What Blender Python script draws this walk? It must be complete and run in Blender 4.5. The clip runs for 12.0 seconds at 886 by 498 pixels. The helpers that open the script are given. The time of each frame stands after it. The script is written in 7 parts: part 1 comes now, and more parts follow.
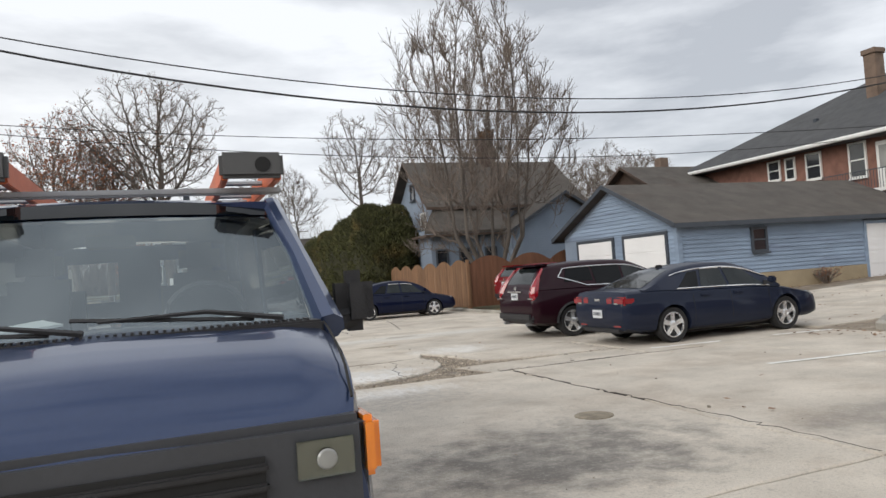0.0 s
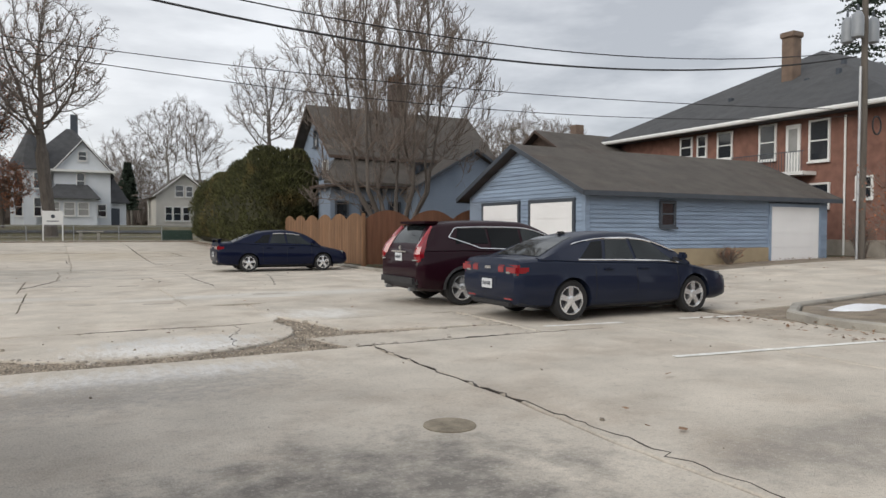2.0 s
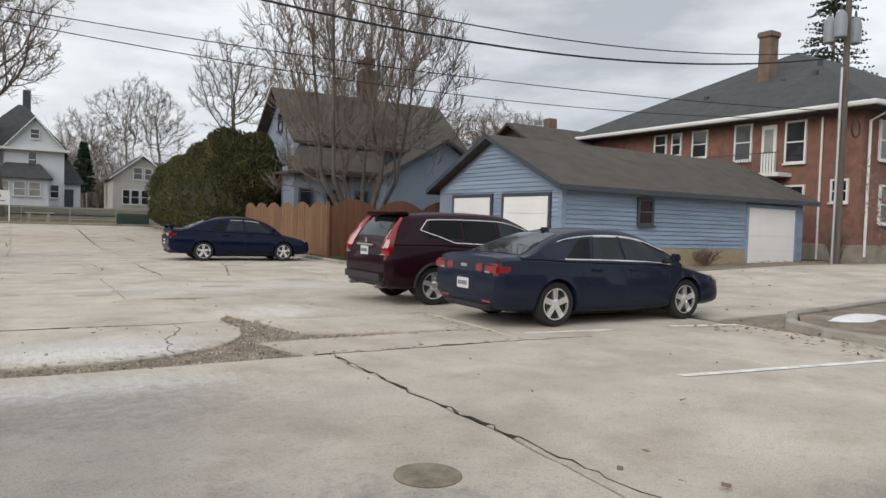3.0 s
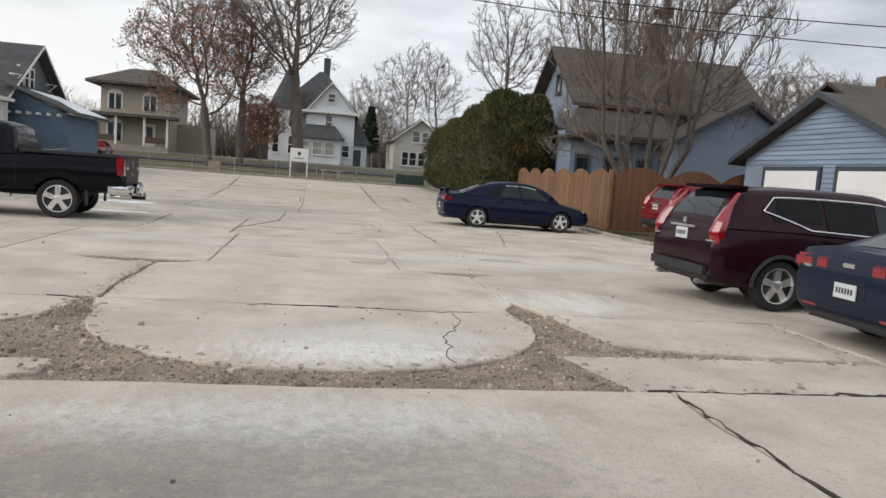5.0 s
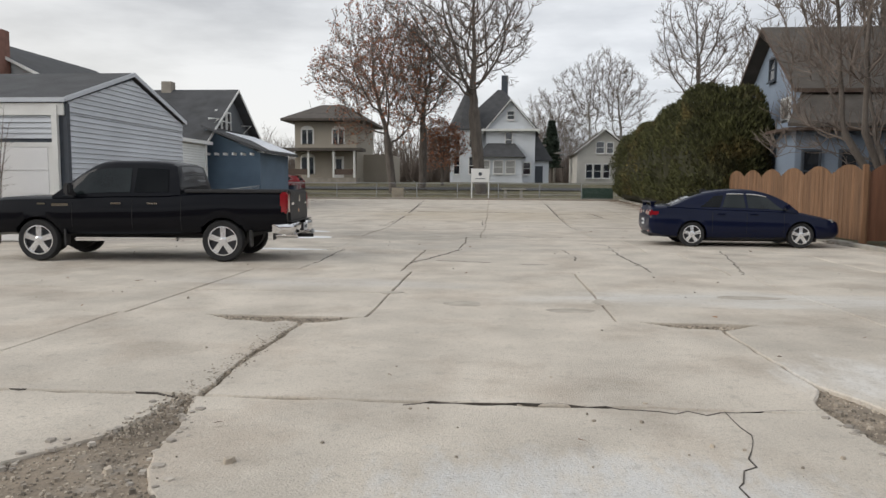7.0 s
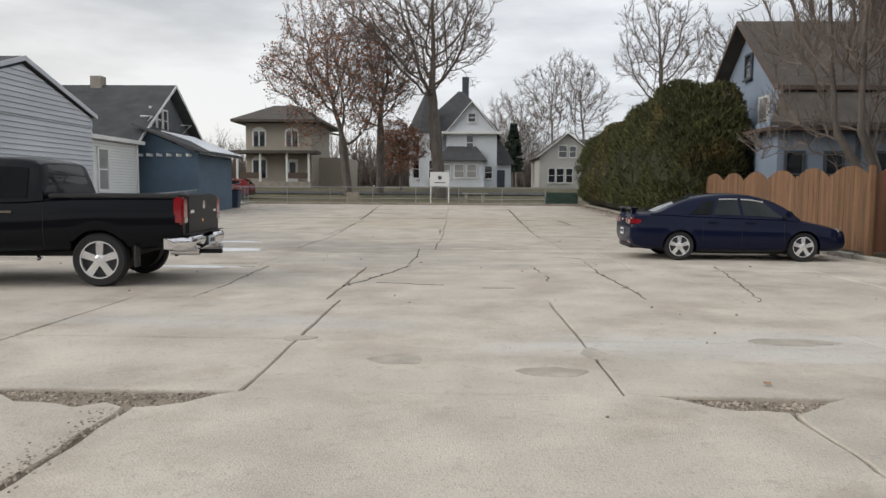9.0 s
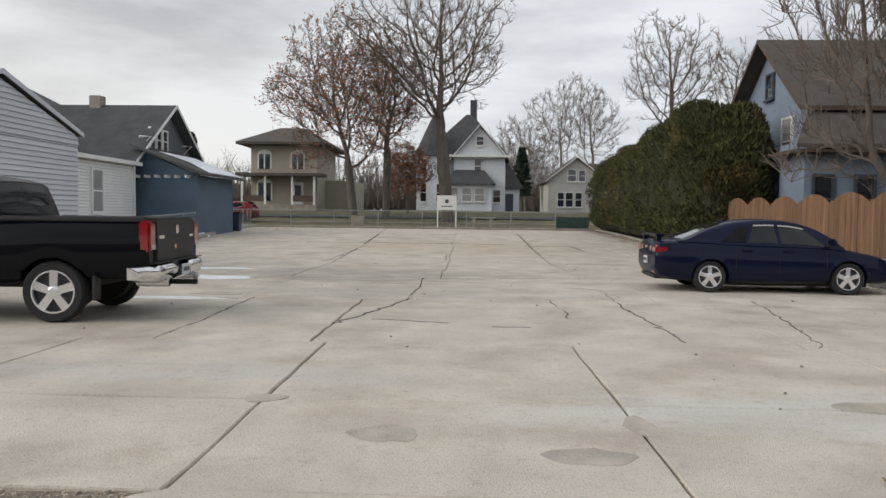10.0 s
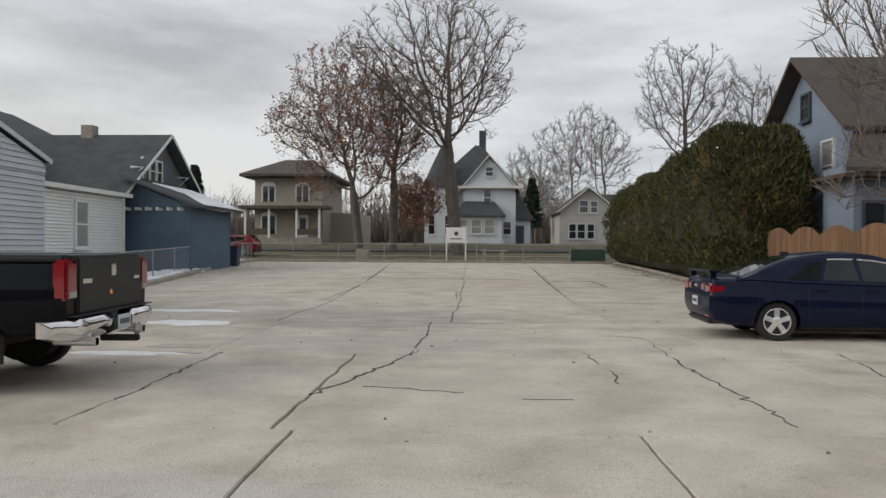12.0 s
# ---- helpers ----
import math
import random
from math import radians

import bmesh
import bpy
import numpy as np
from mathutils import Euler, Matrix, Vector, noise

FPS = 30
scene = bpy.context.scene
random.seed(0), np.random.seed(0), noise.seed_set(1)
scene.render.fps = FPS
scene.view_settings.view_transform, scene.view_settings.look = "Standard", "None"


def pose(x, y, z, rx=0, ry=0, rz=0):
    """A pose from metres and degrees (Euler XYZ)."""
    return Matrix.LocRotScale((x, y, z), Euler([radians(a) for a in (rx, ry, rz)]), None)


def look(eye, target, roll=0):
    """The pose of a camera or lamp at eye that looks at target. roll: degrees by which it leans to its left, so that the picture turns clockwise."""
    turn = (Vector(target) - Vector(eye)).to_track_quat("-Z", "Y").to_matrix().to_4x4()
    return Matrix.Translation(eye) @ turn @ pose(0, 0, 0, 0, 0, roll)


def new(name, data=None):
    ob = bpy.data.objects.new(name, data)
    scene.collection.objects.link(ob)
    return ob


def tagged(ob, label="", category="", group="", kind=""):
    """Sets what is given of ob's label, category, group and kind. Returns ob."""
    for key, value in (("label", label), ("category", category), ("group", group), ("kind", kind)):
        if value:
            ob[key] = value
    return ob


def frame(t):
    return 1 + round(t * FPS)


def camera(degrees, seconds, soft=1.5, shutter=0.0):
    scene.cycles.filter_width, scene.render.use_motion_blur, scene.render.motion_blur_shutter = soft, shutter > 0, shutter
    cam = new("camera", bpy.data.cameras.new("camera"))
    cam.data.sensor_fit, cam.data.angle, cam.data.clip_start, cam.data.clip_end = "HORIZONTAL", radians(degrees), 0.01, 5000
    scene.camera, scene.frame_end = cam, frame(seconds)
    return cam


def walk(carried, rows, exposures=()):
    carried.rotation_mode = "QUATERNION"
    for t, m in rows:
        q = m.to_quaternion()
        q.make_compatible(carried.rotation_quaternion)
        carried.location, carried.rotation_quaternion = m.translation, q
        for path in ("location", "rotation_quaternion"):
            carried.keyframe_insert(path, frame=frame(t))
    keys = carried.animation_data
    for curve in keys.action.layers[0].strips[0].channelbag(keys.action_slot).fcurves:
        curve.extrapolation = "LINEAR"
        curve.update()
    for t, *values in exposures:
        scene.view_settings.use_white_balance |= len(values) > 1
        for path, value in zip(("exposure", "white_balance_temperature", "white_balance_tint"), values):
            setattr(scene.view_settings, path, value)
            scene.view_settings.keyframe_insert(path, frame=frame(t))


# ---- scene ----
import collections

# ---- camera: seconds, x, y, z, yaw, pitch, roll ----
cam = camera(64.14, 12.0)
ROWS = [
    (0, 0.000, 0.000, 1.544, -21.18, 2.12, 3.96),
    (0.5, 0.350, 0.346, 1.473, -27.36, 0.70, 4.19),
    (1, 0.724, 0.730, 1.473, -33.68, -1.04, 2.72),
    (1.5, 1.123, 1.183, 1.472, -30.68, -1.51, 1.48),
    (2, 1.458, 1.690, 1.463, -28.22, -1.52, -0.17),
    (2.5, 1.740, 2.237, 1.467, -31.32, -1.45, -1.35),
    (4.5, 2.207, 4.634, 1.448, -20.13, -4.70, -5.81),
    (5, 2.216, 5.269, 1.458, -10.02, -5.83, -4.29),
    (5.5, 2.210, 5.953, 1.479, -2.68, -6.13, -2.31),
    (6, 2.197, 6.650, 1.486, 1.90, -5.95, -0.85),
    (6.5, 2.206, 7.342, 1.494, 3.98, -5.55, -0.30),
    (7, 2.219, 8.020, 1.487, 4.55, -5.09, -0.35),
    (9, 2.333, 10.823, 1.471, 1.50, -4.70, -0.39),
    (9.5, 2.337, 11.525, 1.478, 1.44, -3.96, -0.69),
    (10, 2.330, 12.235, 1.472, 2.12, -2.78, -0.67),
    (10.5, 2.307, 12.904, 1.484, 2.68, -1.57, -0.69),
    (11, 2.297, 13.550, 1.470, 3.11, -0.49, -0.48),
    (11.5, 2.233, 14.101, 1.476, 3.13, -0.09, -0.36),
    (12, 2.205, 14.533, 1.496, 2.81, -0.15, -0.34),
]
walk(cam, [(t, pose(x, y, z, 90 + pitch, roll, yaw)) for t, x, y, z, yaw, pitch, roll in ROWS],
     exposures=[(0.0, 0.45), (2.5, 0.34), (5.5, 0.38), (7.0, 0.3), (9.5, 0.3), (10.5, 0.12), (12.0, 0.04)])

# ---- sky and sun ----
world = bpy.data.worlds.new("overcast")
scene.world = world
world.use_nodes = True
wn, wl = world.node_tree.nodes, world.node_tree.links
SUN_EL, SUN_ROT = radians(28), radians(-112)
sky = wn.new("ShaderNodeTexSky")
sky.sky_type, sky.sun_disc, sky.sun_elevation, sky.sun_rotation = "NISHITA", False, SUN_EL, SUN_ROT
tc = wn.new("ShaderNodeTexCoord")
mp = wn.new("ShaderNodeMapping")
mp.inputs["Scale"].default_value = (1.2, 1.2, 4.5)
cl = wn.new("ShaderNodeTexNoise")
cl.inputs["Scale"].default_value, cl.inputs["Detail"].default_value, cl.inputs["Roughness"].default_value = 1.7, 7, 0.55
ramp = wn.new("ShaderNodeValToRGB")
ramp.color_ramp.elements[0].position, ramp.color_ramp.elements[0].color = 0.34, (0.4, 0.42, 0.455, 1)
ramp.color_ramp.elements[1].position, ramp.color_ramp.elements[1].color = 0.56, (0.74, 0.76, 0.79, 1)
# a warm, brighter band low in the west
sep = wn.new("ShaderNodeSeparateXYZ")
west = wn.new("ShaderNodeMath")
west.operation = "MULTIPLY_ADD"
west.inputs[1].default_value, west.inputs[2].default_value = -0.9, 0.15
low = wn.new("ShaderNodeMapRange")
low.inputs[1].default_value, low.inputs[2].default_value, low.inputs[3].default_value, low.inputs[4].default_value = 0.0, 0.36, 1.0, 0.0
band = wn.new("ShaderNodeMath")
band.operation, band.use_clamp = "MULTIPLY", True
warm = wn.new("ShaderNodeMix")
warm.data_type = "RGBA"
warm.inputs[7].default_value = (0.82, 0.775, 0.69, 1)
skys = wn.new("ShaderNodeVectorMath")
skys.operation = "SCALE"
skys.inputs["Scale"].default_value = 0.1
mixc = wn.new("ShaderNodeMix")
mixc.data_type = "RGBA"
mixc.inputs[0].default_value = 0.93
wl.new(tc.outputs["Generated"], mp.inputs[0])
wl.new(mp.outputs[0], cl.inputs["Vector"])
wl.new(cl.outputs["Fac"], ramp.inputs[0])
wl.new(tc.outputs["Generated"], sep.inputs[0])
wl.new(sep.outputs[0], west.inputs[0])
wl.new(sep.outputs[2], low.inputs[0])
wl.new(west.outputs[0], band.inputs[0])
wl.new(low.outputs[0], band.inputs[1])
wl.new(band.outputs[0], warm.inputs[0])
wl.new(ramp.outputs[0], warm.inputs[6])
wl.new(sky.outputs[0], skys.inputs[0])
wl.new(skys.outputs[0], mixc.inputs[6])
wl.new(warm.outputs[2], mixc.inputs[7])
wl.new(mixc.outputs[2], wn["Background"].inputs["Color"])
wn["Background"].inputs["Strength"].default_value = 1.0
sun = new("sun", bpy.data.lights.new("sun", "SUN"))
sun.data.energy, sun.data.angle, sun.data.color = 1.3, radians(40), (1.0, 0.95, 0.88)
sun.matrix_world = look((0, 0, 40), (27.8 * math.cos(SUN_EL), 11.2 * math.cos(SUN_EL), 40 - 30 * math.sin(SUN_EL)))


# ---- materials ----
def material(name, colour, rough=0.6, metal=0.0, var=0.25, scale=3.0, bump=0.15, bump_scale=40.0, spec=0.5, coat=0.0, rand=0.0, lines=0.0, second=None, stain=0.55, stretch=(1, 1, 1)):
    """Colour with two scales of variation, optional horizontal courses (lines: metres a course), optional stain colour."""
    m = bpy.data.materials.new(name)
    m.use_nodes = True
    n, l = m.node_tree.nodes, m.node_tree.links
    b = n["Principled BSDF"]
    b.inputs["Roughness"].default_value, b.inputs["Metallic"].default_value = rough, metal
    b.inputs["Specular IOR Level"].default_value, b.inputs["Coat Weight"].default_value = spec, coat
    b.inputs["Coat Roughness"].default_value = 0.04
    t = n.new("ShaderNodeTexCoord")
    mpg = n.new("ShaderNodeMapping")
    mpg.inputs["Scale"].default_value = stretch
    l.new(t.outputs["Object"], mpg.inputs[0])
    big, fine = n.new("ShaderNodeTexNoise"), n.new("ShaderNodeTexNoise")
    for q, sc, de in ((big, scale, 5), (fine, bump_scale, 4)):
        q.inputs["Scale"].default_value, q.inputs["Detail"].default_value = sc, de
        l.new(mpg.outputs[0], q.inputs["Vector"])
    add = n.new("ShaderNodeMath")
    add.operation = "MULTIPLY_ADD"
    add.inputs[1].default_value = 0.4
    l.new(fine.outputs["Fac"], add.inputs[0])
    l.new(big.outputs["Fac"], add.inputs[2])
    rng = n.new("ShaderNodeMapRange")
    rng.inputs[1].default_value, rng.inputs[2].default_value = 0.4, 1.0
    rng.inputs[3].default_value, rng.inputs[4].default_value = 1 - var, 1 + var
    l.new(add.outputs[0], rng.inputs[0])
    value = rng.outputs[0]
    if rand:
        oi = n.new("ShaderNodeObjectInfo")
        r2 = n.new("ShaderNodeMapRange")
        r2.inputs[3].default_value, r2.inputs[4].default_value = 1 - rand, 1 + rand
        l.new(oi.outputs["Random"], r2.inputs[0])
        mu = n.new("ShaderNodeMath")
        mu.operation = "MULTIPLY"
        l.new(value, mu.inputs[0])
        l.new(r2.outputs[0], mu.inputs[1])
        value = mu.outputs[0]
    base = n.new("ShaderNodeRGB")
    base.outputs[0].default_value = (*colour, 1)
    col = base.outputs[0]
    if second:
        st = n.new("ShaderNodeTexNoise")
        st.inputs["Scale"].default_value, st.inputs["Detail"].default_value, st.inputs["Roughness"].default_value = scale * 0.6, 8, 0.65
        l.new(mpg.outputs[0], st.inputs["Vector"])
        rr = n.new("ShaderNodeMapRange")
        rr.inputs[1].default_value, rr.inputs[2].default_value = stain, stain + 0.12
        l.new(st.outputs["Fac"], rr.inputs[0])
        mx = n.new("ShaderNodeMix")
        mx.data_type = "RGBA"
        mx.inputs[7].default_value = (*second, 1)
        l.new(rr.outputs[0], mx.inputs[0])
        l.new(col, mx.inputs[6])
        col = mx.outputs[2]
    sc = n.new("ShaderNodeVectorMath")
    sc.operation = "SCALE"
    l.new(col, sc.inputs[0])
    l.new(value, sc.inputs["Scale"])
    l.new(sc.outputs[0], b.inputs["Base Color"])
    height = fine.outputs["Fac"]
    if lines:
        sx = n.new("ShaderNodeSeparateXYZ")
        l.new(t.outputs["Object"], sx.inputs[0])
        fr = n.new("ShaderNodeMath")
        fr.operation = "MULTIPLY"
        fr.inputs[1].default_value = 1 / lines
        f2 = n.new("ShaderNodeMath")
        f2.operation = "FRACT"
        l.new(sx.outputs[2], fr.inputs[0])
        l.new(fr.outputs[0], f2.inputs[0])
        mm = n.new("ShaderNodeMath")
        mm.operation = "MULTIPLY_ADD"
        mm.inputs[1].default_value = -3.0
        l.new(f2.outputs[0], mm.inputs[0])
        l.new(height, mm.inputs[2])
        height = mm.outputs[0]
    if bump:
        bp = n.new("ShaderNodeBump")
        bp.inputs["Strength"].default_value, bp.inputs["Distance"].default_value = bump, 0.02
        l.new(height, bp.inputs["Height"])
        l.new(bp.outputs[0], b.inputs["Normal"])
    return m


def vary_islands(m, lo, hi):
    """Each loose piece takes its own shade of the colour."""
    n, l = m.node_tree.nodes, m.node_tree.links
    b = n["Principled BSDF"]
    src = b.inputs["Base Color"].links[0].from_socket
    geo, rg, sc = n.new("ShaderNodeNewGeometry"), n.new("ShaderNodeMapRange"), n.new("ShaderNodeVectorMath")
    rg.inputs[3].default_value, rg.inputs[4].default_value = lo, hi
    sc.operation = "SCALE"
    l.new(geo.outputs["Random Per Island"], rg.inputs[0])
    l.new(src, sc.inputs[0])
    l.new(rg.outputs[0], sc.inputs["Scale"])
    l.new(sc.outputs[0], b.inputs["Base Color"])


def glass(name, colour=(0.9, 0.95, 0.95), rough=0.0):
    m = bpy.data.materials.new(name)
    m.use_nodes = True
    b = m.node_tree.nodes["Principled BSDF"]
    b.inputs["Base Color"].default_value = (*colour, 1)
    b.inputs["Roughness"].default_value, b.inputs["Transmission Weight"].default_value, b.inputs["IOR"].default_value = rough, 1.0, 1.1
    return m


def plain(name, colour, rough=0.5, metal=0.0, coat=0.0):
    return material(name, colour, rough, metal, var=0.08, scale=6, bump=0, coat=coat)


M_DIRT = material("dirt_gravel", (0.25, 0.205, 0.155), 0.95, var=0.5, scale=2.5, bump=0.9, bump_scale=30, second=(0.3, 0.27, 0.23))
M_GRASS = material("winter_grass", (0.12, 0.107, 0.055), 0.95, var=0.5, scale=0.8, bump=0.8, bump_scale=25, second=(0.14, 0.12, 0.07))
M_STONE = material("gravel_stone", (0.3, 0.26, 0.21), 0.9, var=0.4, bump=0.3)
M_CRUMB = material("concrete_flake", (0.4, 0.36, 0.31), 0.9, var=0.35, scale=9, bump=0.4)
M_CURB = material("curb_concrete", (0.34, 0.32, 0.28), 0.9, var=0.3, scale=2, bump=0.4, second=(0.2, 0.18, 0.15))
M_PAINT_LINE = material("worn_line_paint", (0.78, 0.77, 0.73), 0.8, var=0.3, scale=6, second=(0.5, 0.47, 0.41), stain=0.55)
M_SNOW = material("old_snow", (0.85, 0.87, 0.9), 0.7, var=0.12, bump=0.5, bump_scale=12)
M_LEAF_LITTER = material("leaf_litter", (0.2, 0.12, 0.07), 0.9, var=0.5, bump=0)
M_BARK = material("bark", (0.115, 0.098, 0.085), 0.95, var=0.4, scale=5, bump=0.7, bump_scale=30, stretch=(1, 1, 0.25))
M_BARK_PALE = material("pale_bark", (0.2, 0.185, 0.165), 0.95, var=0.4, scale=5, bump=0.6, bump_scale=30, stretch=(1, 1, 0.25))
M_TWIG = material("twigs", (0.16, 0.13, 0.11), 0.95, var=0.3, bump=0)
M_BROWNLEAF = material("dry_brown_leaf", (0.29, 0.115, 0.06), 0.85, var=0.4, scale=1.5, bump=0)
M_CEDAR_A = material("cedar_foliage", (0.064, 0.067, 0.022), 0.85, var=0.55, scale=0.9, bump=0, second=(0.115, 0.088, 0.03), stain=0.56)
M_CEDAR_SHADE_CORE = material("hedge_inner_shade", (0.03, 0.03, 0.012), 0.95, var=0.4, bump=0)
M_PINE = material("spruce_needles", (0.022, 0.035, 0.022), 0.9, var=0.4, bump=0)
M_SHINGLE_BROWN = material("brown_shingles", (0.083, 0.072, 0.062), 0.95, var=0.3, scale=1.5, bump=0.5, bump_scale=18, lines=0.12, second=(0.075, 0.06, 0.05))
M_SHINGLE_GREY = material("grey_shingles", (0.062, 0.063, 0.066), 0.95, var=0.3, scale=1.5, bump=0.5, bump_scale=18, lines=0.12, second=(0.05, 0.05, 0.05))
M_BLUE_SIDING = material("weathered_blue_boards", (0.24, 0.31, 0.41), 0.75, var=0.22, scale=1.2, bump=0.2, rand=0.07, second=(0.2, 0.25, 0.34), stain=0.56, stretch=(0.4, 0.4, 3))
M_BLUE_LAP = material("blue_lap_siding", (0.2, 0.245, 0.31), 0.75, var=0.16, scale=0.7, bump=0.8, lines=0.13)
M_GREY_SIDING = material("grey_vinyl_boards", (0.54, 0.57, 0.61), 0.6, var=0.1, scale=1, bump=0.05, rand=0.04)
M_WHITE_SIDING = material("white_vinyl_boards", (0.74, 0.75, 0.73), 0.6, var=0.07, scale=1, bump=0.05, rand=0.03)
M_WHITE_LAP = material("white_lap_siding", (0.6, 0.63, 0.66), 0.7, var=0.1, scale=0.5, bump=0.5, lines=0.14)
M_SLATE = material("slate_blue_siding", (0.085, 0.13, 0.18), 0.75, var=0.2, scale=0.8, bump=0.5, lines=0.15)
M_DARKSHAKE = material("dark_grey_shakes", (0.12, 0.13, 0.14), 0.8, var=0.2, scale=1, bump=0.6, lines=0.2)
M_CREAM = material("grey_cream_clapboard", (0.34, 0.305, 0.25), 0.75, var=0.12, scale=0.5, bump=0.4, lines=0.13)
M_GREIGE = material("pale_grey_clapboard", (0.45, 0.435, 0.4), 0.75, var=0.12, scale=0.5, bump=0.4, lines=0.13)
M_WHITE = material("white_trim_paint", (0.72, 0.72, 0.7), 0.5, var=0.08, scale=2, bump=0.05)
M_DOORWHITE = material("white_garage_door", (0.8, 0.8, 0.8), 0.5, var=0.06, scale=0.8, bump=0.05)
M_DARKTRIM_LAPSHADE = material("dark_trim_and_lap_shade", (0.05, 0.06, 0.075), 0.6, var=0.2, bump=0.05)
M_BROWNTRIM = material("brown_trim", (0.09, 0.06, 0.045), 0.6, var=0.2, bump=0.05)
M_BRICK = material("red_brick_joined", (0.2, 0.1, 0.075), 0.9, var=0.3, scale=2.5, bump=0.5, lines=0.075, second=(0.15, 0.075, 0.058))
M_TANBRICK = material("tan_chimney_brick", (0.15, 0.105, 0.078), 0.9, var=0.3, scale=2.5, bump=0.5, lines=0.075)
M_TANBASE = material("tan_masonry_base", (0.36, 0.29, 0.19), 0.9, var=0.2, scale=1.2, bump=0.3)
M_STONEBASE = material("grey_stone_base", (0.3, 0.27, 0.23), 0.9, var=0.3, scale=2, bump=0.5)
M_WINDOW = material("dark_window_glass", (0.02, 0.024, 0.03), 0.06, var=0.3, scale=0.6, bump=0, spec=0.9)
M_CURTAIN = material("curtained_glass", (0.3, 0.3, 0.29), 0.15, var=0.3, scale=1.2, bump=0, spec=0.8)
M_CEDARWOOD = material("weathered_cedar_picket", (0.185, 0.1, 0.052), 0.85, var=0.35, scale=2.2, bump=0.35, bump_scale=25, rand=0.22, second=(0.2, 0.12, 0.07), stain=0.56, stretch=(6, 6, 0.5))
M_REDWOOD = material("red_brown_stained_picket", (0.155, 0.068, 0.036), 0.75, var=0.25, scale=2, bump=0.25, rand=0.12, stretch=(6, 6, 0.5))
M_GALV = material("galvanised_steel", (0.36, 0.37, 0.38), 0.5, metal=0.7, var=0.15, bump=0)
M_POLE = material("utility_pole_wood", (0.12, 0.105, 0.09), 0.9, var=0.3, scale=3, bump=0.5, stretch=(4, 4, 0.3))
M_CABLE = plain("black_cable", (0.02, 0.02, 0.022), 0.7)
M_TRANSFORMER = plain("grey_transformer", (0.24, 0.26, 0.28), 0.5)
M_TYRE = material("tyre_rubber", (0.018, 0.018, 0.019), 0.85, var=0.3, bump=0.3)
M_RIM = plain("alloy", (0.78, 0.79, 0.8), 0.25, 0.75)
M_CHROME = plain("chrome", (0.75, 0.75, 0.76), 0.08, 1.0)
M_BLACKPLASTIC = material("black_plastic", (0.022, 0.022, 0.024), 0.55, var=0.2, bump=0.15, bump_scale=80)
M_TAIL = plain("red_tail_lens", (0.24, 0.005, 0.012), 0.12, coat=1.0)
M_LENS = plain("clear_lamp_lens", (0.28, 0.285, 0.27), 0.1, coat=1.0)
M_AMBER = plain("amber_lens", (0.85, 0.24, 0.015), 0.15, coat=1.0)
M_CARGLASS = material("tinted_car_glass", (0.004, 0.005, 0.006), 0.03, var=0.2, bump=0, spec=0.18)
M_CARGLASS_PALE = material("tinted_car_glass_pale", (0.012, 0.016, 0.017), 0.03, var=0.5, scale=2, bump=0, spec=0.4)
M_PLATE = plain("licence_plate", (0.6, 0.62, 0.64), 0.4)
M_BRAKE = plain("brake_grey", (0.06, 0.06, 0.065), 0.6, 0.4)
M_CARBLACK = plain("underbody_black", (0.012, 0.012, 0.012), 0.8)

vary_islands(M_STONE, 0.5, 1.7)
vary_islands(M_CRUMB, 0.7, 1.25)
vary_islands(M_CEDAR_A, 0.55, 1.4)
vary_islands(M_BROWNLEAF, 0.6, 1.5)
vary_islands(M_LEAF_LITTER, 0.5, 1.5)


def car_paint(name, colour, coat=0.36):
    return material(name, colour, 0.4, 0.0, var=0.06, scale=2, bump=0, spec=0.05, coat=coat)


M_NAVY = car_paint("navy_paint", (0.004, 0.007, 0.025))
M_SLATEBLUE = car_paint("slate_blue_paint", (0.014, 0.019, 0.037))
M_MAROON = car_paint("maroon_paint", (0.017, 0.004, 0.008))
M_BLACK = car_paint("black_blue_paint", (0.003, 0.0035, 0.006), 0.28)
M_RED = car_paint("red_paint", (0.15, 0.006, 0.009))
M_SILVER = car_paint("silver_paint", (0.16, 0.16, 0.17))
M_VANBLUE = material("van_dark_blue_paint", (0.03, 0.05, 0.115), 0.28, 0.55, var=0.12, scale=1.5, bump=0, spec=0.3, coat=0.9)


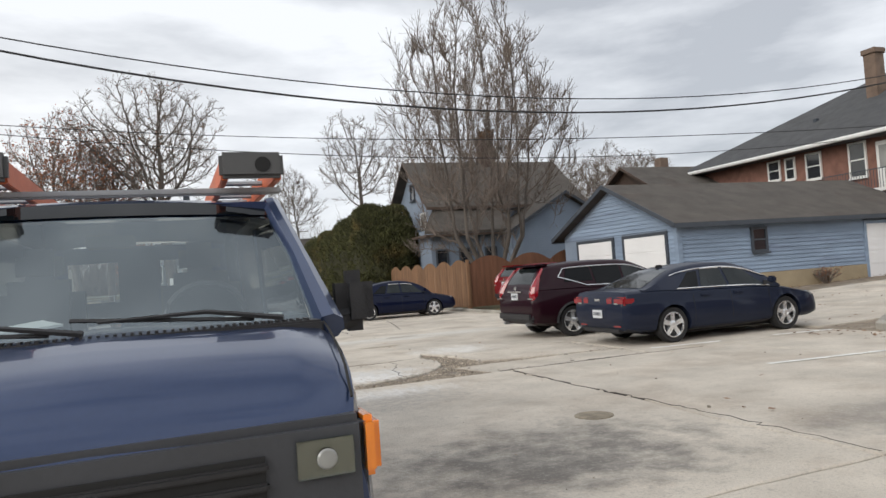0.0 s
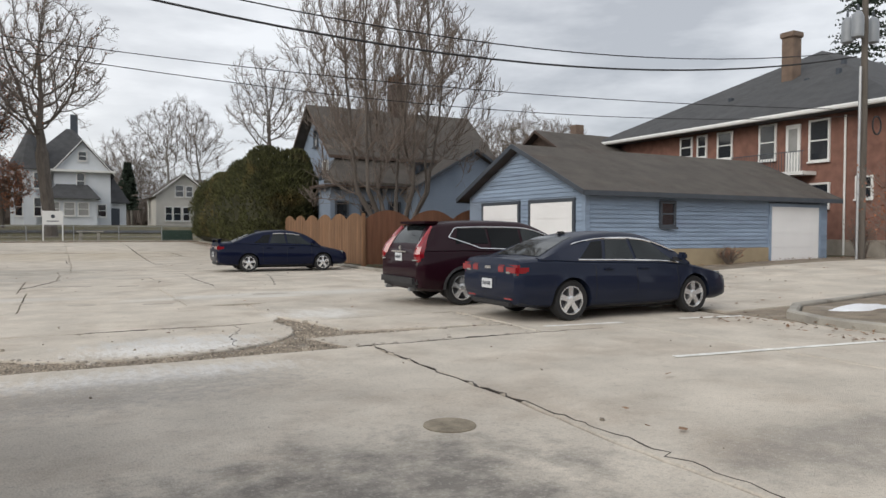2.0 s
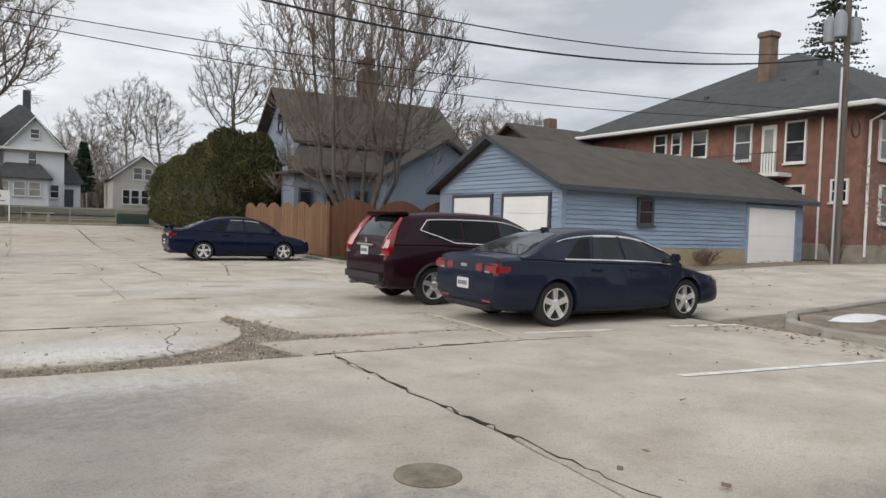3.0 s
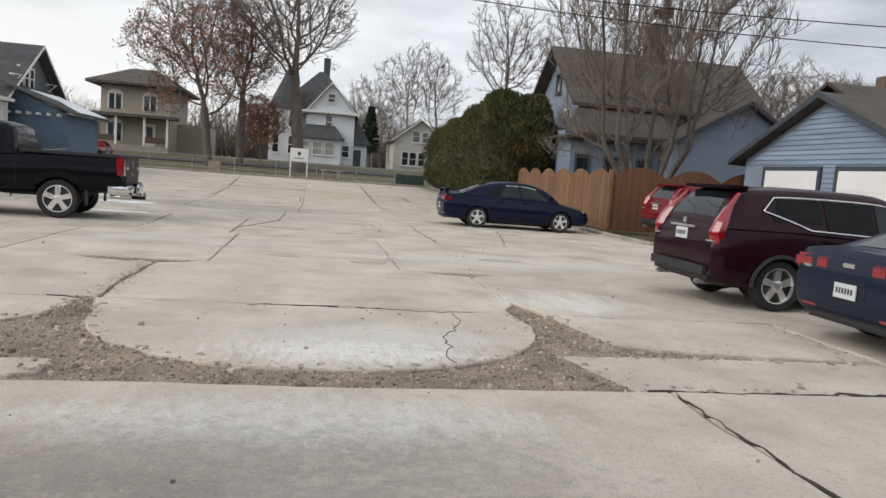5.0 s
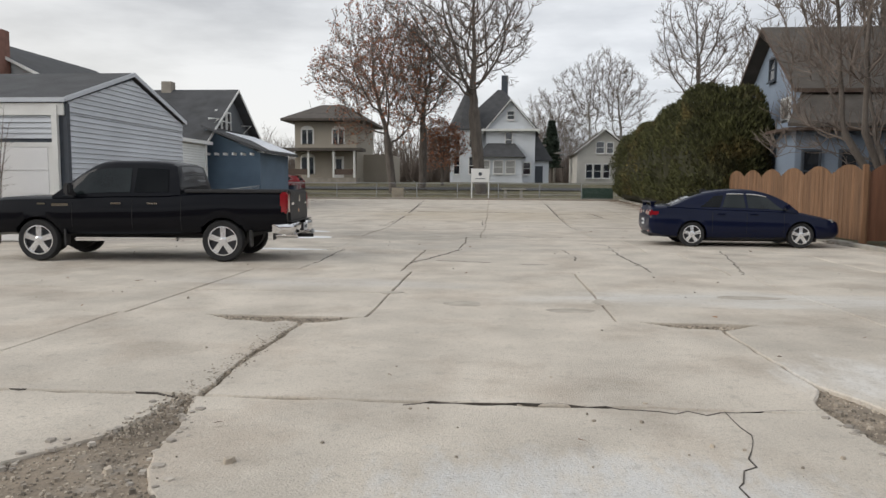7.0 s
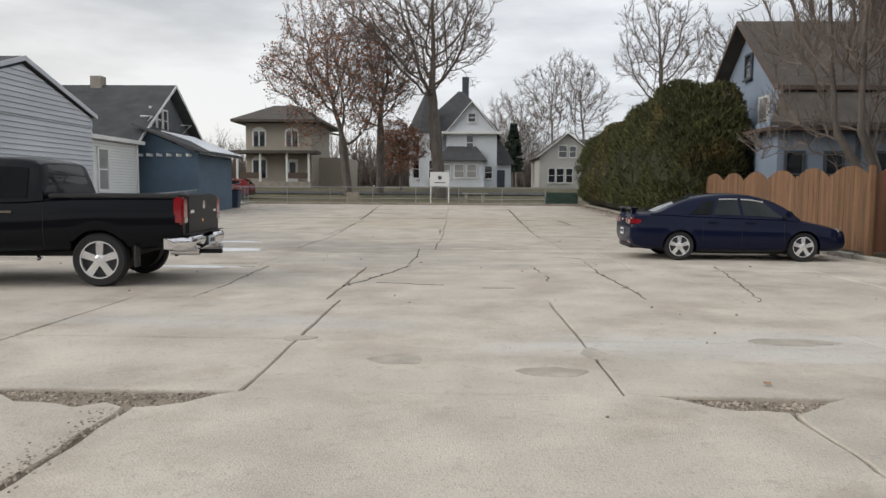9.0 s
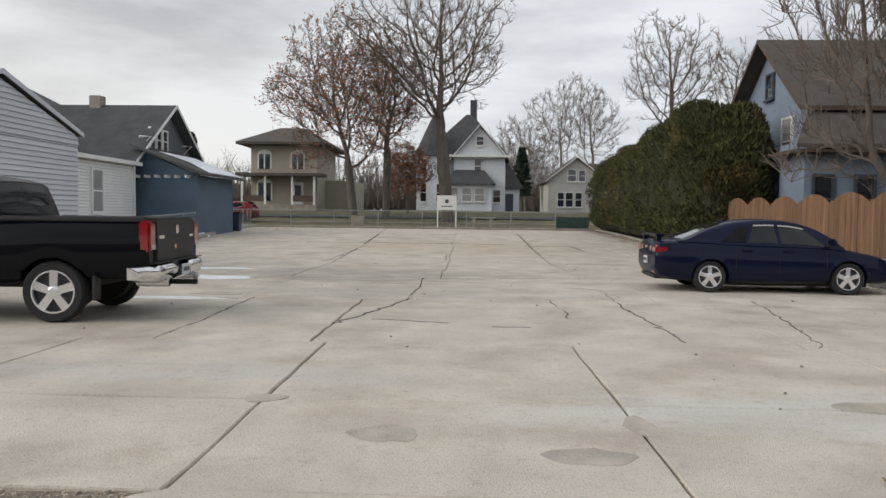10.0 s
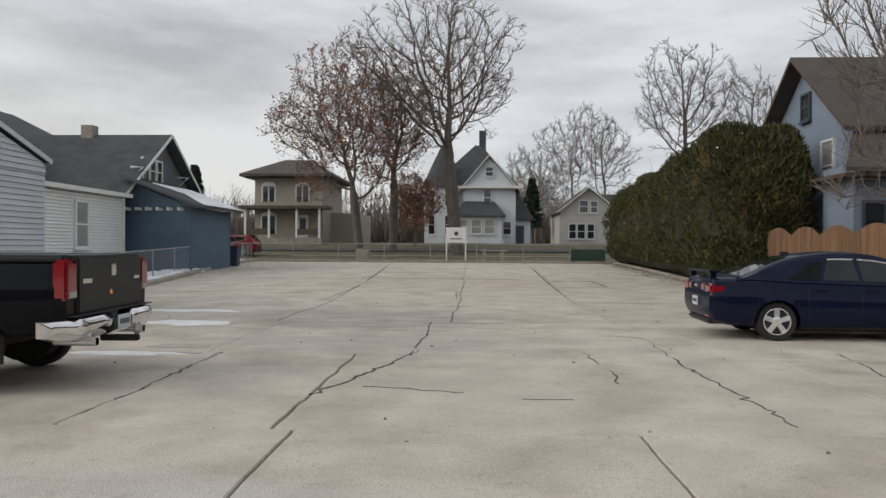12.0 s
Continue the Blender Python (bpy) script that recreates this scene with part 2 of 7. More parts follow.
# ---- mesh helpers ----
class Geo:
    def __init__(self):
        self.v, self.f = [], []

    def add(self, verts, faces):
        o = len(self.v)
        self.v += [tuple(p) for p in verts]
        self.f += [tuple(o + i for i in f) for f in faces]
        return self

    def box(self, x0, x1, y0, y1, z0, z1):
        return self.add([(x, y, z) for z in (z0, z1) for x, y in ((x0, y0), (x1, y0), (x1, y1), (x0, y1))],
                        [(3, 2, 1, 0), (4, 5, 6, 7), (0, 1, 5, 4), (1, 2, 6, 5), (2, 3, 7, 6), (3, 0, 4, 7)])

    def bevel_box(self, x0, x1, y0, y1, z0, z1, r):
        bm = bmesh.new()
        bmesh.ops.create_cube(bm, size=1.0)
        bmesh.ops.scale(bm, vec=(x1 - x0, y1 - y0, z1 - z0), verts=bm.verts)
        bmesh.ops.translate(bm, vec=((x0 + x1) / 2, (y0 + y1) / 2, (z0 + z1) / 2), verts=bm.verts)
        bmesh.ops.bevel(bm, geom=bm.edges[:], offset=r, segments=2, affect="EDGES")
        bm.verts.index_update()
        self.add([v.co[:] for v in bm.verts], [[v.index for v in f.verts] for f in bm.faces])
        bm.free()
        return self

    def prism(self, pts, shift):
        """A flat outline and its copy moved by shift, joined to a closed solid."""
        n, s = len(pts), Vector(shift)
        p = [Vector(q) for q in pts]
        return self.add(p + [q + s for q in p], [tuple(range(n))[::-1], tuple(range(n, 2 * n))] + [(i, (i + 1) % n, n + (i + 1) % n, n + i) for i in range(n)])

    def tube(self, pts, radii, n=6, cap=True):
        pts = [Vector(p) for p in pts]
        rings, ref = [], Vector((0.31, 0.17, 0.93))
        for i, p in enumerate(pts):
            d = (pts[min(i + 1, len(pts) - 1)] - pts[max(i - 1, 0)]).normalized()
            if abs(d.dot(ref)) > 0.95:
                ref = Vector((0.9, 0.3, 0.1))
            a = d.cross(ref).normalized()
            b = d.cross(a)
            r = radii[i] if isinstance(radii, (list, tuple)) else radii
            rings.append([p + a * (r * math.cos(k * 2 * math.pi / n)) + b * (r * math.sin(k * 2 * math.pi / n)) for k in range(n)])
        return self.loft(rings, cap)

    def loft(self, rings, cap=True, closed=True):
        n, o = len(rings[0]), len(self.v)
        for r in rings:
            self.v += [tuple(p) for p in r]
        for i in range(len(rings) - 1):
            for k in range(n if closed else n - 1):
                a, b = o + i * n + k, o + i * n + (k + 1) % n
                self.f.append((a, b, b + n, a + n))
        if cap:
            self.f.append(tuple(o + k for k in range(n))[::-1])
            self.f.append(tuple(o + (len(rings) - 1) * n + k for k in range(n)))
        return self

    def lathe(self, profile, axis="y", n=24, at=(0, 0, 0), cap=True):
        """Turns (radius, along) round an axis."""
        rings = []
        for r, h in profile:
            ring = []
            for k in range(n):
                a = 2 * math.pi * k / n
                c, s = r * math.cos(a), r * math.sin(a)
                q = {"y": (c, h, s), "z": (c, s, h), "x": (h, c, s)}[axis]
                ring.append((q[0] + at[0], q[1] + at[1], q[2] + at[2]))
            rings.append(ring)
        return self.loft(rings, cap)

    def mesh(self, name, fix=True):
        me = bpy.data.meshes.new(name)
        me.from_pydata(self.v, [], self.f)
        if fix:
            bm = bmesh.new()
            bm.from_mesh(me)
            bmesh.ops.recalc_face_normals(bm, faces=bm.faces)
            bm.to_mesh(me)
            bm.free()
        return me


def part(name, geo, mat, parent=None, label="", smooth=False, fix=True):
    me = geo if isinstance(geo, bpy.types.Mesh) else geo.mesh(name, fix)
    if mat and not me.materials:
        me.materials.append(mat)
    if smooth:
        me.shade_smooth()
        me.set_sharp_from_angle(angle=radians(38))
    ob = new(name, me)
    ob.parent = parent
    return tagged(ob, label) if label else ob


def thing(name, label, category, group="", kind="", m=None):
    e = new(name)
    e.empty_display_size = 0.2
    if m is not None:
        e.matrix_world = m
    return tagged(e, label, category, group, kind)


def smooth01(a):
    a = min(1, max(0, a))
    return a * a * (3 - 2 * a)


def ground_z(x, y):
    """The lay of the land: level in the lot, rising to the street and to the alley."""
    back = 0.48 * smooth01((y - 33) / 28) + 1.45 * smooth01((y - 64) / 24)
    east = 0.4 * smooth01((x - 12) / 16) * smooth01((y + 30) / 40)
    return max(back, east)


# ---- ground and paving ----
def ground_sheet():
    xs = [-900, -400, -200, -110, -70, -45, -32] + [-24 + i for i in range(70)] + [50, 60, 80, 120, 200, 400, 900]
    ys = [-900, -400, -200, -100, -60, -40, -28, -20] + [-14 + i for i in range(112)] + [102, 108, 120, 140, 180, 300, 500, 900]
    g = Geo()
    for y in ys:
        for x in xs:
            lot = -12.6 < x < 11.2 and -13 < y < 60.5
            alley = 11 < x < 33 and 10.4 < y < 18
            g.v.append((x, y, ground_z(x, y) - (0.048 if lot or alley else 0.02) + (0.0 if lot or alley else 0.02 * noise.noise((x * 0.4, y * 0.4, 0)))))
    n = len(xs)
    g.f = [(j * n + i, j * n + i + 1, (j + 1) * n + i + 1, (j + 1) * n + i) for j in range(len(ys) - 1) for i in range(n - 1)]
    me = g.mesh("ground", fix=False)
    me.materials.append(M_GRASS)
    me.materials.append(M_DIRT)
    for p in me.polygons:
        c = p.center
        p.material_index = 1 if (-13.5 < c.x < 12.4 and c.y < 61) or (11 < c.x < 34 and c.y < 20) else 0
    return tagged(new("ground", me), "brown winter grass and gravelly earth around the lot", "ground", kind="structure")


ground_sheet()


def concrete():
    m = material("old_concrete", (0.55, 0.495, 0.42), 0.88, var=0.24, scale=1.1, bump=0.5, bump_scale=70, rand=0.045, second=(0.46, 0.4, 0.33), stain=0.5)
    n, l = m.node_tree.nodes, m.node_tree.links
    b = n["Principled BSDF"]
    col = b.inputs["Base Color"].links[0].from_socket
    t = n.new("ShaderNodeTexCoord")

    def spots(centre, size, colour, amount, scale, stretch=(1, 1, 1)):
        nonlocal col
        mp2 = n.new("ShaderNodeMapping")
        mp2.vector_type = "TEXTURE"
        mp2.inputs["Location"].default_value, mp2.inputs["Scale"].default_value = centre, size
        l.new(t.outputs["Object"], mp2.inputs[0])
        ln = n.new("ShaderNodeVectorMath")
        ln.operation = "LENGTH"
        l.new(mp2.outputs[0], ln.inputs[0])
        fall = n.new("ShaderNodeMapRange")
        fall.inputs[1].default_value, fall.inputs[2].default_value, fall.inputs[3].default_value, fall.inputs[4].default_value = 0.25, 1.0, 0.22, -0.3
        l.new(ln.outputs["Value"], fall.inputs[0])
        mp3 = n.new("ShaderNodeMapping")
        mp3.inputs["Scale"].default_value = stretch
        l.new(t.outputs["Object"], mp3.inputs[0])
        nz = n.new("ShaderNodeTexNoise")
        nz.inputs["Scale"].default_value, nz.inputs["Detail"].default_value, nz.inputs["Roughness"].default_value = scale, 9, 0.7
        l.new(mp3.outputs[0], nz.inputs["Vector"])
        ad = n.new("ShaderNodeMath")
        ad.operation = "ADD"
        l.new(nz.outputs["Fac"], ad.inputs[0])
        l.new(fall.outputs[0], ad.inputs[1])
        rg = n.new("ShaderNodeMapRange")
        rg.inputs[1].default_value, rg.inputs[2].default_value, rg.inputs[4].default_value = 0.5, 0.78, amount
        l.new(ad.outputs[0], rg.inputs[0])
        mx = n.new("ShaderNodeMix")
        mx.data_type = "RGBA"
        mx.inputs[7].default_value = (*colour, 1)
        l.new(rg.outputs[0], mx.inputs[0])
        l.new(col, mx.inputs[6])
        col = mx.outputs[2]

    spots((2.9, 5.2, 0), (3.2, 2.2, 9), (0.13, 0.12, 0.11), 0.8, 2.6)
    spots((6.5, 4.6, 0), (3.5, 1.3, 9), (0.17, 0.155, 0.14), 0.6, 2.2)
    spots((2.2, 9.3, 0), (3.2, 0.9, 9), (0.7, 0.69, 0.67), 0.75, 4.0, (2.5, 0.7, 1))
    spots((2.8, 11.4, 0), (2.4, 1.1, 9), (0.62, 0.62, 0.61), 0.75, 3.0, (2, 0.8, 1))
    spots((5.5, 17.6, 0), (6.5, 1.4, 9), (0.63, 0.61, 0.57), 0.8, 1.2, (0.5, 1.6, 1))
    spots((-0.5, 18.6, 0), (5.0, 1.0, 9), (0.55, 0.53, 0.5), 0.6, 1.3, (0.4, 2.0, 1))
    spots((1.0, 25.5, 0), (7.0, 3.0, 9), (0.33, 0.31, 0.28), 0.5, 0.9, (0.6, 1.5, 1))
    spots((2.0, 42.0, 0), (13.0, 10.0, 9), (0.45, 0.37, 0.26), 0.6, 0.5, (0.5, 1.5, 1))
    spots((0.0, 29.0, 0), (7.0, 5.0, 9), (0.24, 0.22, 0.19), 0.6, 2.2, (0.5, 1.6, 1))
    spots((5.4, 13.6, 0), (1.7, 1.6, 9), (0.74, 0.72, 0.68), 0.8, 2.0, (1.6, 0.7, 1))
    spots((2.6, 10.9, 0), (2.2, 0.8, 9), (0.76, 0.75, 0.73), 0.85, 5.0, (3.5, 0.8, 1))
    spots((2.0, 8.6, 0), (3.6, 1.4, 9), (0.3, 0.28, 0.26), 0.6, 9.0)

    def speckle(scale, lo, hi, colour, amount):
        """Exposed grit and pits."""
        nonlocal col
        nz = n.new("ShaderNodeTexNoise")
        nz.inputs["Scale"].default_value, nz.inputs["Detail"].default_value, nz.inputs["Roughness"].default_value = scale, 3, 0.75
        l.new(t.outputs["Object"], nz.inputs["Vector"])
        rg = n.new("ShaderNodeMapRange")
        rg.inputs[1].default_value, rg.inputs[2].default_value, rg.inputs[4].default_value = lo, hi, amount
        l.new(nz.outputs["Fac"], rg.inputs[0])
        mx = n.new("ShaderNodeMix")
        mx.data_type = "RGBA"
        mx.inputs[7].default_value = (*colour, 1)
        l.new(rg.outputs[0], mx.inputs[0])
        l.new(col, mx.inputs[6])
        col = mx.outputs[2]

    speckle(38, 0.53, 0.7, (0.2, 0.18, 0.155), 0.42)
    speckle(26, 0.55, 0.72, (0.68, 0.64, 0.57), 0.4)
    speckle(7, 0.56, 0.72, (0.28, 0.255, 0.22), 0.4)
    l.new(col, b.inputs["Base Color"])
    return m


M_CONCRETE = concrete()


def wave(k, s, amp):
    """A crack's wander, the same for the slabs on both sides of it."""
    return amp * (noise.noise((s * 0.55, k * 7.3, 1.5)) * 1.2 + 0.5 * noise.noise((s * 2.1, k * 3.1, 4.0)) + 0.22 * noise.noise((s * 7, k, 9.0)))


# bands of slabs: from y, to y, joints in x
BANDS = [
    (-13, 3.8, (-12.8, -6, -1.2, 4.92, 9.6, 12.2)),
    (3.8, 10.0, (-12.8, -6.5, -1.2, 4.9, 9.2, 11.9)),
    (10.0, 12.78, (-12.8, -9, -5, -2.2, 7.6, 11.6)),
    (12.78, 15.86, (-12.8, -9, -5, -2.2, 0.06, 4.62, 7.6, 11.4)),
    (15.86, 17.72, (-12.8, -10.6, -7.8, -5, -2.13, 0.72, 3.53, 6.4, 9.2, 11.8)),
    (17.72, 20.26, (-12.8, -10.6, -7.8, -5, -2.13, 0.72, 3.53, 6.4, 9.2, 11.8)),
    (20.26, 24.3, (-12.8, -10, -6.3, -1.3, 0.5, 6.2, 9.0, 11.5)),
    (24.3, 28.6, (-12.8, -9.5, -5.8, -1.6, 1.3, 5.6, 8.8, 11.5)),
    (28.6, 34.2, (-12.8, -9.2, -5.4, -1.8, 1.7, 4.9, 8.2, 11.3)),
    (34.2, 43, (-12.2, -9.2, -5.6, -2.1, 1.7, 5.0, 8.2, 10.9)),
    (43, 52, (-12.2, -9.3, -6, -2.6, 1.6, 5.1, 8.2, 10.9)),
    (52, 61, (-12.4, -9.4, -6.4, -3.2, 1.5, 5.2, 8.2, 10.9)),
]
ALLEY = [(10.6, 13.4, (12.1, 15.5, 19, 22.5, 26, 29.5, 33)), (13.4, 17.6, (11.9, 15.5, 19, 22.5, 26, 29.5, 33))]


def gap_y(j, x, y0):
    g = 0.01 + 0.016 * max(0, noise.noise((x * 0.8, j * 5.0, 2)))
    if abs(y0 - 34.2) < 0.01 or abs(y0 - 24.3) < 0.01 or abs(y0 - 28.6) < 0.01:
        g += 0.05 * max(0, noise.noise((x * 0.6, j, 8)))
    return g


def spall(x):
    """How far the slabs before the long joint have crumbled back from it."""
    a = 0.42 * smooth01((x + 1.35) / 1.0) * smooth01((0.75 - x) / 0.55)
    b = 0.34 * smooth01((x - 3.7) / 0.6) * smooth01((5.1 - x) / 0.5)
    return (a + b) * (1 + 0.45 * noise.noise((x * 3.1, 2, 6)) + 0.25 * noise.noise((x * 9, 2, 6)))


def gap_x(k, y, x0):
    g = 0.01 + 0.014 * max(0, noise.noise((y * 0.8, k * 3.0, 5)))
    if 12.7 < y < 15.9 and abs(x0 - 0.06) < 0.05:
        g += 0.012 + 0.03 * noise.noise((y * 3, 1, k))
    if 12.7 < y < 15.9 and abs(x0 - 4.62) < 0.05:
        g += 0.2 * smooth01((13.5 - y) / 0.6)
    return max(g, 0.006)


def slab(x0, x1, y0, y1, j, ka, kb):
    """One slab with jagged edges that follow the cracks around it."""
    n_x, n_y = max(8, int((x1 - x0) / 0.16)), max(8, int((y1 - y0) / 0.16))
    tight = 0.25 if y0 > 15 and y1 < 20.5 else 1.0

    def south(x):
        return y0 + wave(j, x, 0.05 * tight) + gap_y(j, x, y0)

    def north(x):
        return y1 + wave(j + 1, x, 0.05 * tight) - gap_y(j + 1, x, y1) - (spall(x) if abs(y1 - 15.86) < 0.01 else 0)

    def west_(y):
        return x0 + wave(100 + round(x0 * 10), y, 0.08 * tight) + gap_x(ka, y, x0)

    def east_(y):
        return x1 + wave(100 + round(x1 * 10), y, 0.08 * tight) - gap_x(kb, y, x1)

    loop = []
    xs, xe = west_(y0), east_(y0)
    loop += [(xs + (xe - xs) * i / n_x, south(xs + (xe - xs) * i / n_x)) for i in range(n_x)]
    a, c = south(xe), north(east_(y1))
    loop += [(east_(a + (c - a) * i / n_y), a + (c - a) * i / n_y) for i in range(n_y)]
    xs2, xe2 = west_(y1), east_(y1)
    loop += [(xe2 + (xs2 - xe2) * i / n_x, north(xe2 + (xs2 - xe2) * i / n_x)) for i in range(n_x)]
    a, c = north(xs2), south(xs)
    loop += [(west_(a + (c - a) * i / n_y), a + (c - a) * i / n_y) for i in range(n_y)]
    return slab_solid(loop, random.uniform(-0.006, 0.004))


def slab_solid(loop, tilt=0.0):
    """A slab with an eased top edge over a closed outline."""
    n = len(loop)
    cx, cy = sum(p[0] for p in loop) / n, sum(p[1] for p in loop) / n
    g = Geo()
    g.v = [(x, y, ground_z(x, y) + tilt - 0.012) for x, y in loop] + [(x + (cx - x) * 0.006, y + (cy - y) * 0.006, ground_z(x, y) + tilt) for x, y in loop] + [(x, y, ground_z(x, y) - 0.12) for x, y in loop]
    # inner lattice keeps the top on the slope of the land
    g.f = [(i, (i + 1) % n, n + (i + 1) % n, n + i) for i in range(n)] + [(2 * n + i, 2 * n + (i + 1) % n, (i + 1) % n, i) for i in range(n)]
    g.f.append(tuple(range(n, 2 * n)))
    return g


pavement = tagged(new("pavement"), "cracked tan concrete slabs of the parking lot", "pavement", kind="structure")
for j, (ya, yb, joints) in enumerate(BANDS):
    for k in range(len(joints) - 1):
        if joints[k] != -2.2 or joints[k + 1] != 7.6:
            part("concrete_slab", slab(joints[k], joints[k + 1], ya, yb, j, k, k + 1), M_CONCRETE, pavement)
for j, (ya, yb, joints) in enumerate(ALLEY):
    for k in range(len(joints) - 1):
        part("concrete_slab", slab(joints[k], joints[k + 1], ya, yb, j + 20, k, k + 1), M_CONCRETE, pavement)


def jagged(knots, seed, amp=0.03, step=0.05):
    """A closed outline through the knots with a broken, toothed edge."""
    out = []
    for (x0, y0), (x1, y1) in zip(knots, knots[1:] + knots[:1]):
        n = max(1, int(math.hypot(x1 - x0, y1 - y0) / step))
        for i in range(n):
            x, y = x0 + (x1 - x0) * i / n, y0 + (y1 - y0) * i / n
            k = amp * (0.8 * noise.noise((x * 1.6, y * 1.6, seed)) + 0.6 * noise.noise((x * 5, y * 5, seed + 3)) + 0.35 * noise.noise((x * 14, y * 14, seed + 5)))
            out.append((x + k, y + amp * (0.8 * noise.noise((x * 1.6, y * 1.6, seed + 9)) + 0.6 * noise.noise((x * 5, y * 5, seed + 12)))))
    return out


# the broken middle: a slab worn to half an ellipse, with loose pads on both sides of it
BROKEN = [jagged([(2.35 + 2.1 * math.cos(a * math.pi / 20), 12.12 + 1.76 * math.sin(a * math.pi / 20)) for a in range(-20, 1)] + [(4.44, 12.76), (0.1, 12.76)], 1, 0.05),
          jagged([(-2.18, 12.76), (-2.18, 10.62), (-1.4, 10.66), (-0.75, 10.95), (-0.5, 11.4), (-0.1, 11.9), (-0.02, 12.76)], 2, 0.07),
          jagged([(-2.18, 10.05), (0.1, 10.03), (0.47, 10.2), (0.46, 10.55), (-2.18, 10.48)], 3, 0.05),
          jagged([(4.66, 10.03), (7.58, 10.03), (7.58, 11.02), (5.4, 11.04), (4.4, 10.99)], 4, 0.03),
          jagged([(7.58, 11.1), (7.58, 12.76), (4.88, 12.76), (5.0, 12.1), (5.08, 11.55), (5.5, 11.3), (6.3, 11.18)], 5, 0.06)]
for i, loop in enumerate(BROKEN):
    part("concrete_slab", slab_solid(loop, (-0.002, -0.006, -0.016, -0.012, -0.004)[i]), M_CONCRETE, pavement)


def inside_loop(x, y, loop):
    hit = False
    for (x0, y0), (x1, y1) in zip(loop, loop[1:] + loop[:1]):
        if (y0 > y) != (y1 > y) and x < x0 + (x1 - x0) * (y - y0) / (y1 - y0):
            hit = not hit
    return hit


def fill_z(x, y):
    return -0.034 + 0.016 * noise.noise((x * 1.3, y * 1.3, 2)) + 0.006 * noise.noise((x * 6, y * 6, 4))


def earth_fill():
    g = Geo()
    nx, ny = 130, 96
    g.v = [(-2.6 + 10.4 * i / nx, 9.7 + 6.4 * j / ny, fill_z(-2.6 + 10.4 * i / nx, 9.7 + 6.4 * j / ny)) for j in range(ny + 1) for i in range(nx + 1)]
    g.f = [(j * (nx + 1) + i, j * (nx + 1) + i + 1, (j + 1) * (nx + 1) + i + 1, (j + 1) * (nx + 1) + i) for j in range(ny) for i in range(nx)]
    return part("earth_fill", g, M_DIRT, fix=False, smooth=True)


tagged(earth_fill(), "bare gravelly earth showing between the broken slabs", "ground", kind="structure")


def stone(g, rnd, x, y, z, r, flat=1.0):
    a = rnd.uniform(0, 6.28)
    ring = []
    for k in range(5):
        q = r * rnd.uniform(0.7, 1.25)
        ring.append((x + q * math.cos(a + k * 1.257), y + q * math.sin(a + k * 1.257)))
    h = r * rnd.uniform(0.5, 0.9) * flat
    lo = [(p[0], p[1], z - r * 0.3) for p in ring]
    hi = [(x + (p[0] - x) * 0.75, y + (p[1] - y) * 0.75, z + h * rnd.uniform(0.8, 1.1)) for p in ring]
    g.loft([lo, hi])


def rubble():
    g = Geo()
    rnd = random.Random(4)
    made = 0
    while made < 7000:
        x, y = rnd.uniform(-2.2, 7.0), rnd.uniform(9.95, 13.5)
        if y > 12.78 and not (abs(x - 0.03) < 0.12 or abs(x - 4.62) < 0.2):
            continue
        if x > 5.6 and not 10.95 < y < 11.3:
            continue
        out = any(inside_loop(x, y, loop) for loop in BROKEN)
        if out and rnd.random() < 0.996:
            continue
        r = rnd.choice((0.004, 0.005, 0.006, 0.007, 0.009, 0.012)) * rnd.uniform(0.7, 1.3)
        if rnd.random() < 0.03:
            r *= 2.4
        stone(g, rnd, x, y, (0.0 if out else fill_z(x, y)) + r * 0.2, r)
        made += 1
    for _ in range(1500):
        x = rnd.uniform(-1.3, 0.7) if rnd.random() < 0.6 else rnd.uniform(3.75, 5.1)
        y = 15.84 - spall(x) * rnd.uniform(-0.05, 1.15)
        r = rnd.choice((0.005, 0.007, 0.01, 0.014)) * rnd.uniform(0.7, 1.3)
        stone(g, rnd, x, y, fill_z(x, y) + r * 0.2, r)
    for _ in range(260):
        x, y, r = rnd.uniform(-6, 10), rnd.uniform(4, 30), rnd.choice((0.005, 0.007, 0.011, 0.016)) * rnd.uniform(0.7, 1.3)
        stone(g, rnd, x, y, ground_z(x, y) + r * 0.2, r)
    for _ in range(900):
        x, y = 0.02 + rnd.gauss(0, 0.07), rnd.uniform(11.9, 15.4)
        stone(g, rnd, x, y, 0.0, rnd.uniform(0.004, 0.012))
    return part("gravel", g, M_STONE, fix=False)


tagged(rubble(), "loose grey gravel between the broken slabs", "gravel", kind="stuff")


def crumbs():
    """Flat flakes broken off the slabs' edges."""
    g = Geo()
    rnd = random.Random(14)
    for loop in BROKEN[:2] * 2 + BROKEN[2:]:
        for x, y in loop:
            if rnd.random() < 0.6 and 9.9 < y < 12.7:
                r = rnd.uniform(0.012, 0.05) * rnd.uniform(0.5, 1)
                xx, yy = x + rnd.gauss(0, 0.06), y + rnd.gauss(0, 0.06)
                on = any(inside_loop(xx, yy, q) for q in BROKEN)
                stone(g, rnd, xx, yy, -0.002 if on else fill_z(xx, yy) + 0.008, r, 0.35)
    return part("concrete_crumbs", g, M_CRUMB, fix=False)


tagged(crumbs(), "pale flakes of concrete broken off the slabs", "rubble", kind="stuff")


